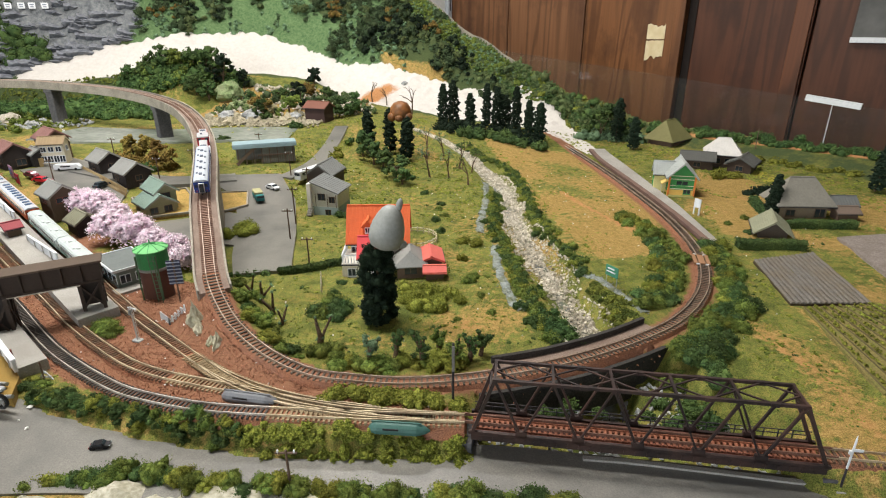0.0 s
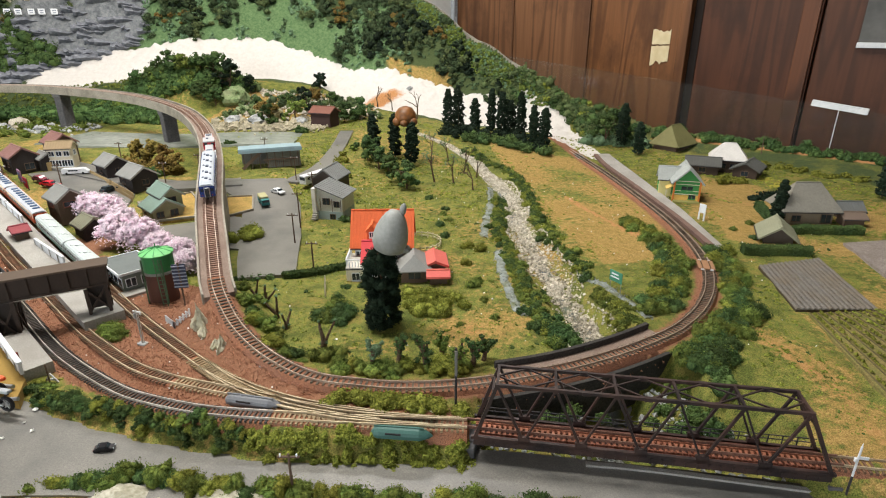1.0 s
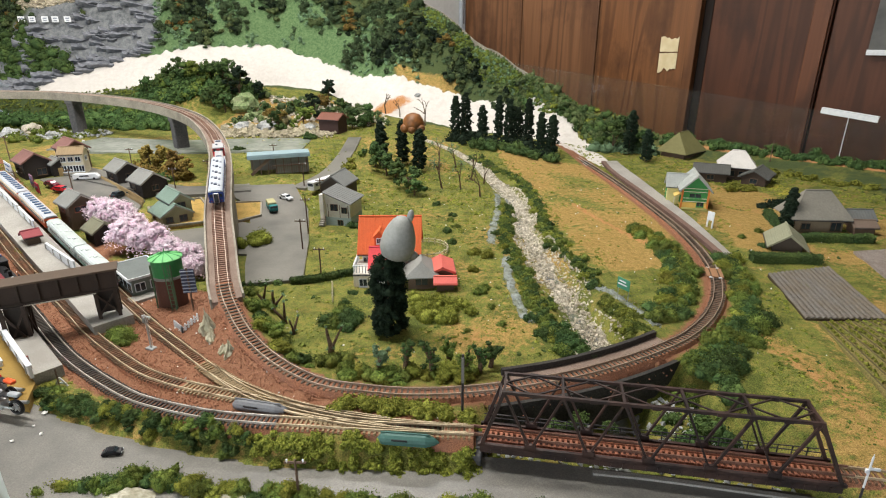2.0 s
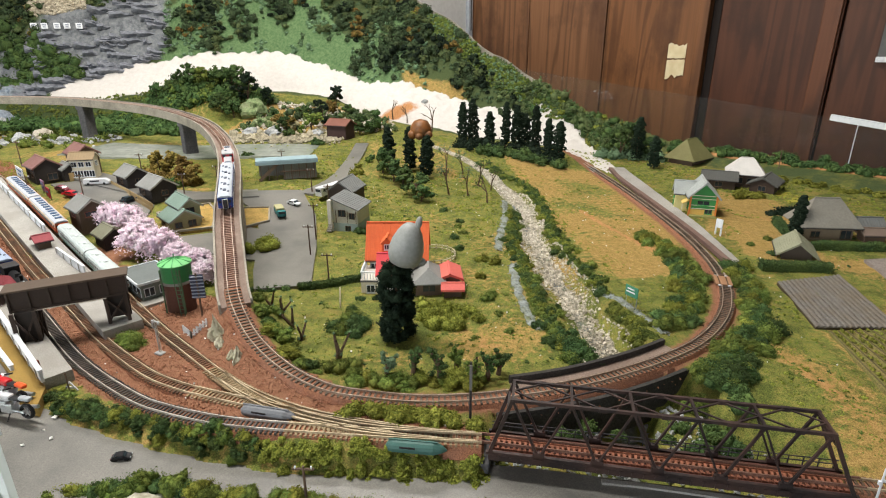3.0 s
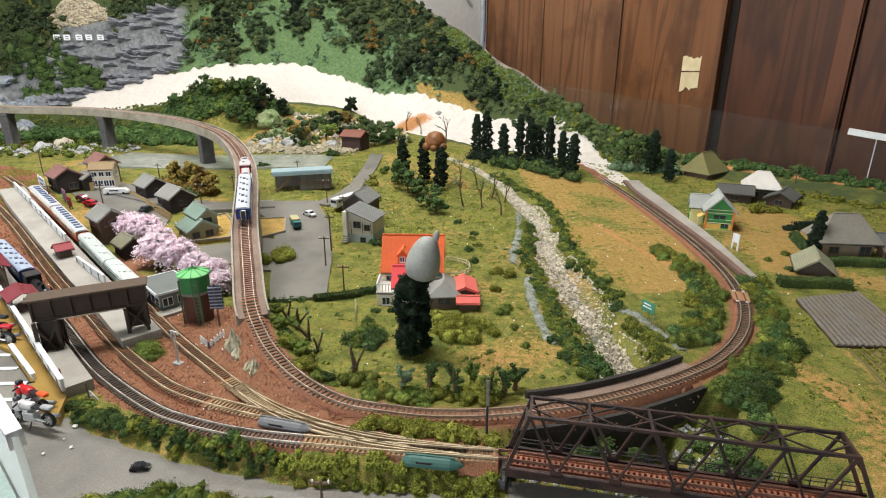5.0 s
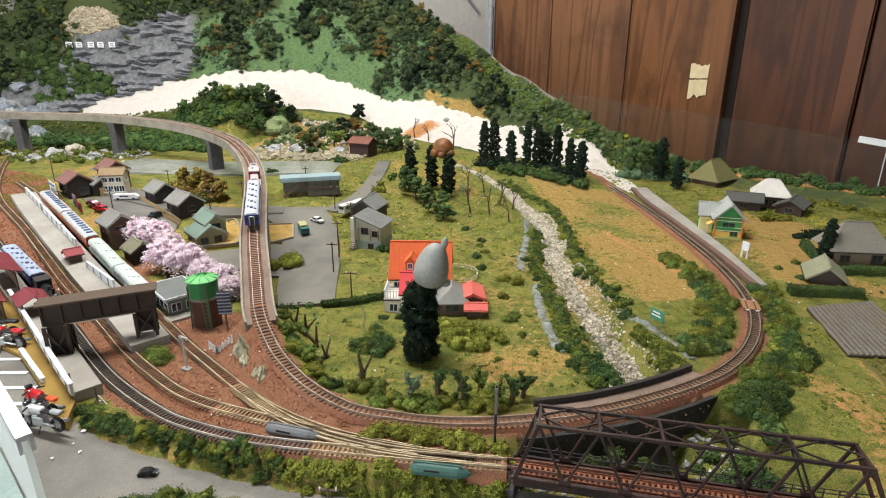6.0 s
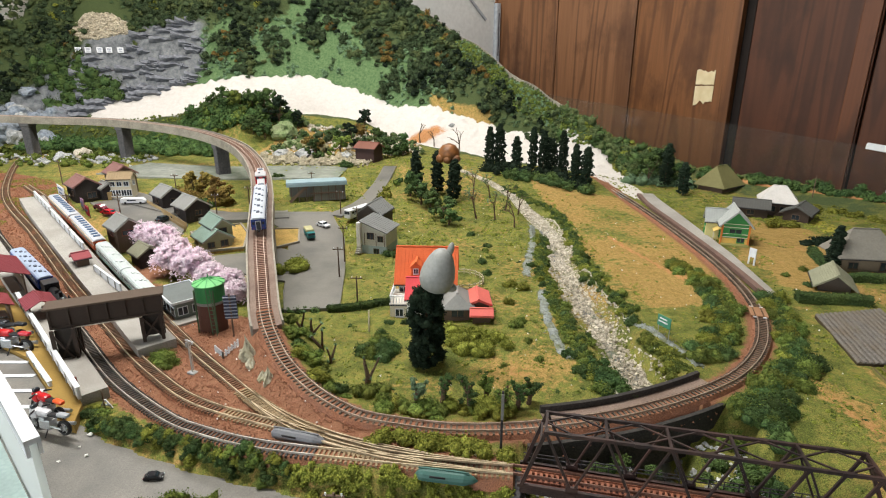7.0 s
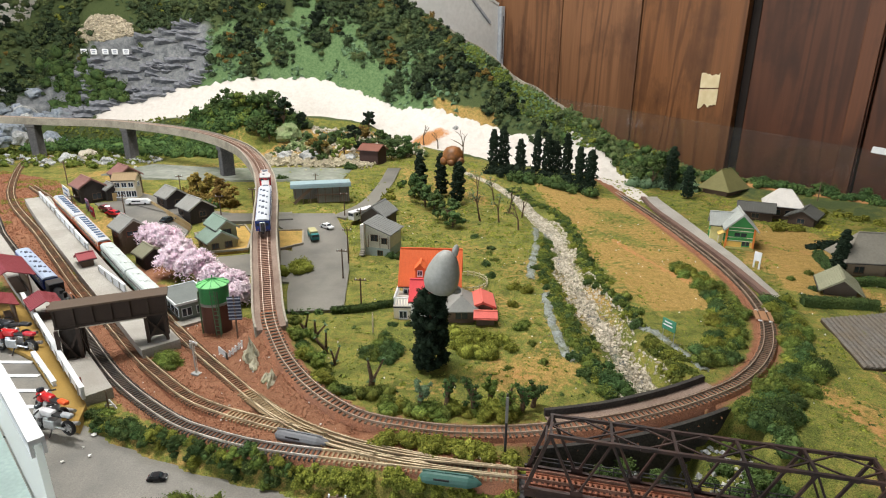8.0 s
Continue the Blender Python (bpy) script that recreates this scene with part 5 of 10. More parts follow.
truss_bridge()
d = (BRIDGE_B - BRIDGE_A).normalized()
beyond = [tuple(BRIDGE_B + d * s)[:2] for s in (0.0, 0.05, 0.12, 0.22, 0.4)]
track("outer_track", np.array([(x, y, 0.0) for x, y in spline(beyond, 0.004)]), M["rail_old"], M["sleeper_old"], "tarnished railway line beyond the bridge", bed=0.0125)


# ---------------------------------------------------------------- retaining walls
def low_wall(line, z0, z1, thick, mat, label):
    pts = spline([(p[0], p[1], 0) for p in line], 0.01)
    bm = sweep(bmesh.new(), pts, [(-thick / 2, z0), (thick / 2, z0), (thick / 2, z1), (-thick / 2, z1)])
    return tagged(part("retaining_wall", bm, mat), label, "wall", kind="structure")


def beside(off, a, b):
    """A line at a distance beside the inner track, between two x values on the right-hand curve."""
    tan = np.gradient(main_pts, axis=0)
    out = []
    for p, q in zip(main_pts[::6], tan[::6]):
        if a < p[0] < b and p[1] < 0.60:
            s = np.array([q[1], -q[0]]) / np.hypot(q[0], q[1])
            out.append((p[0] + s[0] * off, p[1] + s[1] * off))
    return out


low_wall(beside(0.0238, 0.040, 0.236), -0.03, 0.0078, 0.004, M["darkwall"], "dark parapet wall along the inside of the curve")
low_wall(beside(-0.0175, 0.020, 0.240), -0.045, -0.0005, 0.004, M["darkwall"], "dark retaining wall under the curved track")
shelf = beside(0.0180, 0.040, 0.240)
pts = np.array([(x, y, 0.0) for x, y in shelf])
tagged(part("ledge", sweep(bmesh.new(), pts, [(-0.007, -0.02), (0.0045, -0.02), (0.0045, 0.0015), (-0.007, 0.0015)]), M["viaduct"]), "dusty ledge between track and parapet", "ledge", kind="structure")
low_wall([(0.118, 0.346), (0.169, 0.340), (0.311, 0.316)], -0.03, -0.0185, 0.004, M["concrete"], "pale low kerb wall under the bridge")


# ---------------------------------------------------------------- buildings
def gable_body(L, W, h, rise, axis="x"):
    """Walls with gables, ridge along x."""
    bm = bmesh.new()
    lo = [bm.verts.new(p) for p in ((-L / 2, -W / 2, -0.004), (L / 2, -W / 2, -0.004), (L / 2, W / 2, -0.004), (-L / 2, W / 2, -0.004))]
    hi = [bm.verts.new(p) for p in ((-L / 2, -W / 2, h), (L / 2, -W / 2, h), (L / 2, W / 2, h), (-L / 2, W / 2, h))]
    r0, r1 = bm.verts.new((-L / 2, 0, h + rise)), bm.verts.new((L / 2, 0, h + rise))
    bm.faces.new(lo[::-1])
    bm.faces.new((lo[0], lo[1], hi[1], hi[0]))
    bm.faces.new((lo[2], lo[3], hi[3], hi[2]))
    bm.faces.new((lo[1], lo[2], hi[2], r1, hi[1]))
    bm.faces.new((lo[3], lo[0], hi[0], r0, hi[3]))
    bm.faces.new((hi[0], hi[1], r1, r0))
    bm.faces.new((hi[2], hi[3], r0, r1))
    return bm


def roof_slope(ex, ey, z_eave, z_ridge, hip_len, th, ribbed):
    """One slope of a roof as a single closed sheet, with raised seams where it is sheet metal or tile."""
    bm = bmesh.new()
    xs = [(-ex, 0.0), (ex, 0.0)]
    if ribbed:
        xs = [(-ex, 0.0)]
        for q in np.arange(-ex + 0.0030, ex - 0.0016, 0.0048):
            xs += [(q - 0.0005, 0.0), (q - 0.0003, 0.0006), (q + 0.0003, 0.0006), (q + 0.0005, 0.0)]
        xs.append((ex, 0.0))
    n = len(xs) - 1
    rows = []
    for f in (0.0, 1.0):
        for lift_ in (0.0003, th):
            row = []
            for x, up in xs:
                px = x if f == 0 else max(-ex + hip_len, min(ex - hip_len, x))
                row.append(bm.verts.new((px, ey * (1 - f), (z_eave if f == 0 else z_ridge) + lift_ + (up if lift_ == th else 0.0))))
            rows.append(row)
    lo0, hi0, lo1, hi1 = rows
    for i in range(n):
        bm.faces.new((hi0[i], hi0[i + 1], hi1[i + 1], hi1[i]))
        bm.faces.new((lo0[i + 1], lo0[i], lo1[i], lo1[i + 1]))
        bm.faces.new((lo0[i], lo0[i + 1], hi0[i + 1], hi0[i]))
        bm.faces.new((lo1[i + 1], lo1[i], hi1[i], hi1[i + 1]))
    for i in (0, n):
        bm.faces.new((lo0[i], hi0[i], hi1[i], lo1[i]))
    bmesh.ops.recalc_face_normals(bm, faces=bm.faces)
    return bm


def house(name, x, y, rz, L, W, h, rise, wall, roof, label, hip=0.0, eave=0.004, windows=(), door=None, category="house", z=None, group="", frame_mat=None, ribs=True, skirt=None, boards=0.0, trim=None):
    """A small building with its ridge along x: body, roof slopes, ridge cap, windows with panes, a door.
    windows: (side, position along it, sill height, width, height); sides: f, b, l, r."""
    base = gz(x, y) if z is None else z
    t = thing(name, pose(x, y, base, 0, 0, rz), label, category, group)
    part("wall", gable_body(L, W, h, 0.0004 if hip else rise), wall, t)
    if skirt:
        part("foundation", boxes((0, 0, h * 0.14, L + 0.0008, W + 0.0008, h * 0.28 + 0.004)), skirt, t)
    ex, ey = L / 2 + eave, W / 2 + eave
    drop = rise * eave / (W / 2)
    th = 0.0016
    for s in (-1, 1):
        bm = roof_slope(ex, s * ey, h - drop, h + rise + 0.0006, hip * L, th, ribs and not hip)
        part("roof_slope", bm, roof, t)
    if hip:
        for s in (-1, 1):
            bm = bmesh.new()
            a = [(s * ex, -ey, h - drop), (s * ex, ey, h - drop), (s * (ex - hip * L), 0, h + rise + 0.0006)]
            up = [bm.verts.new((p[0], p[1], p[2] + th)) for p in a]
            dn = [bm.verts.new((p[0], p[1], p[2] + 0.0003)) for p in a]
            bm.faces.new(up)
            bm.faces.new(dn[::-1])
            for i in range(3):
                bm.faces.new((dn[i], dn[(i + 1) % 3], up[(i + 1) % 3], up[i]))
            bmesh.ops.recalc_face_normals(bm, faces=bm.faces)
            part("roof_slope", bm, roof, t)
    if not hip:
        for e in (-1, 1):
            for q in (-1, 1):
                part("bargeboard", bar(bmesh.new(), (e * (ex - 0.0006), q * ey, h - drop - 0.0004), (e * (ex - 0.0006), 0, h + rise - 0.0002), 0.0012, 0.0018), trim or roof, t)
    if boards:
        strip_like = None
        spots = [(float(q), e * W / 2, 0) for q in np.arange(-L / 2 + boards / 2, L / 2, boards) for e in (-1, 1)]
        spots += [(e * L / 2, float(q), 90) for q in np.arange(-W / 2 + boards / 2, W / 2, boards) for e in (-1, 1)]
        for qx, qy, turn in spots:
            strip_like = strip_like or part("cover_strip", boxes((0, 0, h * 0.48, 0.0006, 0.0008, h * 0.96)), wall)
            ob = new("cover_strip", strip_like.data) if strip_like.parent else strip_like
            ob.parent = t
            ob.matrix_local = pose(qx, qy, 0, 0, 0, turn)
    rl = ex - hip * L
    part("ridge_cap", boxes((0, 0, h + rise + 0.002, 2 * rl, 0.003, 0.0018), bevel=0.0004), roof, t)
    for s in (-1, 1):
        part("gutter", boxes((0, s * (ey + 0.0004), h - drop - 0.0002, 2 * ex, 0.0010, 0.0012)), M["iron"] if h > 0.012 else roof, t)
    fm = frame_mat or M["white"]
    for side, q, sill, w, hh in windows:
        off, rot = {"f": ((q, -W / 2), 0), "b": ((q, W / 2), 180), "l": ((-L / 2, q), -90), "r": ((L / 2, q), 90)}[side]
        bm = bmesh.new()
        for dx, dz, sx, sz in ((0, hh / 2, w, 0.0008), (0, -hh / 2, w, 0.0008), (-w / 2, 0, 0.0008, hh), (w / 2, 0, 0.0008, hh), (0, 0, 0.0006, hh)):
            box(bm, dx, -0.0005, dz, sx, 0.0012, sz)
        wo = part("window", bm, fm, t)
        wo.matrix_basis = pose(off[0], off[1], sill + hh / 2, 0, 0, rot)
        part("pane", boxes((0, -0.0002, 0, w, 0.0006, hh)), M["glass"], wo)
        part("sill", boxes((0, -0.0011, -hh / 2 - 0.0007, w + 0.0014, 0.0018, 0.0008)), fm, wo)
    if door:
        side, q, w, hh, dm = door
        off, rot = {"f": ((q, -W / 2), 0), "b": ((q, W / 2), 180), "l": ((-L / 2, q), -90), "r": ((L / 2, q), 90)}[side]
        part("door", boxes((0, -0.0006, hh / 2, w, 0.0014, hh), bevel=0.0002), dm, t).matrix_basis = pose(off[0], off[1], 0, 0, 0, rot)
    return t


grey_roof, slate = paint("grey_tile_roof", 138, 138, 134), paint("slate_roof", 104, 106, 104)
pink_roof, red_roof = paint("faded_red_roof", 136, 100, 94), paint("red_metal_roof", 140, 66, 72)
black_wall, brown_wall = paint("charred_board", 58, 52, 50), paint("brown_board", 98, 80, 66)
cream, white_wall = paint("cream_plaster", 214, 204, 180), paint("white_plaster_wall", 226, 224, 218)
pale_trim = paint("weathered_trim", 172, 168, 158)
# village by the station
house("house", -0.822, 1.041, -38, 0.056, 0.044, 0.032, 0.014, black_wall, pink_roof, "black boarded house with a faded red roof", windows=(("r", 0.006, 0.005, 0.016, 0.012), ("f", -0.012, 0.012, 0.012, 0.010), ("f", 0.012, 0.012, 0.012, 0.010)), group="village houses", frame_mat=brown_wall, boards=0.005)
house("shed", -0.781, 1.052, -38, 0.036, 0.026, 0.026, 0.008, black_wall, grey_roof, "narrow black shed joining two houses under grey sheeting", category="shed", door=("r", 0.0, 0.010, 0.017, paint("shed_opening", 176, 150, 104)))
house("house", -0.785, 1.108, -38, 0.056, 0.044, 0.040, 0.015, brown_wall, pink_roof, "brown house with a faded red roof", windows=(("r", 0.0, 0.016, 0.010, 0.010),), group="village houses", boards=0.006)
house("house", -0.751, 1.062, 14, 0.042, 0.030, 0.041, 0.010, cream, paint("tan_roof", 146, 126, 96), "cream two-storey house with a tan roof", group="village houses", eave=0.003, trim=cream,
      windows=tuple(("f", q, 0.026, 0.0095, 0.009) for q in (-0.0135, -0.0005, 0.0125)) + tuple(("f", q, 0.006, 0.0095, 0.012) for q in (-0.0150, -0.0045, 0.0060, 0.0160)) + (("r", 0.0, 0.026, 0.010, 0.009),))
house("house", -0.642, 1.037, -38, 0.050, 0.042, 0.024, 0.014, black_wall, grey_roof, "dark house with a grey tiled roof", windows=(("f", 0.0, 0.008, 0.012, 0.009), ("r", 0.0, 0.008, 0.010, 0.009)), group="village houses", frame_mat=brown_wall, trim=pale_trim, boards=0.005)
house("house", -0.568, 0.989, -38, 0.054, 0.046, 0.024, 0.015, black_wall, grey_roof, "dark house with a grey tiled roof", windows=(("f", -0.008, 0.008, 0.012, 0.009), ("r", 0.0, 0.008, 0.012, 0.009)), group="village houses", frame_mat=brown_wall, trim=pale_trim, boards=0.005)
green_tin, khaki = paint("green_grey_roof", 122, 142, 130), paint("khaki_plaster", 156, 152, 120)
house("house", -0.470, 0.8705, -44, 0.052, 0.046, 0.019, 0.014, khaki, green_tin, "khaki house with a weathered green roof", windows=(("r", -0.012, 0.006, 0.011, 0.009), ("r", 0.010, 0.005, 0.012, 0.010), ("f", -0.010, 0.007, 0.012, 0.009)), group="village houses", trim=pale_trim, frame_mat=brown_wall)
house("house", -0.470, 0.890, -44, 0.056, 0.032, 0.034, 0.012, khaki, green_tin, "upper storey block of the khaki house under green tin", windows=(("r", -0.002, 0.022, 0.016, 0.009), ("r", 0.006, 0.006, 0.010, 0.010)), group="village houses", trim=pale_trim, frame_mat=brown_wall)
house("house", -0.606, 0.842, -38, 0.050, 0.040, 0.036, 0.014, brown_wall, grey_roof, "tall brown boarded house with a grey roof", windows=(("r", -0.003, 0.024, 0.018, 0.008), ("r", 0.006, 0.005, 0.012, 0.010), ("f", 0.0, 0.022, 0.014, 0.008)), group="village houses", frame_mat=paint("brick_red_frame", 128, 78, 60), trim=pale_trim, boards=0.0045)


def outside_stair(x, y, z, rz):
    t = thing("outside_stair", pose(x, y, z, 0, 0, rz), "dark timber stair against the tall brown house", "stair")
    for q in (-0.004, 0.004):
        part("stringer", bar(bmesh.new(), (0, q, 0), (0.020, q, 0.020), 0.0012, 0.0024), black_wall, t)
    for i in range(6):
        part("step", boxes((0.002 + i * 0.0034, 0, 0.002 + i * 0.0034, 0.0030, 0.0084, 0.0008)), brown_wall, t)
    return t


outside_stair(-0.585, 0.818, gz(-0.585, 0.818), 52)
house("shed", -0.538, 0.786, -38, 0.038, 0.032, 0.019, 0.010, black_wall, paint("moss_roof", 124, 122, 102), "small black shed with a mossy grey roof", category="shed", boards=0.005)
house("waiting_hut", -0.611, 0.740, 50, 0.016, 0.022, 0.014, 0.005, brown_wall, red_roof, "small platform hut with a dull red roof", z=gz(-0.611, 0.740) + 0.010, category="hut", ribs=False)


def open_shelter(x, y, rz, L, W, h, rise, roof, label, z):
    t = thing("platform_shelter", pose(x, y, z, 0, 0, rz), label, "shelter", "platform shelters")
    for s in (-1, 1):
        bm = roof_slope(L / 2, s * W / 2, h, h + rise, 0.0, 0.0016, True)
        part("roof_slope", bm, roof, t)
    for sx in (-1, 1):
        for sy in (-1, 1):
            part("post", bar(bmesh.new(), (sx * L * 0.42, sy * W * 0.36, -0.002), (sx * L * 0.42, sy * W * 0.36, h + rise * 0.3), 0.0016, 0.0016, (0, 1, 0)), brown_wall, t)
    part("back_board", boxes((0, W * 0.36, h * 0.4, L * 0.84, 0.001, h * 0.8)), brown_wall, t)
    part("bench", boxes((0, W * 0.2, h * 0.25, L * 0.7, W * 0.2, 0.002)), brown_wall, t)
    return t


open_shelter(-0.655, 0.644, -40, 0.102, 0.058, 0.030, 0.012, red_roof, "open platform shelter under a dull red roof", 0.0135)
open_shelter(-0.600, 0.573, -40, 0.050, 0.036, 0.024, 0.008, red_roof, "small open shelter with a dull red roof", 0.005)
open_shelter(-0.549, 0.583, -40, 0.046, 0.034, 0.016, 0.008, red_roof, "low red-roofed platform shelter", 0.0125)


def flat_office():
    x, y = -0.396, 0.636
    t = thing("office", pose(x, y, gz(x, y), 0, 0, -42), "single-storey office with a flat dark grey roof", "office")
    L, W, h = 0.062, 0.038, 0.024
    wall = paint("green_grey_wall", 116, 124, 114)
    part("wall", boxes((0, 0, h / 2 - 0.004, L, W, h + 0.008), bevel=0.0005), wall, t)
    part("roof_slab", boxes((0, 0, h + 0.0012, L + 0.007, W + 0.007, 0.0022), bevel=0.0004), paint("felt_roof", 106, 112, 110), t)
    for s in (-1, 1):
        part("eave_board", boxes((0, s * (W / 2 + 0.0038), h + 0.0016, L + 0.008, 0.0014, 0.0030)), M["white"], t)
        part("eave_board", boxes((s * (L / 2 + 0.0038), 0, h + 0.0016, 0.0014, W + 0.008, 0.0030)), M["white"], t)
    for side, q in [("f", -0.022), ("f", -0.007), ("f", 0.008), ("f", 0.023), ("r", -0.010), ("r", 0.008)]:
        w = part("window", boxes((0, 0, 0, 0.0125, 0.0014, 0.0115)), M["white"], t)
        w.matrix_basis = pose(q, -W / 2, 0.0125) if side == "f" else pose(L / 2, q, 0.0125, 0, 0, 90)
        for k in (-0.0030, 0.0030):
            part("pane", boxes((k, -0.0005, 0, 0.0048, 0.0010, 0.0096)), M["glass"], w)
    part("door", boxes((L / 2 + 0.0002, 0.0155, 0.008, 0.0014, 0.006, 0.016)), brown_wall, t)
    part("step", boxes((L / 2 + 0.008, 0, 0.0, 0.018, W + 0.016, 0.006), bevel=0.0004), M["concrete"], t)
    return t


flat_office()


def canopy_shed():
    """The long shelter with a pale blue roof behind the road."""
    x, y = -0.372, 1.150
    t = thing("covered_stairs", pose(x, y, gz(x, y), 0, 0, 20), "long grey slatted shelter with a pale blue roof", "shelter")
    L, W, h = 0.116, 0.034, 0.036
    bm = boxes((0, 0, h + 0.003, L + 0.010, W + 0.006, 0.004), bevel=0.001)
    part("roof", bm, paint("pale_blue_roof", 138, 160, 166), t)
    part("fascia", boxes((0, -W / 2 - 0.0035, h - 0.001, L + 0.010, 0.0012, 0.006)), paint("pale_blue_roof", 150, 172, 176), t)
    part("wall", boxes((0.024, -W / 2, 0.018, L - 0.05, 0.0014, 0.037), (0, W / 2, 0.018, L, 0.0014, 0.037), (L / 2, 0, 0.018, 0.0014, W, 0.037)), paint("grey_mesh_wall", 104, 104, 96), t)
    for i in range(8):
        q = -L / 2 + 0.004 + i * (L - 0.008) / 7
        part("post", boxes((q, -W / 2 - 0.0012, 0.018, 0.0016, 0.0016, 0.040)), brown_wall, t)
    part("handrail", boxes((0.018, -W / 2 - 0.0016, 0.016, L - 0.05, 0.0010, 0.0022)), brown_wall, t)
    for i in range(20):
        q = -L / 2 + 0.030 + i * (L - 0.034) / 19
        part("slat", boxes((q, -W / 2 - 0.0010, 0.010, 0.0008, 0.0008, 0.018)), brown_wall, t)
    part("stair_string", bar(bmesh.new(), (-L / 2, -W / 2 - 0.001, 0.0), (-L / 2 + 0.040, -W / 2 - 0.001, 0.034), 0.0016, 0.006), brown_wall, t)
    return t


canopy_shed()
# white house pair by the lane
def lean_house():
    """Two-storey white house whose single roof slope falls away from the road."""
    x, y = -0.188, 0.908
    t = thing("house", pose(x, y, gz(x, y), 0, 0, 78), "white two-storey house with one grey roof slope", "house", "lane houses")
    L, W, hi, lo = 0.050, 0.044, 0.054, 0.038
    bm = bmesh.new()
    ring = [(W / 2, -0.004), (-W / 2, -0.004), (-W / 2, lo), (W / 2, hi)]
    a, b = [bm.verts.new((-L / 2, q, z)) for q, z in ring], [bm.verts.new((L / 2, q, z)) for q, z in ring]
    bm.faces.new(a[::-1]), bm.faces.new(b)
    for i in range(4):
        bm.faces.new((a[i], a[(i + 1) % 4], b[(i + 1) % 4], b[i]))
    bmesh.ops.recalc_face_normals(bm, faces=bm.faces)
    # main walls a little greyer than the side wall
    part("wall", bm, paint("greyer_white_wall", 208, 208, 202), t)
    roof = paint("pale_slate_roof", 122, 124, 122)
    slope = (hi - lo) / W
    part("roof_slope", bar(bmesh.new(), (0, -W / 2 - 0.004, lo + 0.0012 - 0.004 * slope), (0, W / 2 + 0.002, hi + 0.0012 + 0.002 * slope), L + 0.010, 0.0022), roof, t)
    for q in np.arange(-L / 2, L / 2 + 0.001, 0.0072):
        part("seam", bar(bmesh.new(), (float(q), -W / 2 - 0.004, lo + 0.0026 - 0.004 * slope), (float(q), W / 2 + 0.002, hi + 0.0026 + 0.002 * slope), 0.0006, 0.0007), roof, t)
    part("side_wall", boxes((-0.002, W / 2 + 0.0035, hi / 2 - 0.003, L + 0.010, 0.007, hi + 0.004), bevel=0.0006), white_wall, t)
    part("foundation", boxes((0, 0, 0.005, L + 0.0012, W + 0.0012, 0.016)), paint("pale_blue_skirt", 168, 186, 192), t)
    for q, z, w, h in ((0.006, 0.030, 0.012, 0.010), (-0.012, 0.026, 0.009, 0.009), (-0.004, 0.004, 0.009, 0.008)):
        f = part("window", boxes((0, 0, 0, 0.0012, w + 0.0016, h + 0.0016)), brown_wall, t)
        f.matrix_basis = pose(-L / 2 - 0.0002, q, z)
        for e in (-1, 1):
            part("pane", boxes((-0.0005, e * w / 4, 0, 0.0010, w / 2 - 0.0010, h)), M["glass"], f)
    for q in (-0.019, -0.004, 0.017):
        part("cover_strip", boxes((-L / 2 - 0.0003, q, 0.024, 0.0008, 0.0008, 0.022)), brown_wall, t)
    for i in range(5):
        part("stair_step", boxes((-L / 2 - 0.003 - i * 0.0026, W / 2 + 0.003, 0.013 - i * 0.0028, 0.0030, 0.008, 0.0024)), M["concrete"], t)
    return t


lean_house()
house("house", -0.212, 0.988, 78, 0.058, 0.046, 0.046, 0.016, paint("dark_gable_board", 92, 84, 78), paint("pale_slate_roof", 122, 124, 122), "house with a dark boarded gable and grey roof", group="lane houses", eave=0.003, windows=(("l", 0.0, 0.028, 0.012, 0.010),), frame_mat=brown_wall)
house("hut", -0.343, 1.545, -20, 0.060, 0.046, 0.038, 0.012, paint("dark_red_board", 66, 48, 44), paint("rust_roof", 122, 80, 66), "dark hut with a rusty red roof", category="hut", eave=0.005, ribs=False)

# country house with orange roof
orange_roof, rose_roof = paint("orange_tile_roof", 206, 98, 52), paint("rose_red_roof", 206, 70, 78)
house("country_house", -0.0815, 0.706, 2, 0.072, 0.054, 0.038, 0.034, white_wall, orange_roof, "white country house with a steep orange roof", eave=0.006, windows=(("f", -0.030, 0.016, 0.010, 0.010), ("l", 0.0, 0.030, 0.010, 0.010)))
house("country_house", -0.0850, 0.654, 2, 0.030, 0.040, 0.030, 0.018, white_wall, rose_roof, "front wing with white walls and a rose-red roof", eave=0.003, windows=(("f", -0.008, 0.008, 0.008, 0.010), ("f", 0.007, 0.008, 0.008, 0.010)), ribs=False)
house("country_house", -0.0385, 0.664, 96, 0.046, 0.034, 0.018, 0.012, brown_wall, grey_roof, "dark wooden wing with a grey hipped roof", hip=0.3, eave=0.005, windows=(("l", 0.0, 0.004, 0.016, 0.010),), frame_mat=brown_wall)
house("porch", -0.0060, 0.640, 2, 0.022, 0.016, 0.012, 0.003, brown_wall, paint("coral_roof", 206, 104, 92), "small porch with a flat coral-red roof", category="porch", ribs=False)
house("porch", -0.0120, 0.672, 96, 0.038, 0.026, 0.019, 0.005, brown_wall, paint("coral_roof", 206, 104, 92), "dark wooden wing under a coral-red roof", category="porch", ribs=False)
dormer = house("dormer", -0.0935, 0.686, 92, 0.022, 0.012, 0.010, 0.005, orange_roof, orange_roof, "small orange dormer window on the steep roof", category="dormer", z=0.046, eave=0.001, windows=(("l", 0.0, 0.001, 0.006, 0.007),), ribs=False)
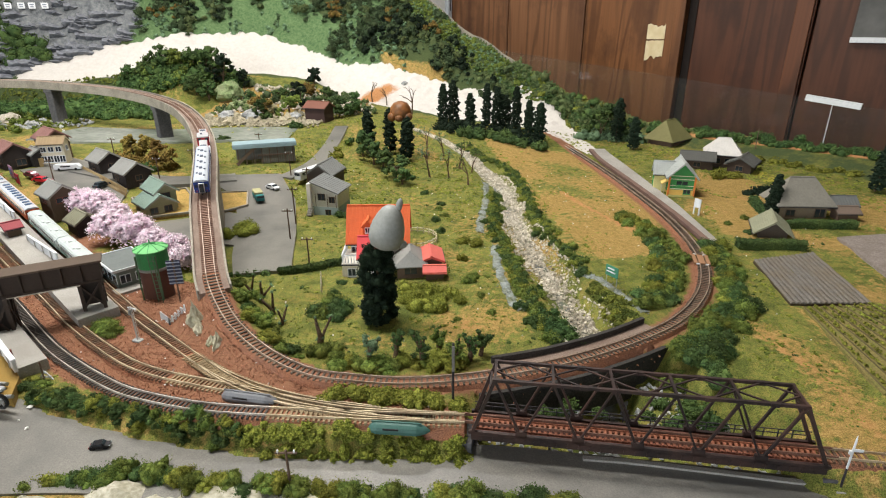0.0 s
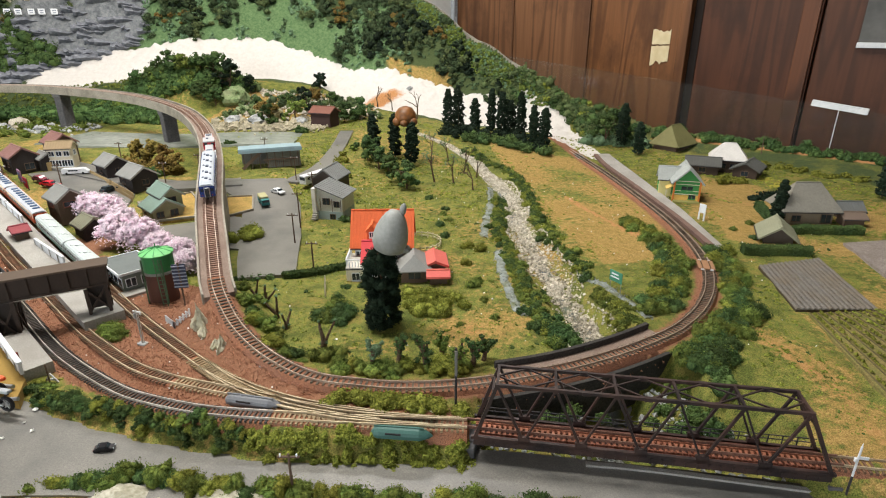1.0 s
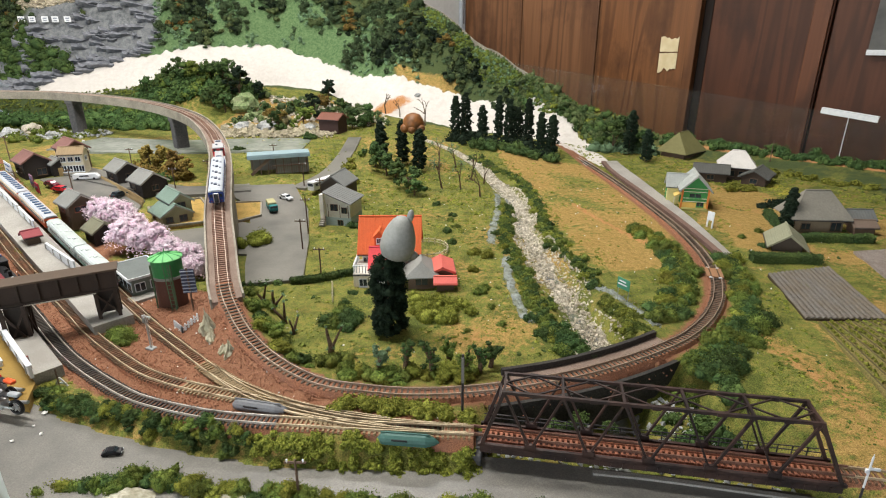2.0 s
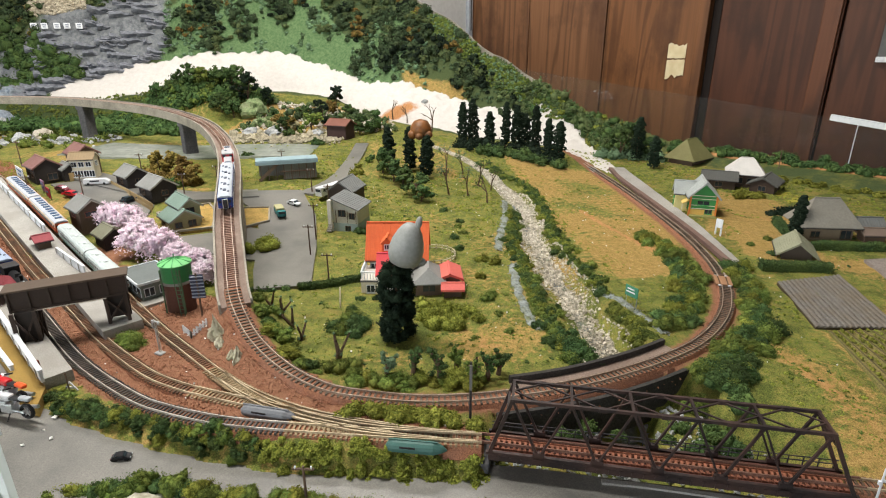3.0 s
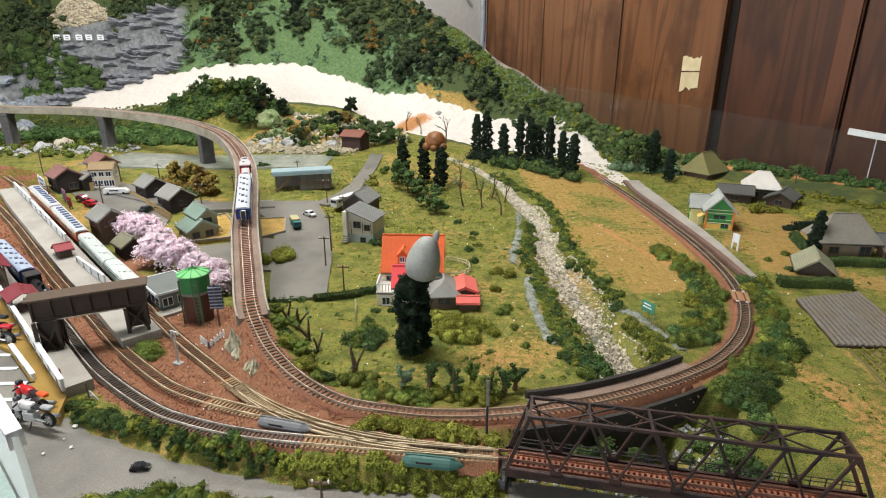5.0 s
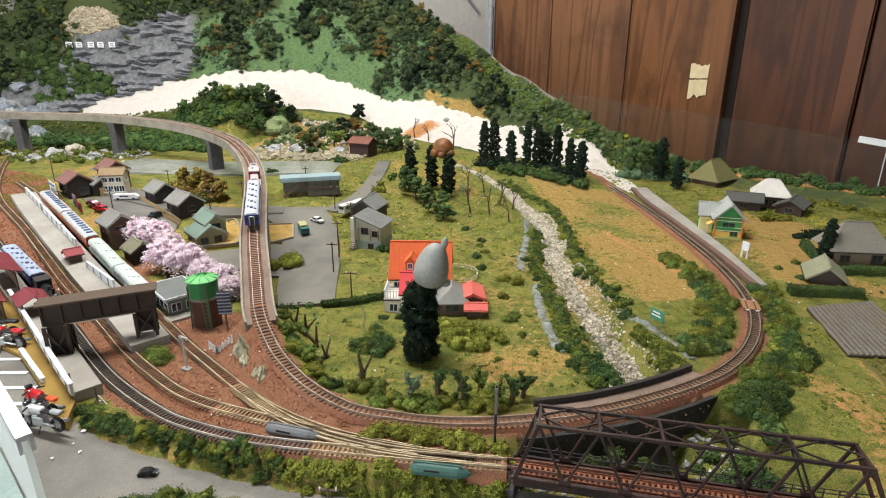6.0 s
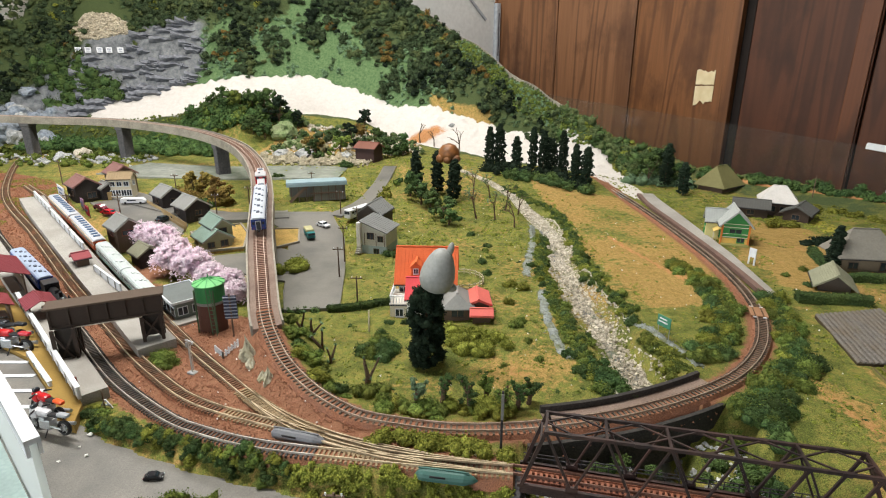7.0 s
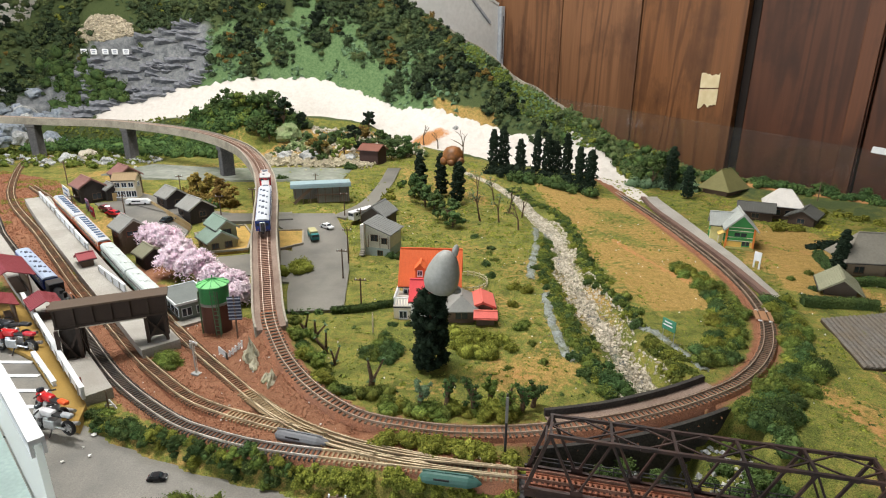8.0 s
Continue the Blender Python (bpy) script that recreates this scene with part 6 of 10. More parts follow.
house("porch", -0.1110, 0.664, 2, 0.024, 0.050, 0.018, 0.002, cream, paint("balcony_deck", 196, 190, 180), "cream side terrace with a flat deck", category="porch", ribs=False, eave=0.0005, windows=(("f", 0.0, 0.003, 0.010, 0.010),))
house("tower", -0.1030, 0.728, 2, 0.018, 0.020, 0.046, 0.016, cream, orange_roof, "narrow cream stair tower with a pointed red roof", category="tower", ribs=False, eave=0.001, windows=(("l", 0.0, 0.030, 0.007, 0.009),))


def balcony():
    t = thing("balcony_rail", pose(-0.1110, 0.664, gz(-0.111, 0.664) + 0.0205, 0, 0, 2), "white balcony balustrade on the terrace", "balustrade")
    part("handrail", boxes((0, -0.0245, 0.010, 0.024, 0.0014, 0.0012), (-0.0115, 0, 0.010, 0.0014, 0.050, 0.0012)), M["white"], t)
    for q in np.linspace(-0.0110, 0.0110, 7):
        part("baluster", boxes((float(q), -0.0245, 0.005, 0.0010, 0.0010, 0.010)), M["white"], t)
    for q in np.linspace(-0.0220, 0.0235, 12):
        part("baluster", boxes((-0.0115, float(q), 0.005, 0.0010, 0.0010, 0.010)), M["white"], t)
    return t


balcony()


def terrace_fence():
    t = thing("round_fence", pose(-0.040, 0.772, gz(-0.040, 0.772)), "pale curved fence round the garden terrace", "fence")
    r = 0.034
    bm = bmesh.new()
    ring = [(r * math.cos(a), r * math.sin(a)) for a in np.linspace(-1.7, 1.9, 26)]
    for z in (0.004, 0.008):
        for a, b in zip(ring, ring[1:]):
            bar(bm, (*a, z), (*b, z), 0.001, 0.001)
    part("rail", bm, cream, t)
    for a in ring[::2]:
        part("picket", boxes((*a, 0.004, 0.0014, 0.0014, 0.012)), cream, t)
    return t


terrace_fence()
# halt and farmhouses
yellow, green_trim = paint("yellow_wall", 216, 176, 92), paint("green_board", 66, 138, 76)
house("station_building", 0.444, 1.020, 76, 0.060, 0.044, 0.040, 0.022, green_trim, paint("pale_halt_roof", 164, 168, 164), "yellow and green halt building with a grey gabled roof", category="station", eave=0.006, frame_mat=green_trim, skirt=yellow,
      windows=(("l", 0.0, 0.022, 0.020, 0.008), ("l", -0.010, 0.006, 0.012, 0.010), ("b", -0.012, 0.010, 0.014, 0.012), ("b", 0.014, 0.010, 0.014, 0.012)))
house("station_building", 0.421, 1.042, -14, 0.034, 0.028, 0.038, 0.017, paint("pale_green_wall", 214, 206, 140), paint("pale_halt_roof", 164, 168, 164), "front gable of the halt with pale walls", category="station", eave=0.004, frame_mat=green_trim, windows=(("l", 0.0, 0.024, 0.010, 0.010), ("l", 0.004, 0.006, 0.012, 0.012)))


def halt_trim():
    """Orange corner posts, board lines and the yellow awning of the halt."""
    t = thing("halt_awning", pose(0.444, 1.020, gz(0.444, 1.020), 0, 0, 76), "yellow awning, orange posts and board lines of the halt", "awning")
    L, W = 0.060, 0.044
    orange = paint("corner_orange", 206, 120, 58)
    for q in (-1, 1):
        part("corner_post", boxes((-L / 2 - 0.0008, q * W / 2, 0.019, 0.0022, 0.0030, 0.040)), orange, t)
    for z in (0.015, 0.021, 0.033, 0.039):
        part("board_line", boxes((-L / 2 - 0.0009, 0, z, 0.0012, W - 0.004, 0.0009)), cream, t)
    part("step", boxes((-L / 2 - 0.006, 0, 0.001, 0.012, W, 0.005)), paint("olive_step", 142, 138, 82), t)
    part("awning", bar(bmesh.new(), (0.002, W / 2 + 0.012, 0.020), (0.002, W / 2 - 0.001, 0.027), 0.044, 0.0016), paint("awning_yellow", 222, 190, 110), t)
    for q in (-0.016, 0.018):
        part("awning_post", boxes((q, W / 2 + 0.011, 0.009, 0.0012, 0.0012, 0.022)), cream, t)
    return t


halt_trim()
thatch, dark_thatch = paint("moss_thatch", 120, 116, 74, grain=350, bump=0.6), paint("grey_thatch", 128, 124, 114, grain=350, bump=0.6)
house("farmhouse", 0.580, 1.455, 40, 0.078, 0.064, 0.022, 0.036, brown_wall, thatch, "brown farmhouse under mossy thatch", hip=0.34, eave=0.010, ribs=False, windows=(("f", -0.014, 0.005, 0.018, 0.010), ("f", 0.014, 0.005, 0.018, 0.010)), frame_mat=brown_wall, group="farmhouses")
house("farmhouse", 0.616, 1.228, -22, 0.062, 0.054, 0.032, 0.024, paint("dark_farm_board", 70, 56, 46), paint("white_hip_roof", 204, 200, 194, bump=0.3), "dark farmhouse with a pale hipped roof", hip=0.42, eave=0.008, ribs=False, windows=(("f", -0.012, 0.006, 0.018, 0.012), ("f", 0.014, 0.006, 0.018, 0.012)), frame_mat=brown_wall, group="farmhouses")
house("farmhouse", 0.556, 1.212, -22, 0.064, 0.040, 0.022, 0.012, paint("dark_farm_board", 70, 56, 46), paint("dark_slate", 88, 88, 84), "low side wing with a grey roof", eave=0.005, windows=(("f", 0.0, 0.006, 0.014, 0.010),), frame_mat=brown_wall, group="farmhouses")
house("farmhouse", 0.640, 1.180, 52, 0.060, 0.046, 0.020, 0.012, paint("dark_farm_board", 70, 56, 46), paint("dark_slate", 88, 88, 84), "low front wing with a grey roof", eave=0.006, windows=(("l", 0.0, 0.005, 0.014, 0.010),), frame_mat=brown_wall, group="farmhouses")
house("farmhouse", 0.588, 0.891, -3, 0.074, 0.048, 0.034, 0.029, paint("bleached_board", 132, 118, 98), dark_thatch, "large bleached farmhouse under grey thatch", hip=0.36, eave=0.009, ribs=False, windows=(("f", 0.026, 0.004, 0.016, 0.014), ("f", -0.020, 0.006, 0.014, 0.010)), frame_mat=brown_wall, group="farmhouses")
house("shed", 0.672, 0.905, -3, 0.034, 0.028, 0.016, 0.010, brown_wall, slate, "small brown farm shed with a grey roof", category="shed", group="farm sheds")
house("shed", 0.650, 0.862, -3, 0.030, 0.022, 0.014, 0.006, brown_wall, paint("brown_tin_roof", 116, 100, 88), "low brown lean-to shed", category="shed", group="farm sheds", ribs=False)
house("barn", 0.500, 0.800, 68, 0.052, 0.038, 0.014, 0.014, paint("dark_barn_board", 76, 68, 60), paint("mossy_shingle", 142, 142, 118), "low dark barn with a pale mossy roof", category="barn", eave=0.008)


# ---------------------------------------------------------------- footbridge over the station tracks
def footbridge():
    a, b = Vector((-0.444, 0.499, 0.0)), Vector((-0.374, 0.538, 0.0))
    dd = b - a
    t = thing("footbridge", Matrix.Translation(a) @ pose(0, 0, 0, 0, 0, math.degrees(math.atan2(dd.y, dd.x))), "dark brown covered timber footbridge across the tracks", "footbridge")
    L = dd.length
    dk = paint("dark_timber", 62, 51, 44)
    part("box_girder", boxes((L / 2, 0, 0.0555, L + 0.026, 0.019, 0.021), bevel=0.0006), dk, t)
    part("roof", boxes((L / 2, 0, 0.0672, L + 0.032, 0.025, 0.0024), bevel=0.0006), paint("dark_roof_board", 88, 74, 62), t)
    part("sill_beam", boxes((L / 2, -0.0102, 0.0455, L + 0.026, 0.0018, 0.0022)), dk, t)
    part("eave_light_strip", boxes((L / 2, -0.0106, 0.0436, L * 0.8, 0.0006, 0.0012)), paint("pale_trim", 190, 184, 172), t)
    for i in range(7):
        q = -0.012 + (L + 0.024) * i / 6
        part("wall_post", boxes((q, -0.0100, 0.0555, 0.0018, 0.0016, 0.021)), dk, t)
    for q, z0, front in ((-0.001, 0.0, -0.018), (L, 0.0118, -0.008)):
        for sx in (-0.0095, 0.0095):
            for sy in (front, 0.008):
                part("post", boxes((q + sx, sy, (z0 + 0.046) / 2, 0.0034, 0.0034, 0.046 - z0)), dk, t)
        part("stair_casing", boxes((q, front / 2 + 0.004, (z0 + 0.046) / 2 + 0.004, 0.015, 0.004 - front, 0.036 - z0 * 0.6)), paint("dark_inner", 48, 42, 38), t)
        for s in (-1, 1):
            part("brace", bar(bmesh.new(), (q - s * 0.0095, front - 0.0006, z0 + 0.004), (q + s * 0.0095, front - 0.0006, 0.042), 0.0014, 0.002), dk, t)
            part("brace", bar(bmesh.new(), (q + 0.0103, front if s > 0 else 0.008, z0 + 0.004), (q + 0.0103, 0.008 if s > 0 else front, 0.042), 0.0014, 0.002), dk, t)
    return t


footbridge()


# ---------------------------------------------------------------- water tank
def water_tank():
    t = thing("water_tank", pose(-0.331, 0.590, gz(-0.331, 0.590)) @ Matrix.Diagonal((0.88, 0.88, 0.97, 1)), "green water tank on a round brown brick base", "water tank")
    green = paint("tank_green", 62, 138, 82, rough=0.45)
    part("base", lathe(bmesh.new(), [(0.0185, -0.003), (0.0185, 0.036), (0.0178, 0.038)], 28), paint("brown_brick", 98, 66, 54), t)
    part("ring", lathe(bmesh.new(), [(0.0198, 0.0375), (0.0205, 0.0385), (0.0205, 0.0400), (0.0196, 0.0410)], 28), paint("grey_ring", 140, 140, 134), t)
    part("tank", lathe(bmesh.new(), [(0.0192, 0.0405), (0.0192, 0.0615), (0.0198, 0.0622)], 28), green, t)
    part("lid", lathe(bmesh.new(), [(0.0212, 0.0618), (0.0212, 0.0628), (0.0120, 0.0662), (0.0015, 0.0682)], 28), paint("lid_green", 112, 190, 118, rough=0.5), t)
    for i in range(10):
        a = i * math.pi / 5
        part("lid_rib", bar(bmesh.new(), (0.0212 * math.cos(a), 0.0212 * math.sin(a), 0.0634), (0.002 * math.cos(a), 0.002 * math.sin(a), 0.0688), 0.0008, 0.0008), green, t)
    part("finial", rod(bmesh.new(), (0, 0, 0.068), (0, 0, 0.0735), 0.0008), green, t)
    for a in (-2.2, -0.9):
        x, y = 0.0215 * math.cos(a), 0.0215 * math.sin(a)
        part("pipe", rod(bmesh.new(), (x, y, -0.002), (x, y, 0.058), 0.0011), paint("pipe_green", 88, 112, 84), t)
    bm = bmesh.new()
    for s in (-0.003, 0.003):
        rod(bm, (0.012 + s, -0.022, -0.002), (0.009 + s, -0.021, 0.060), 0.0006)
    for z in np.arange(0.004, 0.058, 0.005):
        rod(bm, (0.009, -0.0218, z), (0.015, -0.0218, z), 0.0004, 4)
    part("ladder", bm, paint("pipe_green", 88, 112, 84), t)
    return t


water_tank()


# ---------------------------------------------------------------- posts, signs and fences
def pole(x, y, h, label, arms=1, lean=0, mat=None, rz=0, white_from=0, category="utility pole"):
    t = thing("utility_pole", pose(x, y, gz(x, y), lean, 0, rz), label, category, "poles")
    part("pole", rod(bmesh.new(), (0, 0, -0.006), (0, 0, h), 0.0012, 8, 0.0009), mat or brown_wall, t)
    for i in range(arms):
        z = h * (0.93 - 0.07 * i)
        part("crossarm", boxes((0, 0, z, 0.016, 0.0012, 0.0014)), mat or brown_wall, t)
        for s in (-0.006, 0.006):
            part("insulator", rod(bmesh.new(), (s, 0, z), (s, 0, z + 0.0026), 0.0007, 6), M["white"], t)
    return t


pole(0.016, 0.393, 0.056, "dark post with a grey hanging board", arms=0, mat=M["iron"])
bm = boxes((0, 0, 0.042, 0.0024, 0.0014, 0.024), bevel=0.0003)
ob = tagged(part("hanging_board", bm, paint("grey_board", 120, 118, 112)), "narrow grey board hung on the dark post", "board")
ob.matrix_world = pose(0.016, 0.3912, gz(0.016, 0.393))
pole(-0.174, 0.679, 0.040, "brown utility pole with one crossarm")
for x, y, h in ((-0.231, 0.832, 0.062), (-0.300, 1.070, 0.050), (-0.238, 0.955, 0.058), (-0.222, 0.765, 0.050), (-0.392, 1.180, 0.050), (-0.955, 1.15, 0.055), (-0.69, 0.955, 0.045), (-0.53, 1.01, 0.042), (-0.66, 1.10, 0.045),
                (-0.77, 0.93, 0.045), (-0.485, 1.06, 0.045)):
    pole(x, y, h, "brown utility pole with one crossarm")
pole(-0.105, 0.316, 0.036, "short weathered pole by the road", arms=1)
pole(-0.384, 0.428, 0.026, "thin red-brown marker post", arms=0, mat=paint("rust_post", 124, 62, 50))
for x, y, h in ((0.745, 1.335, 0.050), (0.885, 1.03, 0.030)):
    pole(x, y, h, "dark garden post by the rear hedge", arms=0)


def lattice_board():
    t = thing("timetable_board", pose(-0.284, 0.545, gz(-0.284, 0.545), 0, 0, 12), "dark slatted board on a tall post", "signboard")
    part("post", rod(bmesh.new(), (0, 0, -0.004), (0, 0, 0.066), 0.0010, 8), brown_wall, t)
    part("panel", boxes((0, 0.0008, 0.050, 0.014, 0.0012, 0.028)), paint("dark_panel", 58, 62, 80), t)
    for i in range(7):
        part("slat", boxes((0, -0.0004, 0.038 + i * 0.004, 0.0142, 0.0012, 0.0010)), paint("pale_slat", 148, 152, 164), t)
    return t


lattice_board()


def signal_post():
    t = thing("track_signal", pose(-0.304, 0.487, gz(-0.304, 0.487), 0, 0, -20), "grey colour-light signal on a broken base", "signal")
    pale = paint("mast_pale", 190, 188, 182)
    part("mast", rod(bmesh.new(), (0, 0, -0.002), (0, 0, 0.039), 0.0008, 8), pale, t)
    bm = bmesh.new()
    for q in (-0.0014, 0.0014):
        rod(bm, (q, 0.0012, -0.001), (q * 0.8, 0.0012, 0.036), 0.0003, 5)
    for z in np.arange(0.003, 0.036, 0.0034):
        rod(bm, (-0.0014, 0.0012, z), (0.0014, 0.0012, z), 0.0002, 4)
    part("ladder", bm, pale, t)
    part("head", boxes((-0.0010, -0.001, 0.033, 0.0026, 0.0020, 0.0060), bevel=0.0004), paint("mast_grey", 140, 140, 138), t)
    part("arm", boxes((0.0022, 0, 0.0375, 0.011, 0.0010, 0.0012)), M["white"], t)
    part("lamp", boxes((0.0065, -0.0004, 0.0360, 0.0018, 0.0016, 0.0024), bevel=0.0003), pale, t)
    part("base", boxes((0, 0, 0.0004, 0.010, 0.007, 0.0026), bevel=0.0010), M["rockgrey"], t)
    return t


signal_post()


def semaphore():
    t = thing("semaphore", pose(0.2965, 0.313, -0.012, 0, 0, -10) @ Matrix.Diagonal((0.82, 0.82, 0.82, 1)), "white semaphore post beside the bridge end", "signal")
    part("mast", rod(bmesh.new(), (0, 0, -0.008), (0, 0, 0.018), 0.0010, 8), M["iron"], t)
    part("upper_mast", rod(bmesh.new(), (0, 0, 0.018), (0, 0, 0.050), 0.0009, 8), M["white"], t)
    part("arm", boxes((0.0036, 0, 0.038, 0.009, 0.0010, 0.0028), bevel=0.0002), M["white"], t)
    part("lamp", boxes((-0.002, -0.0008, 0.036, 0.0022, 0.0022, 0.0040), bevel=0.0003), M["white"], t)
    part("finial", rod(bmesh.new(), (0, 0, 0.050), (0, 0, 0.0535), 0.0006, 6, 0.0002), M["white"], t)
    part("foot", boxes((0, 0, -0.008, 0.008, 0.008, 0.004), bevel=0.0006), M["concrete"], t)
    return t


semaphore()


def green_sign():
    t = thing("road_sign", pose(0.207, 0.609, gz(0.207, 0.609), 0, 0, -58), "green direction sign on two thin legs", "road sign")
    part("panel", boxes((0, 0, 0.0215, 0.019, 0.0010, 0.0135), bevel=0.0002), paint("sign_green", 70, 132, 104), t)
    for s in (-1, 1):
        part("leg", rod(bmesh.new(), (s * 0.008, 0.0010, -0.006), (s * 0.008, 0.0010, 0.027), 0.0005, 6), M["steel"], t)
    for z, w in ((0.0245, 0.010), (0.0205, 0.013)):
        part("lettering_bar", boxes((-0.001, -0.0008, z, w, 0.0006, 0.0014)), M["white"], t)
    return t


green_sign()


def white_gate():
    t = thing("notice_frame", pose(0.424, 0.888, gz(0.424, 0.888), 0, 0, -58), "white station name frame on two legs", "signboard")
    for s in (-1, 1):
        part("leg", boxes((s * 0.0048, 0, 0.006, 0.0024, 0.0016, 0.016)), M["white"], t)
    part("panel", boxes((0, 0, 0.020, 0.012, 0.0016, 0.015), bevel=0.0003), M["white"], t)
    return t


white_gate()


def picket_fence(line, h, label, mat, step=0.004, w=0.0016, base=None, rail_h=0.6):
    x0, y0 = line[0]
    t = thing("fence", pose(x0, y0, gz(x0, y0) if base is None else base), label, "fence", "fences")
    for a, b in zip(line, line[1:]):
        L = math.hypot(b[0] - a[0], b[1] - a[1])
        za, zb = (gz(*a), gz(*b)) if base is None else (base, base)
        z0 = t.matrix_world.translation.z
        pa, pb = Vector((a[0] - x0, a[1] - y0, za - z0)), Vector((b[0] - x0, b[1] - y0, zb - z0))
        for f in (rail_h * 0.45, rail_h):
            part("rail", bar(bmesh.new(), pa + Vector((0, 0, h * f)), pb + Vector((0, 0, h * f)), 0.0007, 0.0010), mat, t)
        n = max(2, int(L / step))
        for i in range(n + 1):
            p = pa.lerp(pb, i / n)
            part("picket", boxes((p.x, p.y, p.z + h / 2 - 0.001, w, w * 0.6, h + 0.002)), mat, t)
    return t


picket_fence([(-0.297, 0.525), (-0.281, 0.510), (-0.266, 0.517)], 0.0075, "small white picket fence beside the track", M["white"], step=0.0032)
picket_fence([(-0.150, 0.640), (-0.141, 0.600)], 0.008, "weathered pale garden fence", cream, step=0.007)
picket_fence([(-0.612, 0.968), (-0.546, 0.920)], 0.010, "tan wooden yard fence", paint("tan_fence", 186, 164, 124), step=0.0035)


picket_fence([(-0.682, 1.029), (-0.616, 0.980), (-0.552, 0.934)], 0.011, "tan board fence before the open shelters", paint("fence_tan", 190, 166, 122), step=0.0036, w=0.0022)


def solid_fence(a, b, h, z, label, thick=0.0022, mat=None):
    L = math.hypot(b[0] - a[0], b[1] - a[1])
    t = thing("platform_fence", pose(a[0], a[1], z, 0, 0, math.degrees(math.atan2(b[1] - a[1], b[0] - a[0]))), label, "fence", "platform fences")
    part("panel", boxes((L / 2, 0, h / 2, L, thick, h), bevel=0.0005), mat or M["white"], t)
    part("coping", boxes((L / 2, 0, h + 0.0006, L + 0.001, thick * 1.5, 0.0016), bevel=0.0004), mat or M["white"], t)
    for i in range(int(L / 0.03) + 1):
        part("post", boxes((min(L, i * 0.03), -thick * 0.6, h * 0.48, 0.0022, 0.0012, h)), M["concrete"], t)
    return t


for i, (a, b) in enumerate((((-0.885, 0.990), (-0.790, 0.910)), ((-0.785, 0.905), (-0.700, 0.835)), ((-0.695, 0.831), (-0.640, 0.786)))):
    m = ((a[0] + b[0]) / 2, (a[1] + b[1]) / 2)
    f = solid_fence(a, b, 0.011, float(slope_base(*m)) + 0.0125, "white concrete platform fence with posts")
    dz = float(slope_base(*b) - slope_base(*a))
    f.matrix_world = f.matrix_world @ pose(0, 0, -dz / 2, 0, -math.degrees(math.atan2(dz, math.hypot(b[0] - a[0], b[1] - a[1]))), 0)
solid_fence((-0.577, 0.722), (-0.492, 0.655), 0.012, 0.0135, "white platform name fence")
solid_fence((-0.608, 0.617), (-0.371, 0.413), 0.012, 0.0125, "long white wall behind the side platform", 0.003)
solid_fence((-0.490, 0.493), (-0.422, 0.439), 0.010, 0.002, "low white wall at the car park", 0.003)

# ---------------------------------------------------------------- rolling stock
def arc(pts):
    return np.concatenate([[0], np.cumsum(np.linalg.norm(np.diff(pts, axis=0), axis=1))])


def on_track(pts, s, length):
    """The pose of a vehicle whose bogies stand on the line at s -/+ a third of its length."""
    a = arc(pts)
    f = [Vector([np.interp(s + k * length * 0.33, a, pts[:, i]) for i in range(3)]) for k in (-1, 1)]
    d = (f[1] - f[0]).normalized()
    side = Vector((-d.y, d.x, 0)).normalized()
    up = d.cross(side)
    m = Matrix(((d.x, side.x, up.x, 0), (d.y, side.y, up.y, 0), (d.z, side.z, up.z, 0), (0, 0, 0, 1)))
    m.translation = (f[0] + f[1]) / 2 + Vector((0, 0, 0.0034))
    return m


def at_point(pts, x, y):
    return float(arc(pts)[int(np.argmin(np.hypot(pts[:, 0] - x, pts[:, 1] - y)))])


def section_body(L, sec):
    bm = bmesh.new()
    e = [[bm.verts.new((x, y, z)) for y, z in sec] for x in (-L / 2, L / 2)]
    n = len(sec)
    for i in range(n):
        bm.faces.new((e[0][i], e[0][(i + 1) % n], e[1][(i + 1) % n], e[1][i]))
    bm.faces.new(e[0][::-1]), bm.faces.new(e[1])
    bmesh.ops.recalc_face_normals(bm, faces=bm.faces)
    bmesh.ops.bevel(bm, geom=[x for x in bm.edges if abs(x.verts[0].co.x - x.verts[1].co.x) < 1e-6], offset=0.0004, segments=1, affect="EDGES")
    return bm


def bogie(t, x, mat, wheelbase=0.014):
    b = part("bogie", boxes((0, 0.0062, 0.0036, wheelbase + 0.007, 0.0012, 0.0026), (0, -0.0062, 0.0036, wheelbase + 0.007, 0.0012, 0.0026), (0, 0, 0.0040, 0.004, 0.012, 0.0016), bevel=0.0003), mat, t)
    b.matrix_basis = pose(x, 0, 0)
    for sx in (-1, 1):
        for sy in (-1, 1):
            w = bmesh.new()
            rod(w, (sx * wheelbase / 2, sy * 0.0042, 0.0028), (sx * wheelbase / 2, sy * 0.0054, 0.0028), 0.0028, 12)
            part("wheel", w, M["iron"], b)


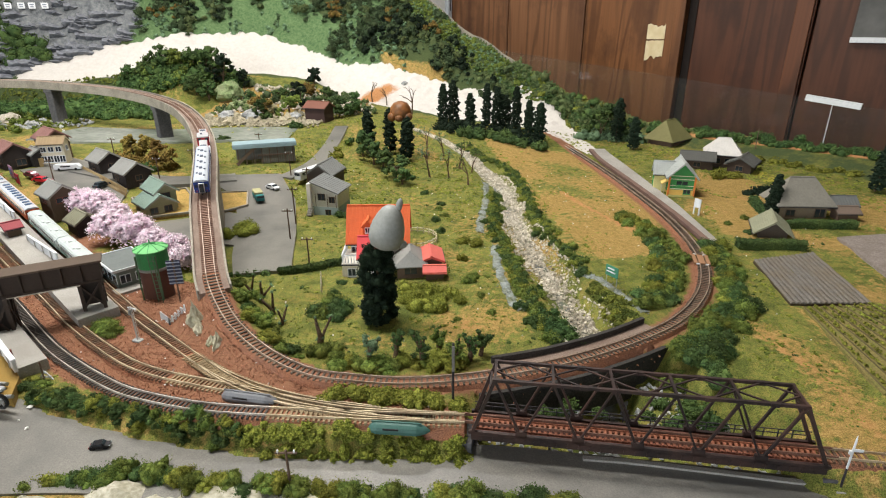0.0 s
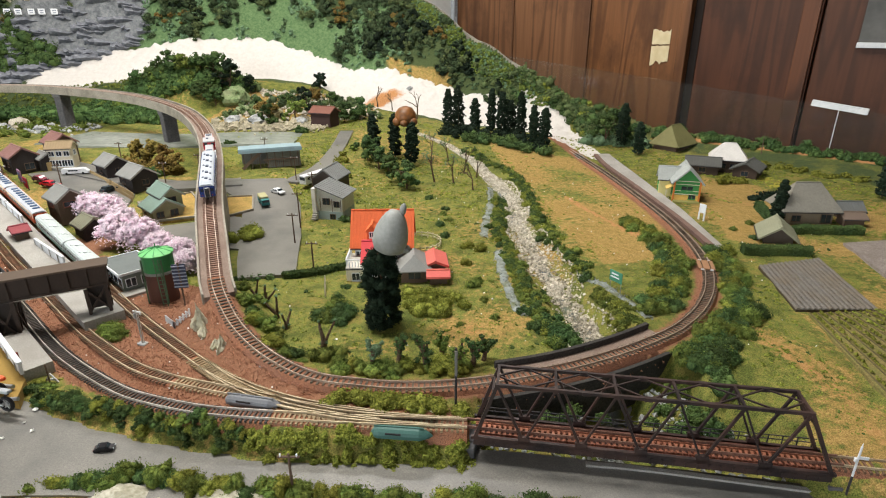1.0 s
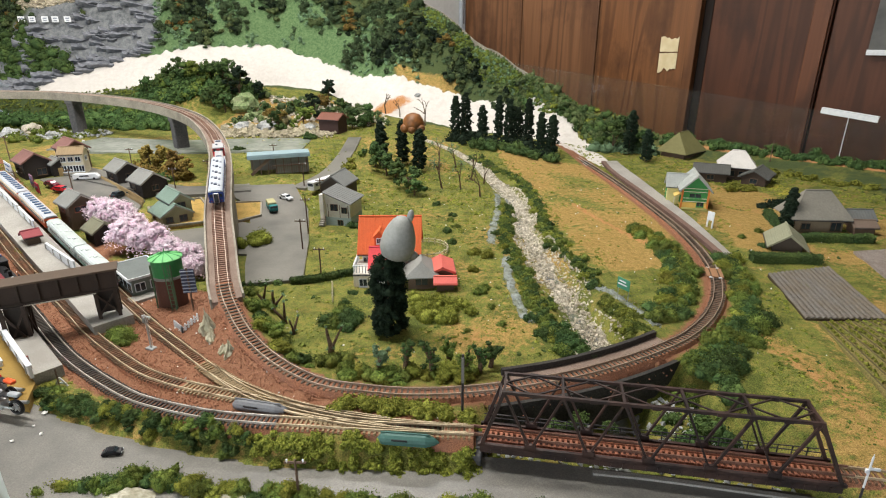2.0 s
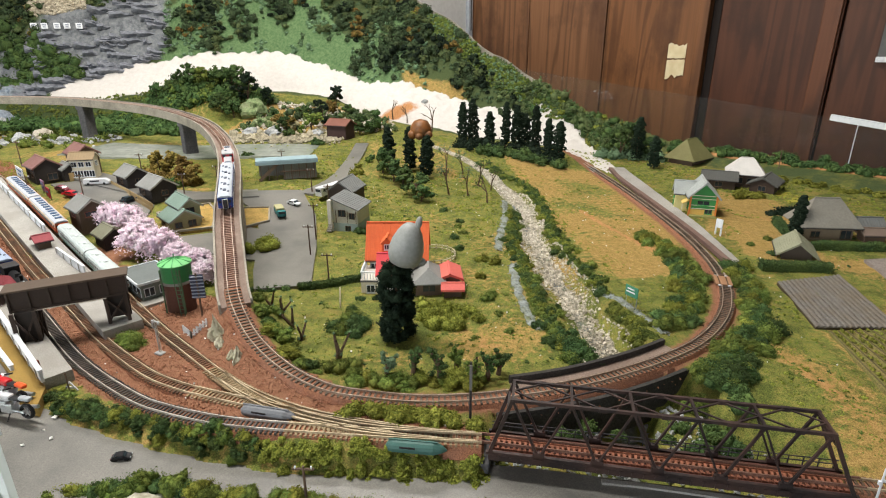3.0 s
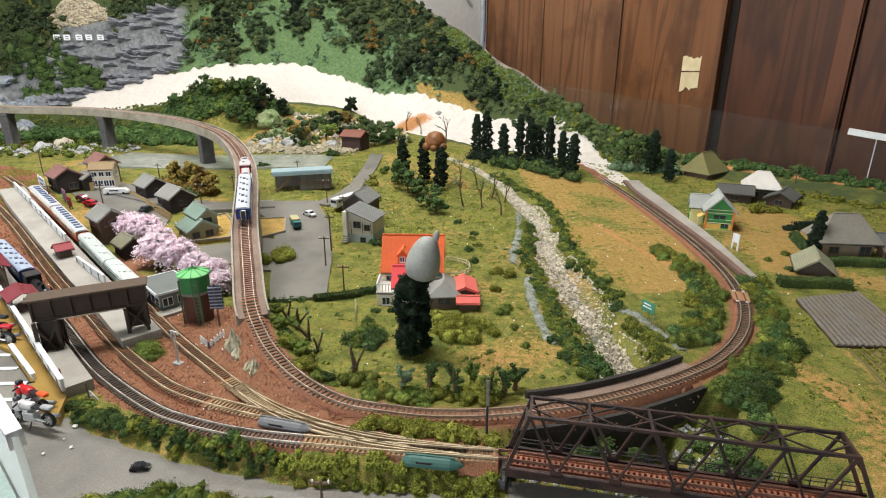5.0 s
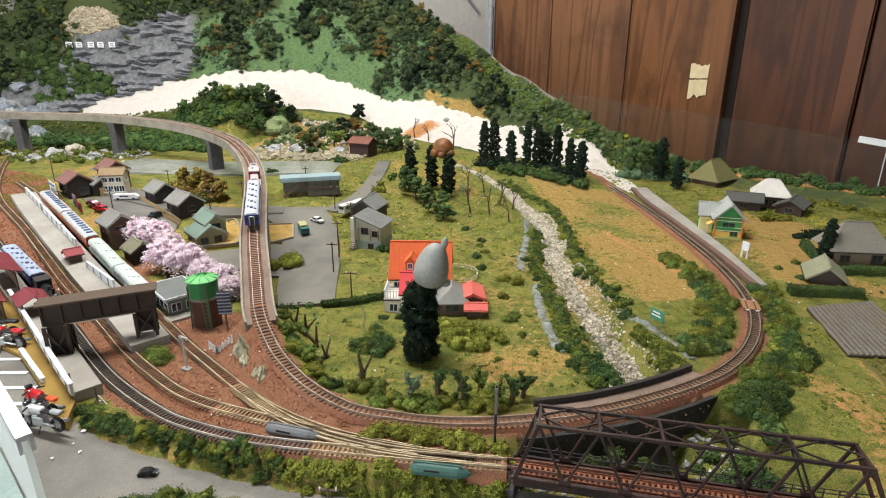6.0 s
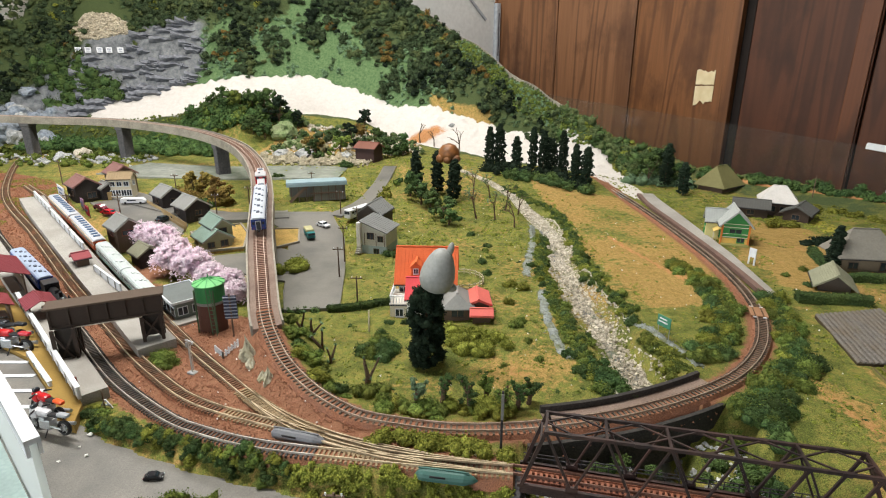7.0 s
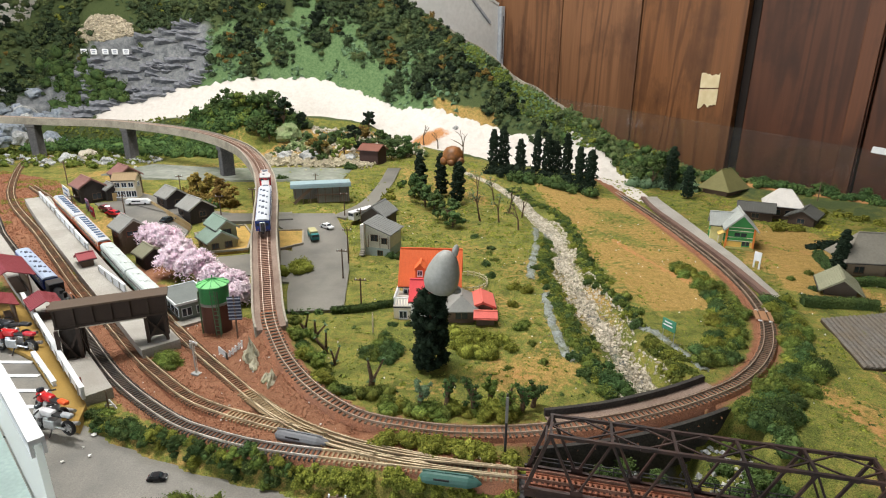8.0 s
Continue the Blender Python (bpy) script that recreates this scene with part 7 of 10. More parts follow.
def coach(m, body, roof, label, L=0.132, stripe=None, units=5, window=None, skirt=None, n=10, unit_mat=None, roof_h=0.0225, category="railway coach", group="", end_mat=None, band=None, across=False):
    t = thing("railway_coach", m, label, category, group)
    w = 0.0188
    part("body", section_body(L, [(-w / 2, 0.0062), (w / 2, 0.0062), (w / 2, 0.0212), (-w / 2, 0.0212)]), body, t)
    part("roof", section_body(L + 0.0004, [(-w / 2 + 0.0002, 0.0211), (w / 2 - 0.0002, 0.0211), (w / 2 - 0.0016, 0.0228), (w * 0.25, 0.0240), (-w * 0.25, 0.0240), (-w / 2 + 0.0016, 0.0228)]), roof, t)
    part("underframe", boxes((0, 0, 0.0050, L - 0.006, 0.011, 0.0026), (-0.012, 0, 0.0036, 0.030, 0.013, 0.003), (0.026, 0, 0.0036, 0.014, 0.013, 0.003)), M["black"], t)
    for s in (-1, 1):
        y = s * w / 2
        if stripe:
            part("stripe", boxes((0, y, 0.0096, L, 0.0004, 0.0008), (0, y, 0.0064, L, 0.0004, 0.0006)), stripe, t)
        if band:
            part("colour_band", boxes((0, y, 0.0176, L, 0.0003, 0.0074)), band, t)
        for i in range(n):
            x = (i - (n - 1) / 2) * (L - 0.026) / n
            fr = part("window", boxes((x, y, 0.0152, 0.0078, 0.0007, 0.0048)), M["steel"] if window is None else window, t)
            part("pane", boxes((x, y, 0.0152, 0.0066, 0.0010, 0.0037)), M["glass"], fr)
        for x in (-L / 2 + 0.0065, L / 2 - 0.0065):
            d = part("door", boxes((x, y, 0.0128, 0.0056, 0.0006, 0.0120)), body, t)
            part("pane", boxes((x, y, 0.0156, 0.0030, 0.0010, 0.0034)), M["glass"], d)
    for s in (-1, 1):
        e = s * L / 2
        g = part("gangway", boxes((e + s * 0.0008, 0, 0.0128, 0.0016, 0.0074, 0.0136), bevel=0.0004), end_mat or M["steel"], t)
        part("end_door", boxes((e + s * 0.0017, 0, 0.0128, 0.0006, 0.0052, 0.0118)), M["glass"], g)
        for y in (-0.0062, 0.0062):
            part("end_window", boxes((e + s * 0.0002, y, 0.0158, 0.0006, 0.0032, 0.0038)), M["glass"], t)
            part("tail_lamp", boxes((e + s * 0.0003, y, 0.0088, 0.0008, 0.0012, 0.0012)), paint("lamp_red", 150, 40, 36, rough=0.3), t)
        part("coupler", boxes((e + s * 0.0028, 0, 0.0052, 0.0050, 0.0020, 0.0014)), M["black"], t)
        bogie(t, s * L * 0.34, M["black"])
    um = unit_mat or roof
    for i in range(units):
        x = (i - (units - 1) / 2) * (L - 0.018) / units
        if across:
            part("roof_unit", boxes((x, 0.0006, 0.0246, 0.0042, 0.0092, 0.0020), bevel=0.0005), um, t)
            continue
        part("roof_unit", boxes((x, 0.0002, 0.0246, 0.0050, 0.0040, 0.0018), bevel=0.0005), um, t)
        for s in (-1, 1):
            part("vent", boxes((x + s * 0.0048, s * 0.0046, 0.0242, 0.0030, 0.0026, 0.0014), bevel=0.0003), um, t)
    return t


blue_paint, grey_metal = paint("coach_blue", 34, 62, 132, rough=0.4), paint("coach_roof_grey", 178, 184, 192, rough=0.55)
unit_grey = paint("unit_dark_grey", 92, 98, 112)
red_paint = paint("loco_red", 176, 44, 48, rough=0.4)


def diesel_loco(m):
    t = thing("diesel_locomotive", m, "red centre-cab diesel locomotive with grey tops", "locomotive")
    L, w = 0.116, 0.0176
    grey = paint("loco_grey", 176, 176, 178, rough=0.5)
    part("frame", boxes((0, 0, 0.0066, L, w, 0.0030), bevel=0.0005), paint("frame_grey", 120, 118, 118), t)
    part("white_line", boxes((0, 0, 0.0084, L - 0.002, w + 0.0004, 0.0007)), M["white"], t)
    for s in (-1, 1):
        part("hood", boxes((s * 0.0345, 0, 0.0128, 0.0440, 0.0128, 0.0092), bevel=0.0010), red_paint, t)
        part("hood_top", boxes((s * 0.0345, 0, 0.0176, 0.0436, 0.0116, 0.0012), bevel=0.0005), grey, t)
        part("fan", rod(bmesh.new(), (s * 0.046, 0, 0.0178), (s * 0.046, 0, 0.0189), 0.0044, 18), unit_grey, t)
        part("hood_band", boxes((s * 0.0345, 0, 0.0142, 0.0444, 0.0131, 0.0008)), M["white"], t)
        part("headlamp", rod(bmesh.new(), (s * 0.0565, 0, 0.0158), (s * 0.0575, 0, 0.0158), 0.0014, 12), M["paleglass"], t)
        part("bumper_beam", boxes((s * L / 2, 0, 0.0060, 0.0016, w, 0.0040), bevel=0.0003), M["steel"], t)
        part("snow_plough", boxes((s * (L / 2 - 0.001), 0, 0.0026, 0.0020, w - 0.002, 0.0030)), M["black"], t)
        part("end_rail", boxes((s * (L / 2 - 0.0004), 0.0062, 0.0120, 0.0006, 0.0006, 0.0070), (s * (L / 2 - 0.0004), -0.0062, 0.0120, 0.0006, 0.0006, 0.0070), (s * (L / 2 - 0.0004), 0, 0.0154, 0.0006, 0.0130, 0.0006)), M["white"], t)
        part("coupler", boxes((s * (L / 2 + 0.0026), 0, 0.0052, 0.0052, 0.0020, 0.0014)), M["black"], t)
        bogie(t, s * 0.036, M["black"], 0.015)
    cab = part("cab", boxes((0, 0, 0.0150, 0.0240, w, 0.0138), bevel=0.0006), red_paint, t)
    part("cab_roof", boxes((0, 0, 0.0226, 0.0262, w - 0.0006, 0.0020), bevel=0.0007), grey, t)
    for s in (-1, 1):
        for q in (-0.006, 0.006):
            part("cab_window", boxes((q, s * w / 2, 0.0182, 0.0066, 0.0006, 0.0044)), M["glass"], cab)
            part("cab_window", boxes((s * 0.0120, q * 0.85, 0.0188, 0.0006, 0.0046, 0.0040)), M["glass"], cab)
    part("exhaust", boxes((0.003, 0.002, 0.0242, 0.0030, 0.0030, 0.0014)), unit_grey, t)
    part("fuel_tank", boxes((0, 0, 0.0040, 0.024, 0.014, 0.0040), bevel=0.0006), M["black"], t)
    return t


s0 = at_point(main_pts, -0.312, 0.704)
coach(on_track(main_pts, s0 + 0.067, 0.132), blue_paint, grey_metal, "blue passenger coach with a pale grey roof", stripe=M["white"], unit_mat=unit_grey, group="passenger coaches")
diesel_loco(on_track(main_pts, s0 + 0.067 + 0.066 + 0.0625, 0.116))


def steam_loco(m):
    t = thing("steam_locomotive", m, "black steam tank locomotive with a bunker", "locomotive")
    part("frame", boxes((0.010, 0, 0.0060, 0.084, 0.013, 0.0030), bevel=0.0004), M["black"], t)
    bm = bmesh.new()
    rod(bm, (-0.004, 0, 0.0132), (0.048, 0, 0.0132), 0.0056, 20)
    part("boiler", bm, M["black"], t)
    part("smokebox_door", rod(bmesh.new(), (0.048, 0, 0.0132), (0.0500, 0, 0.0132), 0.0050, 20, 0.0036), M["iron"], t)
    part("chimney", rod(bmesh.new(), (0.040, 0, 0.017), (0.040, 0, 0.0255), 0.0018, 14, 0.0022), M["black"], t)
    part("dome", rod(bmesh.new(), (0.022, 0, 0.017), (0.022, 0, 0.0226), 0.0036, 14, 0.0026), M["black"], t)
    part("cab", boxes((-0.012, 0, 0.0156, 0.018, 0.0170, 0.0150), bevel=0.0005), M["black"], t)
    part("cab_roof", boxes((-0.012, 0, 0.0236, 0.021, 0.0180, 0.0014), bevel=0.0005), M["iron"], t)
    part("bunker", boxes((-0.026, 0, 0.0120, 0.012, 0.0160, 0.0110), bevel=0.0006), M["black"], t)
    bm = bmesh.new()
    rr = random.Random(3)
    for i in range(24):
        box(bm, -0.026 + rr.uniform(-0.004, 0.004), rr.uniform(-0.006, 0.006), 0.0180, 0.003, 0.003, 0.002, rr.uniform(0, 90))
    part("coal", bm, M["black"], t)
    for s in (-1, 1):
        part("running_board", boxes((0.020, s * 0.0078, 0.0096, 0.058, 0.0022, 0.0008)), M["iron"], t)
        part("smoke_deflector", boxes((0.042, s * 0.0082, 0.0140, 0.014, 0.0006, 0.0080)), M["black"], t)
        part("cylinder", rod(bmesh.new(), (0.036, s * 0.0078, 0.0062), (0.046, s * 0.0078, 0.0062), 0.0028, 12), M["black"], t)
        for x in (0.002, 0.014, 0.026):
            part("driving_wheel", rod(bmesh.new(), (x, s * 0.0044, 0.0050), (x, s * 0.0058, 0.0050), 0.0050, 16), M["iron"], t)
        for x in (-0.024,):
            part("trailing_wheel", rod(bmesh.new(), (x, s * 0.0044, 0.0030), (x, s * 0.0058, 0.0030), 0.0030, 12), M["iron"], t)
        part("side_rod", boxes((0.014, s * 0.0062, 0.0044, 0.026, 0.0008, 0.0012)), M["steel"], t)
    part("headlamp", rod(bmesh.new(), (0.049, 0, 0.0196), (0.0505, 0, 0.0196), 0.0013, 10), M["paleglass"], t)
    part("buffer_beam", boxes((0.0535, 0, 0.0060, 0.0016, 0.0160, 0.0036)), paint("beam_red", 128, 40, 36), t)
    return t


so = at_point(outer_pts, -0.534, 0.603)
steam_loco(on_track(outer_pts, so - 0.052, 0.10))
coach(on_track(outer_pts, so - 0.052 - 0.036 - 0.068, 0.132), blue_paint, paint("pale_blue_roof_car", 158, 172, 194), "blue coach with a pale blue roof behind the steam engine", unit_mat=unit_grey, group="passenger coaches")
st = at_point(third_pts, -0.619, 0.796)
orange_paint = paint("railcar_orange", 206, 104, 62, rough=0.45)
for k in (0, 1):
    coach(on_track(third_pts, st - 0.067 - k * 0.136, 0.132), orange_paint, paint("railcar_roof", 170, 174, 180), "orange and cream railcar with blue roof units", band=paint("railcar_cream", 226, 204, 176), units=10, across=True,
          unit_mat=paint("unit_blue_grey", 84, 104, 132), group="railcars", n=12, category="railcar", end_mat=orange_paint)
for k in (0, 1):
    coach(on_track(third_pts, st + 0.012 + 0.063 + k * 0.128, 0.126), paint("railcar_white", 192, 200, 196, rough=0.45), paint("railcar_white_roof", 178, 186, 184), "pale green and white railcar at the platform", stripe=paint("railcar_green", 92, 140, 122),
          units=3, L=0.124, unit_mat=paint("unit_pale", 200, 206, 204), group="railcars", category="railcar", end_mat=M["white"])


# ---------------------------------------------------------------- road vehicles
def small_car(x, y, rz, paint_mat, label, L=0.030, kind="sedan", z=0.0040):
    t = thing("car", pose(x, y, float(slope_base(x, y)) + z, 0, 0, rz) @ Matrix.Diagonal((1, min(1, L / 0.026), min(1, L / 0.026), 1)), label, "car", "parked cars")
    w = 0.0116
    bm = bmesh.new()
    prof = [(-L / 2, 0.0018), (L / 2, 0.0018), (L / 2, 0.0045), (L * 0.27, 0.0056), (L * 0.13, 0.0090), (-L * 0.24, 0.0094), (-L * 0.38, 0.0060), (-L / 2, 0.0054)]
    if kind == "van":
        prof = [(-L / 2, 0.0018), (L / 2, 0.0018), (L / 2, 0.0060), (L * 0.38, 0.0110), (-L * 0.46, 0.0114), (-L / 2, 0.0100)]
    a = [bm.verts.new((px, -w / 2, pz)) for px, pz in prof]
    b = [bm.verts.new((px, w / 2, pz)) for px, pz in prof]
    bm.faces.new(a), bm.faces.new(b[::-1])
    for i in range(len(prof)):
        bm.faces.new((a[i], b[i], b[(i + 1) % len(prof)], a[(i + 1) % len(prof)]))
    bmesh.ops.recalc_face_normals(bm, faces=bm.faces)
    bmesh.ops.bevel(bm, geom=list(bm.edges), offset=0.0005, segments=2, affect="EDGES")
    part("body", bm, paint_mat, t)
    for s in (-1, 1):
        part("side_window", boxes((-L * 0.05, s * w / 2, 0.0074, L * 0.36, 0.0005, 0.0024)), M["glass"], t)
        for px in (-L * 0.31, L * 0.31):
            part("wheel", rod(bmesh.new(), (px, s * 0.0046, 0.0022), (px, s * 0.0060, 0.0022), 0.0022, 12), M["black"], t)
        part("headlight", boxes((L / 2, s * 0.0042, 0.0040, 0.0006, 0.0018, 0.0012)), M["paleglass"], t)
        part("tail_light", boxes((-L / 2, s * 0.0042, 0.0042, 0.0006, 0.0018, 0.0012)), paint("lamp_red", 150, 40, 36, rough=0.3), t)
    part("windscreen", bar(bmesh.new(), (L * 0.255, 0, 0.0062), (L * 0.15, 0, 0.0088), w - 0.0022, 0.0008), M["glass"], t)
    part("rear_window", bar(bmesh.new(), (-L * 0.36, 0, 0.0068), (-L * 0.265, 0, 0.0091), w - 0.0022, 0.0008), M["glass"], t)
    return t


small_car(-0.314, 0.993, -34, paint("car_white", 226, 228, 230, rough=0.3), "small white parked sedan")
small_car(-0.709, 0.953, -16, paint("car_red", 206, 40, 46, rough=0.35), "bright red parked car", L=0.040)
small_car(-0.742, 0.975, -20, paint("car_maroon", 128, 60, 72, rough=0.4), "dull maroon parked car")
small_car(-0.603, 0.949, 75, paint("car_dark", 44, 56, 62, rough=0.35), "dark grey-green parked car")
small_car(-0.267, 0.3520, 14, paint("car_black", 30, 30, 34, rough=0.3), "small black toy car with a white plate", L=0.015, z=-0.0163)


def truck(x, y, rz):
    t = thing("truck", pose(x, y, float(slope_base(x, y)) + 0.0040, 0, 0, rz), "teal lorry with a tan canvas top", "truck")
    teal = paint("truck_teal", 44, 120, 122, rough=0.5)
    part("chassis", boxes((0, 0, 0.0032, 0.040, 0.009, 0.0020)), M["black"], t)
    part("cab", boxes((0.0155, 0, 0.0085, 0.010, 0.0136, 0.0100), bevel=0.0010), teal, t)
    part("windscreen", boxes((0.0208, 0, 0.0108, 0.0006, 0.0110, 0.0038)), M["glass"], t)
    part("load_bed", boxes((-0.0060, 0, 0.0075, 0.029, 0.0146, 0.0066), bevel=0.0004), teal, t)
    part("canvas_top", boxes((-0.0060, 0, 0.0135, 0.0292, 0.0144, 0.0060), bevel=0.0016), paint("canvas_tan", 172, 168, 128), t)
    for sx in (-0.013, 0.013):
        for s in (-1, 1):
            part("wheel", rod(bmesh.new(), (sx, s * 0.0050, 0.0028), (sx, s * 0.0070, 0.0028), 0.0028, 12), M["black"], t)
    return t


truck(-0.322, 0.936, -62)


def bus(x, y, rz):
    t = thing("bus", pose(x, y, float(slope_base(x, y)) + 0.0036, 0, 0, rz), "white bus parked behind the lane houses", "bus")
    wm = paint("car_white", 226, 228, 230, rough=0.3)
    part("body", boxes((0, 0, 0.0118, 0.066, 0.0166, 0.0176), bevel=0.0014), wm, t)
    for s in (-1, 1):
        for i in range(7):
            part("window", boxes((-0.024 + i * 0.008, s * 0.0083, 0.0148, 0.0066, 0.0005, 0.0050)), M["glass"], t)
        for sx in (-0.020, 0.020):
            part("wheel", rod(bmesh.new(), (sx, s * 0.0064, 0.0032), (sx, s * 0.0082, 0.0032), 0.0032, 12), M["black"], t)
        part("end_window", boxes((s * 0.0331, 0, 0.0148, 0.0005, 0.0130, 0.0056)), M["glass"], t)
    return t


bus(-0.262, 1.062, 62)
small_car(-0.704, 1.020, 12, paint("car_white", 226, 228, 230, rough=0.3), "long white van beside the cream house", L=0.046, kind="van")


def motorcycle(x, y, rz, tank_mat, label, size=1.0, tail_mat=None, z=None):
    """A toy motorcycle: wheels with tyre and rim, frame, tank, fairing, seat, tail, exhaust."""
    t = thing("motorcycle", pose(x, y, gz(x, y) + 0.004 if z is None else z, 4, 0, rz) @ Matrix.Diagonal((size, size, size, 1)), label, "motorcycle", "parked motorcycles")
    for px, r in ((0.0165, 0.0068), (-0.0160, 0.0070)):
        ty = bmesh.new()
        ring = []
        for i in range(20):
            a = i * math.pi / 10
            ring.append([ty.verts.new((px + (r - 0.0014 + 0.0014 * math.cos(b)) * math.cos(a), 0.0017 * math.sin(b), r + (r - 0.0014 + 0.0014 * math.cos(b)) * math.sin(a))) for b in np.linspace(0, 2 * math.pi, 8, endpoint=False)])
        for i in range(20):
            for j in range(8):
                ty.faces.new((ring[i][j], ring[(i + 1) % 20][j], ring[(i + 1) % 20][(j + 1) % 8], ring[i][(j + 1) % 8]))
        w = part("wheel", ty, M["black"], t)
        rim = bmesh.new()
        rod(rim, (px, -0.0008, r), (px, 0.0008, r), r * 0.30, 12)
        for i in range(6):
            a = i * math.pi / 3
            bar(rim, (px, 0, r), (px + (r - 0.002) * math.cos(a), 0, r + (r - 0.002) * math.sin(a)), 0.0010, 0.0012, (0, 1, 0))
        part("rim", rim, M["steel"], w)
    part("engine", boxes((0.001, 0, 0.0090, 0.012, 0.0080, 0.0085), (0.004, 0, 0.0130, 0.006, 0.0070, 0.004), bevel=0.0010), M["steel"], t)
    for s in (-1, 1):
        part("fork", rod(bmesh.new(), (0.0165, s * 0.0024, 0.0068), (0.0100, s * 0.0024, 0.0205), 0.0007, 8), M["steel"], t)
        part("swing_arm", rod(bmesh.new(), (-0.0160, s * 0.0026, 0.0070), (-0.002, s * 0.0026, 0.0080), 0.0009, 8), M["steel"], t)
        part("grip", rod(bmesh.new(), (0.0095, s * 0.0035, 0.0210), (0.0080, s * 0.0090, 0.0200), 0.0008, 8), M["black"], t)
    bm = boxes((0.0035, 0, 0.0180, 0.0130, 0.0068, 0.0060), bevel=0.0024)
    part("tank", bm, tank_mat, t)
    part("fairing", boxes((0.0130, 0, 0.0165, 0.0080, 0.0072, 0.0090), bevel=0.0022), tank_mat, t)
    part("windscreen", boxes((0.0142, 0, 0.0224, 0.0040, 0.0056, 0.0036), bevel=0.0012), M["glass"], t)
    part("headlight", rod(bmesh.new(), (0.0168, 0, 0.0170), (0.0178, 0, 0.0170), 0.0018, 12), M["paleglass"], t)
    part("seat", boxes((-0.0070, 0, 0.0176, 0.0120, 0.0054, 0.0026), bevel=0.0010), M["black"], t)
    part("tail", boxes((-0.0165, 0, 0.0190, 0.0110, 0.0050, 0.0036), bevel=0.0014), tail_mat or tank_mat, t)
    part("exhaust", rod(bmesh.new(), (-0.004, -0.0050, 0.0064), (-0.0215, -0.0056, 0.0090), 0.0016, 10), M["steel"], t)
    part("kickstand", rod(bmesh.new(), (-0.002, 0.003, 0.006), (-0.004, 0.0085, 0.0002), 0.0005, 6), M["black"], t)
    return t


bike_red, bike_orange = paint("bike_red", 190, 34, 40, rough=0.25), paint("bike_orange", 226, 86, 42, rough=0.3)
motorcycle(-0.3740, 0.3780, 170, paint("bike_silver", 196, 196, 200, rough=0.3), "silver toy motorcycle with grey tail", 1.02, paint("bike_grey", 168, 172, 176, rough=0.35), z=0.0025)
motorcycle(-0.3915, 0.3985, 160, bike_red, "red toy motorcycle with an orange tail", 1.05, bike_orange, z=0.0025)
motorcycle(-0.524, 0.508, 174, bike_red, "red toy sports motorcycle with black seat", 1.25, z=0.0025)
motorcycle(-0.548, 0.530, 174, paint("bike_dark", 36, 38, 42, rough=0.3), "black toy motorcycle behind the red one", 1.25, z=0.0025)


# parking lines, verge and road marks beside the motorcycles
def strip(name, a, b, w, z, mat, label, cat="road marking", h=0.0006):
    bm = bar(bmesh.new(), (a[0], a[1], z), (b[0], b[1], z), w, h)
    return tagged(part(name, bm, mat), label, cat, kind="structure")


for a, b in (((-0.552, 0.481), (-0.487, 0.487)), ((-0.517, 0.456), (-0.459, 0.462)), ((-0.481, 0.432), (-0.429, 0.437)), ((-0.446, 0.408), (-0.414, 0.411))):
    strip("parking_line", a, b, 0.005, 0.0034, M["white"], "white painted parking bay line")
sheet("verge", [(-0.66, 0.660), (-0.604, 0.618), (-0.371, 0.414), (-0.358, 0.386), (-0.384, 0.390), (-0.424, 0.437), (-0.490, 0.490), (-0.565, 0.525), (-0.70, 0.59)], 0, paint("ochre_turf", 156, 128, 66, rough=0.95, bump=0.6), "ochre turf strip between the white walls", "verge", z=0.0072, thick=0.02)
sheet("parking", [(-0.565, 0.524), (-0.490, 0.489), (-0.424, 0.436), (-0.384, 0.388), (-0.44, 0.35), (-0.72, 0.35), (-0.76, 0.50)], 0, M["asphalt"], "grey parking bay ground beside the wall", "parking", z=0.0028, thick=0.01)

sheet("outer_board", [(-0.5650, 0.4860), (-0.4480, 0.3942), (-0.2720, 0.2560), (-0.3050, 0.2060), (-0.4600, 0.2060), (-0.7000, 0.3600)], 0, material("pale_blue_board", lin(134, 152, 149), lin(148, 166, 162), 300, 0.5, 0.05, lin(124, 142, 138), 20, 0.5), "pale blue painted board outside the front screen", "board", z=0.0066, thick=0.012)

# ---------------------------------------------------------------- fields
def ploughed_field():
    t = thing("ploughed_field", pose(0, 0, 0.0015), "field of grey-brown plastic-covered ridges", "field")
    a, b, c, e = (0.420, 0.690), (0.516, 0.716), (0.492, 0.566), (0.399, 0.566)
    dark = material("plastic_mulch", lin(84, 81, 77), lin(122, 117, 110), 500, 0.55, 0.3, lin(104, 92, 74), 30, 0.6)
    bm = bmesh.new()
    prism(bm, [e, c, b, a], -0.006, 0.0006)
    part("soil", bm, paint("soil_brown", 74, 64, 48), t)
    n = 15
    for i in range(n):
        f = (i + 0.5) / n
        p, q = (lerp(a[0], b[0], f), lerp(a[1], b[1], f)), (lerp(e[0], c[0], f), lerp(e[1], c[1], f))
        line = np.array([(lerp(p[0], q[0], u), lerp(p[1], q[1], u), 0.0002 + 0.0004 * rumple(p[0] * 3 + i, u * 0.3, 60)) for u in np.linspace(0, 1, 22)])
        part("ridge", sweep(bmesh.new(), line, [(-0.0026, 0), (0.0026, 0), (0.0021, 0.0015), (0.0009, 0.0024), (-0.0009, 0.0024), (-0.0021, 0.0015)]), dark, t)
    return t


ploughed_field()


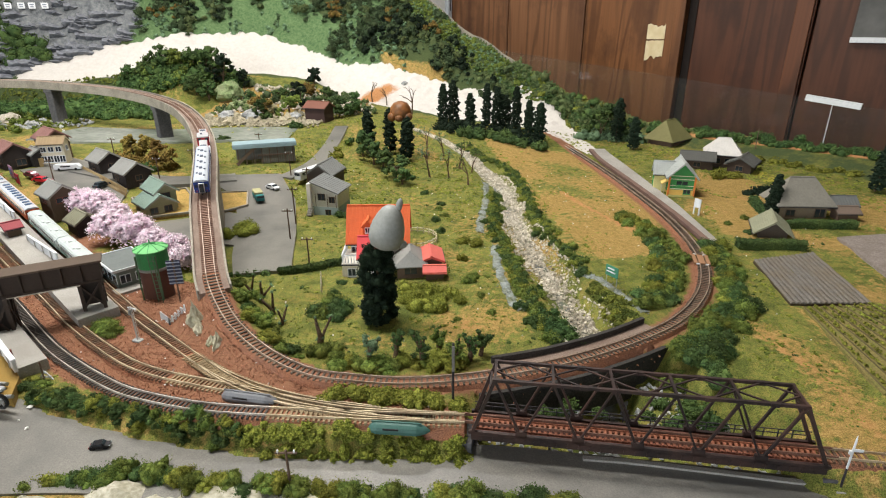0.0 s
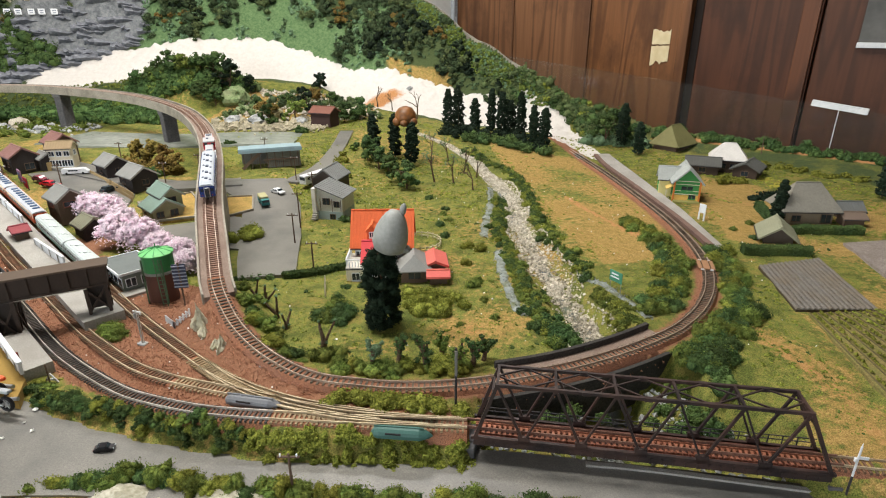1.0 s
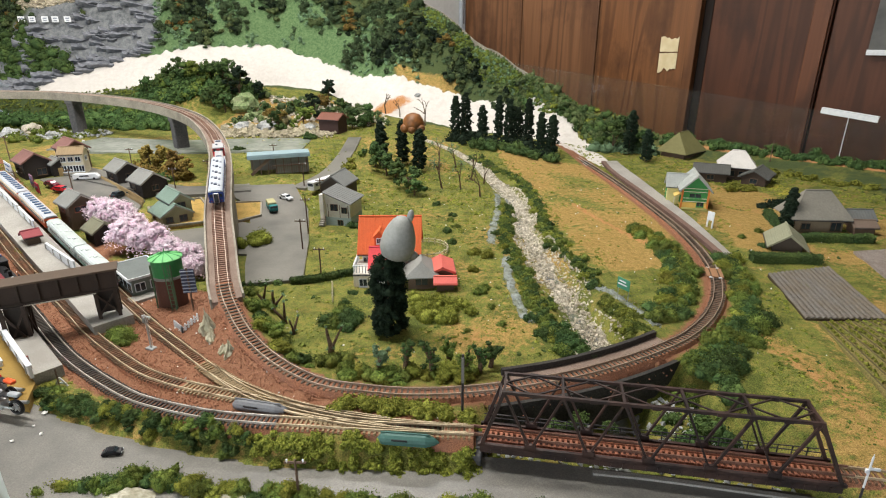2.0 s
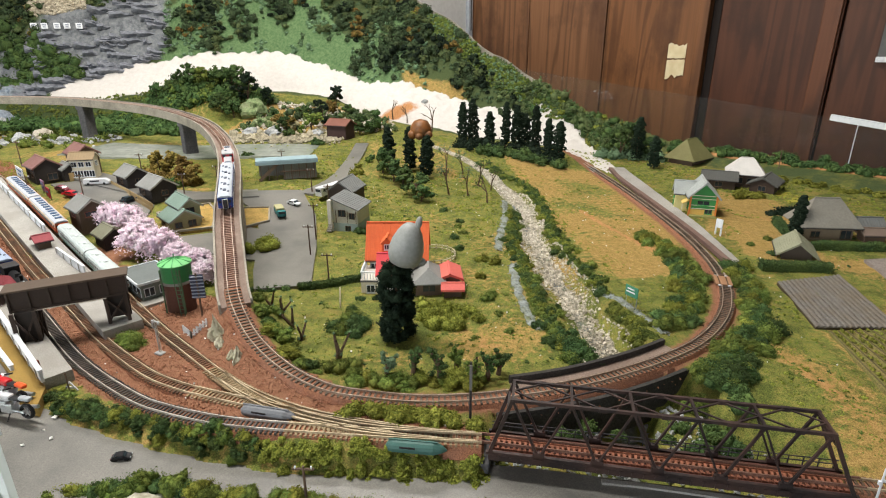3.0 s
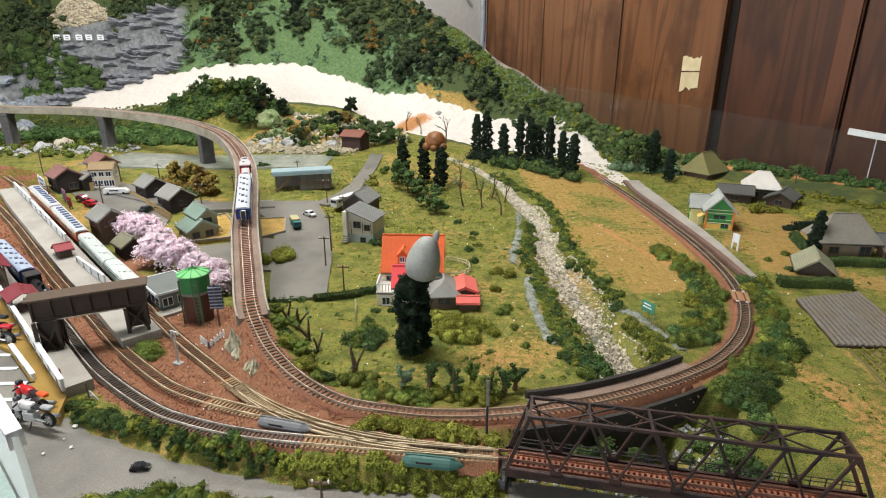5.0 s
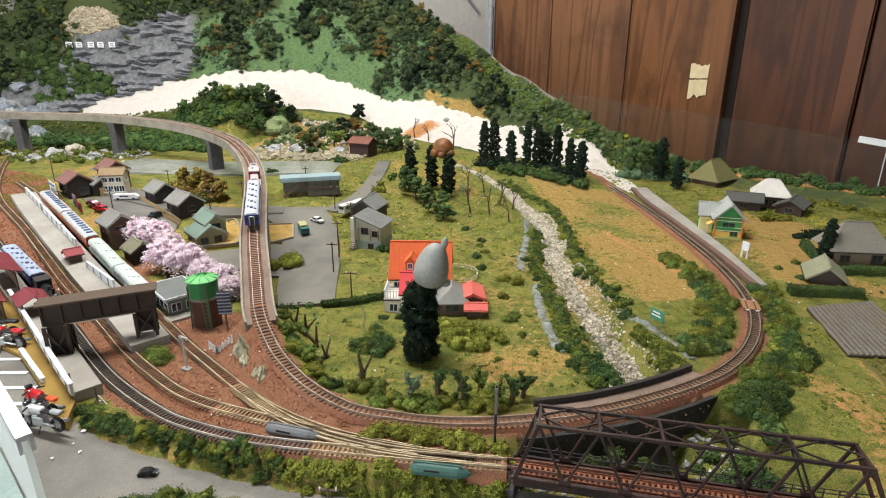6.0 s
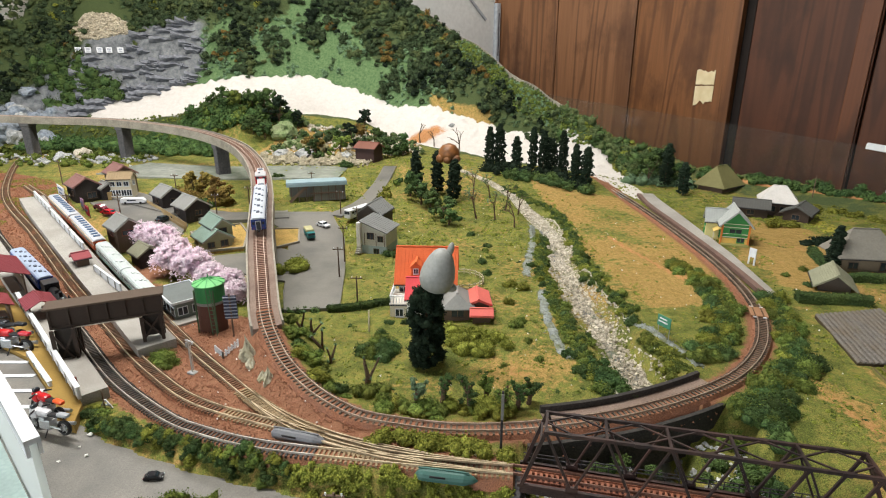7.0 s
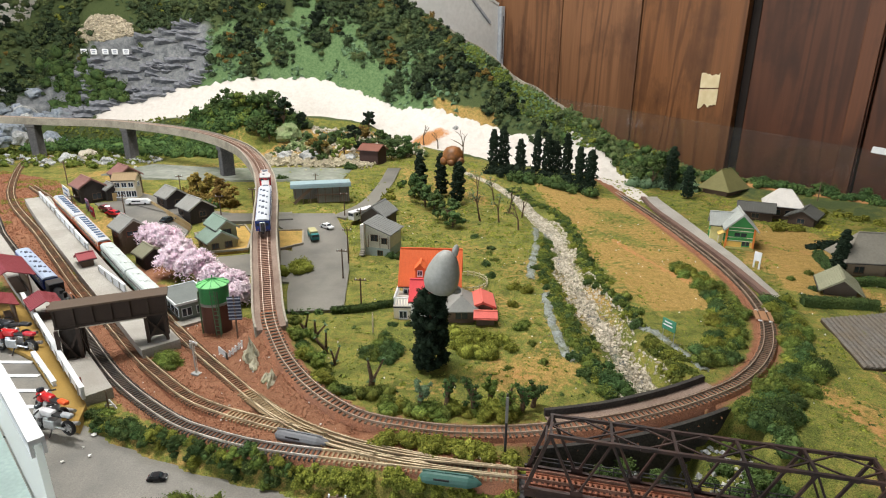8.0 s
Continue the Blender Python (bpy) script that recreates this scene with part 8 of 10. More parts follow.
def bare_field():
    bm = bmesh.new()
    prism(bm, [(0.560, 0.630), (0.80, 0.60), (0.86, 0.82), (0.585, 0.775)], -0.006, 0.0035)
    t = tagged(part("bare_field", bm, material("bare_grey_soil", lin(112, 104, 98), lin(150, 140, 132), 500, 0.9, 0.5, lin(96, 84, 74), 50, 0.5)), "bare grey field beside the lane", "field")
    return t


bare_field()


def crop_field():
    t = thing("crop_field", pose(0, 0, 0.001), "field of young green crop rows on brown soil", "field")
    a, b, c, e = (0.408, 0.556), (0.545, 0.570), (0.62, 0.400), (0.385, 0.400)
    bm = bmesh.new()
    prism(bm, [e, c, b, a], -0.006, 0.0016)
    part("soil", bm, material("crop_soil", lin(96, 88, 50), lin(138, 124, 76), 500, 0.95, 0.5, lin(100, 106, 50), 40, 0.7), t)
    rg = np.random.default_rng(11)
    n = 15
    for i in range(n):
        f = (i + 0.5) / n
        p, q = np.array([lerp(a[0], b[0], f), lerp(a[1], b[1], f)]), np.array([lerp(e[0], c[0], f), lerp(e[1], c[1], f)])
        k = 95
        s = rg.uniform(0, 1, k)
        xy = p + (q - p) * s[:, None] + rg.normal(0, 0.0008, (k, 2))
        crumbs("crop_row", np.column_stack([xy, np.full(k, 0.003) + rg.uniform(0, 0.001, k)]), 0.0019, M["olive"], rg, t)
        line = np.array([(*(p + (q - p) * u), 0.0) for u in np.linspace(0, 1, 8)])
        part("furrow", sweep(bmesh.new(), line, [(0.0022, 0), (0.0046, 0), (0.0040, 0.0021), (0.0028, 0.0021)]), paint("furrow_soil", 92, 82, 52), t)
    return t


crop_field()

# ---------------------------------------------------------------- greenery
rng = np.random.default_rng(7)


def bush_lumps(n, size):
    """Centres and radii of the lumps of one bush, sitting on the ground."""
    a, q = rng.uniform(0, 6.283, n), rng.uniform(0, 1, n) ** 0.7
    r = size * rng.uniform(0.34, 0.58, n)
    c = np.column_stack([np.cos(a) * q * size * 0.72, np.sin(a) * q * size * 0.72, size * rng.uniform(0.12, 0.75, n) * (1.1 - 0.6 * q)])
    c[0], r[0] = (0, 0, size * 0.35), size * 0.6
    return c, r


BUSH = [clump_mesh("bush", *bush_lumps(11, 0.0170), 84, 0.00092, rng) for i in range(9)]
BUSH_FAR = [clump_mesh("bush", *bush_lumps(6, 0.018), 26, 0.0026, rng) for i in range(6)]


def coloured(mesh, mat):
    me = mesh.copy()
    me.materials.append(mat)
    return me


BUSHES = {k: [coloured(m, M[k]) for m in BUSH] for k in ("bush", "olive", "deep", "teal", "dark")}
FARBUSH = {k: [coloured(m, M[k]) for m in BUSH_FAR] for k in ("bush", "olive", "deep", "teal", "dark", "autumn")}
BUSH_WORDS = {"bush": "mid-green foam bush", "olive": "yellow-green foam bush", "deep": "deep green foam bush", "teal": "grey-green foam bush", "dark": "dark green foam bush", "autumn": "russet brown foam bush"}


def bush(x, y, size, kind, where, group, far=False, z=None):
    me = (FARBUSH if far else BUSHES)[kind]
    ob = new("bush", me[int(rng.integers(0, len(me)))])
    b = gz(x, y) if z is None else z
    ob.matrix_world = pose(x, y, b - 0.002, rng.uniform(-10, 10), rng.uniform(-10, 10), rng.uniform(0, 360)) @ Matrix.Diagonal((size * rng.uniform(0.85, 1.15), size * rng.uniform(0.85, 1.15), size * rng.uniform(0.8, 1.2), 1))
    return tagged(ob, BUSH_WORDS[kind] + " " + where, "bush", group)


def bush_row(line, n, width, kinds, size, where, group, far=False, z=None, joined=""):
    """Bushes strung along a line, as things of their own or, where nobody could count them, as one planting."""
    p = spline([(a[0], a[1], 0) for a in line], 0.004)
    pts = []
    for i in range(n):
        q = p[int((i + rng.uniform(0.1, 0.9)) / n * (len(p) - 1))]
        x, y, s, k = q[0] + rng.normal(0, width), q[1] + rng.normal(0, width), rng.uniform(*size), kinds[int(rng.integers(0, len(kinds)))]
        if joined:
            c, rad = bush_lumps(5 if far else 6, 0.0170 * s)
            pts.append(np.column_stack([c + np.array([x, y, (gz(x, y) if z is None else z) - 0.002]), rad]))
        else:
            bush(x, y, s, k, where, group, far, z)
    if joined:
        pts = np.vstack(pts)
        ob = clumps(joined, pts[:, :3], pts[:, 3], 24 if far else (14 if joined == "hedge" else 48), 0.0026 if far else 0.00100, M[kinds[0]], rng)
        tagged(ob, BUSH_WORDS[kinds[0]].replace("bush", "planting") + " " + where, "hedge" if joined == "hedge" else "bushes", kind="" if joined == "hedge" else "stuff")


BANK = [(-0.358, 0.412), (-0.338, 0.397), (-0.295, 0.389), (-0.217, 0.371), (-0.15, 0.358), (-0.08, 0.351), (0.026, 0.347)]
bush_row(BANK[:5], 56, 0.0032, ["bush", "deep", "olive", "deep"], (0.32, 0.50), "on the road bank", "bushes on the road bank")
bush_row(BANK[4:], 18, 0.0030, ["olive", "olive", "bush"], (0.26, 0.40), "low on the road bank", "", joined="bank_bushes")
bush_row(BANK[4:], 90, 0.0042, ["olive", "olive"], (0.22, 0.36), "low on the road bank", "", joined="bank_bushes")
bush_row(BANK[:5], 80, 0.0036, ["deep"], (0.22, 0.38), "filling the road bank", "", joined="bank_bushes")
bush_row([(-0.296, 0.308), (-0.280, 0.315), (-0.256, 0.321), (-0.222, 0.324), (-0.152, 0.317), (-0.1, 0.312), (-0.046, 0.307), (0.007, 0.302), (0.10, 0.302)], 50, 0.0032, ["olive", "bush", "bush", "deep"], (0.50, 0.78), "along the near road edge", "bushes at the near edge", z=-0.0195)
bush_row([(-0.240, 0.585), (-0.205, 0.530), (-0.166, 0.490), (-0.122, 0.462), (-0.086, 0.446), (-0.047, 0.439), (-0.006, 0.441), (0.025, 0.450)], 40, 0.006, ["bush", "deep", "bush", "olive"], (0.45, 0.85), "inside the track curve", "bushes inside the curve")
bush_row([(-0.090, 0.397), (-0.043, 0.390), (-0.004, 0.387), (0.028, 0.384)], 24, 0.005, ["olive", "bush", "olive"], (0.45, 0.8), "between the two tracks", "", joined="bank_bushes")
bush_row([(0.298, 0.875), (0.306, 0.850), (0.310, 0.815), (0.314, 0.777)], 22, 0.0062, ["olive", "olive", "bush"], (0.5, 0.8), "on the inner bank of the curve", "bushes on the inner bank")
bush_row([(0.314, 0.785), (0.315, 0.740), (0.306, 0.692), (0.290, 0.647), (0.268, 0.601), (0.244, 0.562)], 66, 0.0085, ["bush", "deep", "bush", "olive"], (0.55, 0.95), "on the inner bank of the curve", "bushes on the inner bank")
bush_row([(0.385, 0.745), (0.381, 0.710), (0.372, 0.666), (0.350, 0.612)], 40, 0.0068, ["olive", "bush", "olive", "deep"], (0.55, 0.90), "on the outer bank of the curve", "bushes on the outer bank")
bush_row([(0.356, 0.615), (0.330, 0.560), (0.298, 0.513), (0.266, 0.474), (0.252, 0.452)], 48, 0.0080, ["deep", "bush", "deep", "bush", "olive"], (0.60, 1.0), "on the outer bank of the curve", "bushes on the outer bank")
bush_row([(0.255, 0.470), (0.241, 0.463), (0.231, 0.453)], 16, 0.006, ["deep", "bush"], (0.6, 0.95), "at the end of the retaining wall", "bushes on the outer bank")
bush_row([(0.258, 0.430), (0.235, 0.405), (0.225, 0.375)], 16, 0.009, ["deep"], (0.6, 0.9), "below the bridge", "", joined="bank_bushes")
bush_row([(0.050, 0.388), (0.10, 0.395), (0.15, 0.40), (0.23, 0.40), (0.24, 0.375)], 15, 0.010, ["deep"], (0.35, 0.60), "behind the bridge", "bushes below the bridge", z=-0.02, joined="bank_bushes")
for kind, n in (("bush", 70), ("deep", 62), ("olive", 20)):
    bush_row([(0.097, 1.030), (0.095, 0.990), (0.084, 0.867), (0.081, 0.809), (0.091, 0.733), (0.097, 0.661), (0.105, 0.593), (0.106, 0.539), (0.115, 0.505), (0.120, 0.475)], n, 0.0058, [kind], (0.30, 0.62), "on the stream bank", "", joined="bank_bushes")
    bush_row([(0.040, 1.365), (0.051, 1.345), (0.101, 1.268), (0.140, 1.190), (0.154, 1.040), (0.155, 0.948), (0.157, 0.877), (0.164, 0.806), (0.172, 0.750), (0.183, 0.700), (0.180, 0.655)], n, 0.0060, [kind], (0.32, 0.66), "on the stream bank", "", joined="bank_bushes")
for kind, n in (("bush", 44), ("olive", 14)):
    bush_row([(0.181, 0.608), (0.195, 0.590), (0.205, 0.565), (0.205, 0.532)], n, 0.0062, [kind], (0.22, 0.42), "low on the stream bank", "", joined="bank_bushes")
bush_row([(0.118, 0.545), (0.128, 0.515), (0.135, 0.480)], 14, 0.006, ["deep"], (0.4, 0.75), "at the foot of the stream bank", "", joined="bank_bushes")
bush_row([(-0.125, 0.580), (-0.108, 0.540), (-0.130, 0.555)], 12, 0.006, ["deep", "deep", "bush"], (0.5, 0.85), "near the tall conifer", "bushes near the conifer")
bush_row([(-0.032, 0.585), (-0.018, 0.598), (0.012, 0.588), (-0.025, 0.562)], 18, 0.009, ["olive", "olive", "bush"], (0.6, 1.0), "near the tall conifer", "", joined="bank_bushes")
bush_row([(-0.269, 0.646), (-0.240, 0.647), (-0.216, 0.649)], 14, 0.002, ["deep"], (0.35, 0.45), "in a clipped hedge", "hedge bushes", joined="hedge")
bush_row([(-0.318, 0.772), (-0.296, 0.802), (-0.290, 0.775)], 11, 0.007, ["olive"], (0.8, 1.1), "on a round traffic island", "", z=0.004, joined="bank_bushes")
bush_row([(-0.352, 0.507), (-0.336, 0.503)], 4, 0.003, ["bush"], (0.6, 0.8), "at the platform end", "bushes at the platform")
for x, y, s, k in ((-0.345, 0.508, 0.8, "bush"), (-0.337, 0.500, 0.7, "bush"), (-0.01, 0.856, 0.6, "deep"), (0.0, 0.805, 0.6, "deep"), (-0.034, 1.012, 0.6, "deep"), (-0.002, 0.947, 0.6, "deep"), (-0.005, 0.92, 0.5, "bush"), (0.004, 0.885, 0.5, "bush"),
                   (-0.505, 1.275, 1.0, "deep"), (-0.381, 1.435, 1.2, "deep"), (-0.242, 1.254, 0.8, "olive"), (-0.235, 1.20, 0.9, "olive"), (-0.204, 1.112, 0.8, "olive"), (-0.203, 1.045, 0.8, "olive"),
                   (-0.225, 1.30, 0.8, "bush"), (-0.17, 0.875, 0.6, "deep"), (-0.155, 0.872, 0.6, "deep"), (-0.145, 0.870, 0.5, "deep"), (0.045, 0.64, 0.5, "bush"), (0.03, 0.70, 0.6, "olive"), (0.05, 0.745, 0.7, "olive"), (0.035, 0.76, 0.6, "olive"),
                   (0.045, 0.49, 0.35, "bush"), (0.02, 0.53, 0.4, "bush"), (0.06, 0.545, 0.4, "bush"), (0.05, 0.59, 0.4, "bush"), (-0.12, 0.62, 0.4, "deep"), (-0.10, 0.618, 0.4, "deep"), (0.035, 0.625, 0.6, "bush"),
                   (0.572, 1.127, 1.1, "olive"), (0.595, 1.115, 1.0, "olive"), (0.585, 1.01, 1.1, "dark"), (0.605, 1.005, 1.0, "dark"), (0.57, 1.005, 0.7, "dark"), (0.683, 0.969, 0.9, "bush"), (0.710, 0.955, 0.9, "deep"), (0.695, 0.975, 0.8, "bush"),
                   (0.49, 0.86, 0.5, "bush"), (0.455, 0.84, 0.4, "bush"), (0.47, 0.80, 0.5, "deep"), (0.85, 0.90, 0.9, "olive"), (0.78, 0.86, 0.7, "olive")):
    bush(x, y, s, k, "on the meadow", "meadow bushes", far=y > 1.0)
bush_row([(-0.64, 1.10), (-0.60, 1.085), (-0.555, 1.07), (-0.53, 1.07)], 14, 0.010, ["autumn"], (0.9, 1.4), "behind the dark houses", "russet bushes", far=True, joined="bank_bushes")
bush_row([(-0.62, 1.08), (-0.53, 1.04)], 5, 0.010, ["deep"], (0.6, 0.9), "behind the dark houses", "russet bushes", far=True, joined="bank_bushes")
bush_row([(0.044, 1.445), (0.110, 1.445), (0.181, 1.410), (0.232, 1.365)], 26, 0.010, ["deep", "bush"], (1.0, 1.7), "under the cypress row", "bushes under cypresses", far=True, joined="bank_bushes")
bush_row([(-0.010, 1.500), (0.060, 1.490), (0.150, 1.480), (0.215, 1.400)], 22, 0.008, ["dark"], (1.1, 1.9), "at the feet of the cypresses", "", far=True, joined="bank_bushes")
bush_row([(0.375, 1.50), (0.427, 1.508), (0.455, 1.495), (0.505, 1.450)], 18, 0.014, ["teal", "deep"], (1.0, 1.8), "behind the platform end", "bushes behind the platform", far=True, joined="bank_bushes")
bush_row([(0.480, 1.60), (0.570, 1.545), (0.665, 1.462), (0.76, 1.375), (0.86, 1.285), (0.95, 1.20), (1.06, 1.105)], 74, 0.009, ["deep"], (0.8, 1.3), "along the rear edge", "rear hedge bushes", far=True, joined="bank_bushes")
bush_row([(0.66, 1.30), (0.74, 1.23), (0.84, 1.13)], 14, 0.010, ["olive", "bush", "deep"], (0.6, 1.0), "on the rear lane", "rear lane bushes", far=True, joined="bank_bushes")


def clipped_hedge(line, w, h, label):
    """A boxy hedge: a soft-edged core with fine foam all over it."""
    x0, y0 = line[0]
    t = thing("hedge", pose(x0, y0, 0), label, "hedge", "clipped hedges")
    p = spline([(a[0], a[1], 0) for a in line], 0.003)
    p[:, 2] = terrain(p[:, 0], p[:, 1])
    p[:, :2] -= (x0, y0)
    part("core", sweep(bmesh.new(), p, [(-w / 2, -0.003), (w / 2, -0.003), (w / 2 * 0.96, h * 0.75), (w * 0.30, h), (-w * 0.30, h), (-w / 2 * 0.96, h * 0.75)]), M["deep"], t)
    n = int(len(p) * 60)
    k = rng.integers(0, len(p), n)
    tan = np.gradient(p, axis=0)[k]
    side = np.column_stack([tan[:, 1], -tan[:, 0]]) / np.hypot(tan[:, 0], tan[:, 1])[:, None]
    u = rng.uniform(0, 2 * h + w, n)
    off = np.where(u < h, -w / 2, np.where(u > h + w, w / 2, u - h - w / 2))
    z = np.where(u < h, u, np.where(u > h + w, 2 * h + w - u, h))
    q = p[k].copy()
    q[:, :2] += side * off[:, None] + rng.normal(0, 0.0009, (n, 2))
    q[:, 2] += z + rng.normal(0, 0.0006, n)
    crumbs("foliage", q, 0.0013, M["deep"], rng, t)
    return t


clipped_hedge([(0.422, 0.740), (0.465, 0.736), (0.511, 0.730)], 0.012, 0.0125, "clipped dark green box hedge beside the barn")
clipped_hedge([(0.535, 0.823), (0.590, 0.823), (0.643, 0.823)], 0.011, 0.0115, "clipped dark green box hedge before the farmhouse")
clipped_hedge([(0.550, 0.955), (0.541, 0.915), (0.535, 0.876)], 0.011, 0.0120, "clipped dark green box hedge beside the farmyard")
clipped_hedge([(-0.206, 0.650), (-0.169, 0.661), (-0.132, 0.684)], 0.008, 0.0075, "low clipped green hedge along the meadow")


def tree(x, y, h, spread, kind, label, trunk=0.0020, crown_from=0.35, lumps=7, n=260, size=0.0034, group="", lean=0.0, z=None, category="tree", bare=False):
    """A tapered trunk with limbs and a ragged crown of small clumps."""
    t = thing("tree", pose(x, y, gz(x, y) if z is None else z, 0, 0, float(rng.uniform(0, 360))), label, category, group)
    bm = bmesh.new()
    rod(bm, (0, 0, -0.004), (lean * h, 0, h * 0.62), trunk, 7, trunk * 0.6)
    tips = []
    for i in range(lumps):
        a = i * 6.283 / lumps + rng.uniform(-0.4, 0.4)
        z0, z1 = h * rng.uniform(crown_from, 0.60), h * rng.uniform(crown_from + 0.15, 0.86)
        r = spread * rng.uniform(0.35, 0.75)
        tip = (lean * h + r * math.cos(a), r * math.sin(a), z1)
        rod(bm, (lean * z0, 0, z0), tip, trunk * 0.55, 5, trunk * 0.25)
        tips.append(tip)
    part("trunk", bm, M["bark"] if not bare else M["pale_bark"], t)
    tips.append((lean * h, 0, h * 0.84))
    tips = np.array(tips)
    m = lumps * 3
    c = tips[rng.integers(0, len(tips), m)] + rng.normal(0, 1, (m, 3)) * np.array([spread * 0.22, spread * 0.22, h * 0.09])
    clumps("crown", c, rng.uniform(0.16, 0.30, m) * min(spread, h * 0.5), max(12, n // m), size, M[kind], rng, t)
    return t


def conifer(x, y, h, r, label, kind="dark", n=420, size=0.0030, group="", z=None, ragged=0.25):
    """A narrow evergreen: trunk and a column of small clumps."""
    t = thing("conifer", pose(x, y, gz(x, y) if z is None else z, rng.uniform(-2, 2), rng.uniform(-2, 2), 0), label, "tree", group)
    part("trunk", rod(bmesh.new(), (0, 0, -0.004), (0, 0, h * 0.8), r * 0.14, 6, r * 0.05), M["bark"], t)
    f = rng.uniform(0.05, 1, n) ** 0.85
    prof = np.interp(f, [0, 0.1, 0.35, 0.8, 1], [0.62, 0.95, 1.0, 0.80, 0.28]) * r
    a = rng.uniform(0, 6.283, n)
    lump = 1 + ragged * np.sin(a * 3 + f * 25) + ragged * np.sin(f * 40 + a)
    rr = prof * lump * rng.uniform(0.55, 1, n)
    crumbs("crown", np.column_stack([rr * np.cos(a), rr * np.sin(a), f * h]), size, M[kind], rng, t)
    return t


# tall conifer that carries the figurine, and the pair that carries the orange one
def bushy_conifer(x, y, h, r, label):
    t = thing("conifer", pose(x, y, gz(x, y)), label, "tree")
    part("trunk", rod(bmesh.new(), (0, 0, -0.004), (0, 0, h * 0.85), r * 0.16, 8, r * 0.06), M["bark"], t)
    n = 230
    f, a = rng.uniform(0.04, 0.98, n), rng.uniform(0, 6.283, n)
    prof = np.interp(f, [0, 0.06, 0.22, 0.45, 0.62, 0.85, 1], [0.70, 0.92, 1.05, 0.86, 0.98, 0.84, 0.60]) * r
    rr = prof * (1 + 0.16 * np.sin(3 * a + 17 * f)) * rng.uniform(0.55, 0.92, n)
    clumps("crown", np.column_stack([rr * np.cos(a), rr * np.sin(a), f * h]), rng.uniform(0.0034, 0.0062, n), 60, 0.0009, M["dark"], rng, t)
    return t


bushy_conifer(-0.062, 0.527, 0.088, 0.0190, "tall dark bushy conifer under the grey figurine")


def figurine(x, y, z, prof, mat, label, extra=(), lean=0):
    bm = lathe(bmesh.new(), prof, 28)
    for cx, cy, cz, sx, sy, sz in extra:
        r = bmesh.ops.create_icosphere(bm, subdivisions=3, radius=1.0, matrix=Matrix.Translation((cx, cy, cz)) @ Matrix.Diagonal((sx, sy, sz, 1)))
    for f in bm.faces:
        f.smooth = True
    ob = part("figurine", bm, mat)
    ob.matrix_world = pose(x, y, z, 0, lean, 0)
    return tagged(ob, label, "figurine")


vinyl = material("soft_grey_vinyl", lin(132, 134, 130), lin(146, 148, 144), 300, 0.45, 0.03, lin(120, 122, 118), 30, 0.4)
figurine(-0.0535, 0.522, 0.0885, [(0.009, 0.0), (0.0145, 0.003), (0.0174, 0.010), (0.0178, 0.017), (0.0162, 0.026), (0.0130, 0.0345), (0.0096, 0.0405), (0.0062, 0.0440), (0.0020, 0.0455)], vinyl,
         "plain grey egg-shaped vinyl figurine on the conifer", ((0.0066, 0.0, 0.0470, 0.0034, 0.0032, 0.0072), (0.0155, 0.003, 0.006, 0.0070, 0.006, 0.0048)), 13)
for x, y, h, r in ((-0.122, 1.262, 0.098, 0.0125), (-0.082, 1.215, 0.094, 0.0145), (-0.175, 1.305, 0.085, 0.0125)):
    conifer(x, y, h, r, "tall dark column-shaped cypress tree", n=520, size=0.0042, group="cypresses")
figurine(-0.094, 1.236, 0.102, [(0.010, 0.0), (0.020, 0.005), (0.024, 0.014), (0.022, 0.026), (0.015, 0.036), (0.004, 0.040)], material("amber_vinyl", lin(92, 62, 36), lin(150, 94, 44), 45, 0.4, 0.05, lin(58, 44, 34), 30, 0.85),
         "plain rounded amber-brown figurine on the cypresses", ((-0.018, -0.010, 0.008, 0.010, 0.010, 0.010), (0.016, -0.012, 0.008, 0.011, 0.010, 0.009), (-0.002, -0.020, 0.006, 0.009, 0.008, 0.008)))
# cypress row on the ridge
for i, (x, y) in enumerate(((-0.004, 1.536), (0.024, 1.540), (0.069, 1.525), (0.112, 1.535), (0.140, 1.53), (0.166, 1.53), (0.186, 1.462), (0.213, 1.425), (0.240, 1.420))):
    conifer(x, y, float(0.110 + 0.018 * math.sin(i * 2.3)), 0.0134 + 0.002 * math.sin(i * 1.7), "tall dark column-shaped cypress tree", n=900, size=0.0034, group="cypresses")
for x, y, h, r in ((0.470, 1.385, 0.080, 0.013), (0.540, 0.876, 0.072, 0.0088), (0.806, 1.012, 0.092, 0.0125), (0.448, 1.465, 0.112, 0.015)):
    conifer(x, y, h, r, "dark conifer in a farm garden", n=1000, size=0.0030, group="garden conifers")
# broad trees in the middle of the meadow
for x, y, h, s, k in ((-0.150, 1.180, 0.046, 0.030, "deep"), (-0.128, 1.165, 0.042, 0.026, "deep"), (-0.180, 1.225, 0.048, 0.026, "deep"), (-0.095, 1.095, 0.040, 0.028, "deep"), (-0.080, 1.060, 0.036, 0.024, "deep"), (0.415, 1.500, 0.090, 0.044, "deep"), (0.465, 1.520, 0.080, 0.040, "deep"),
                      (-0.420, 1.66, 0.075, 0.024, "dark"), (-0.30, 1.60, 0.06, 0.03, "deep"), (-0.26, 1.63, 0.06, 0.026, "deep"), (-0.44, 1.60, 0.055, 0.028, "bush"), (-0.52, 1.60, 0.06, 0.03, "autumn"), (-0.50, 1.55, 0.05, 0.026, "deep")):
    tree(x, y, h, s, k, "dark green broadleaf model tree", crown_from=0.12, n=600, size=0.0034 if y > 1 else 0.0024, group="meadow trees")


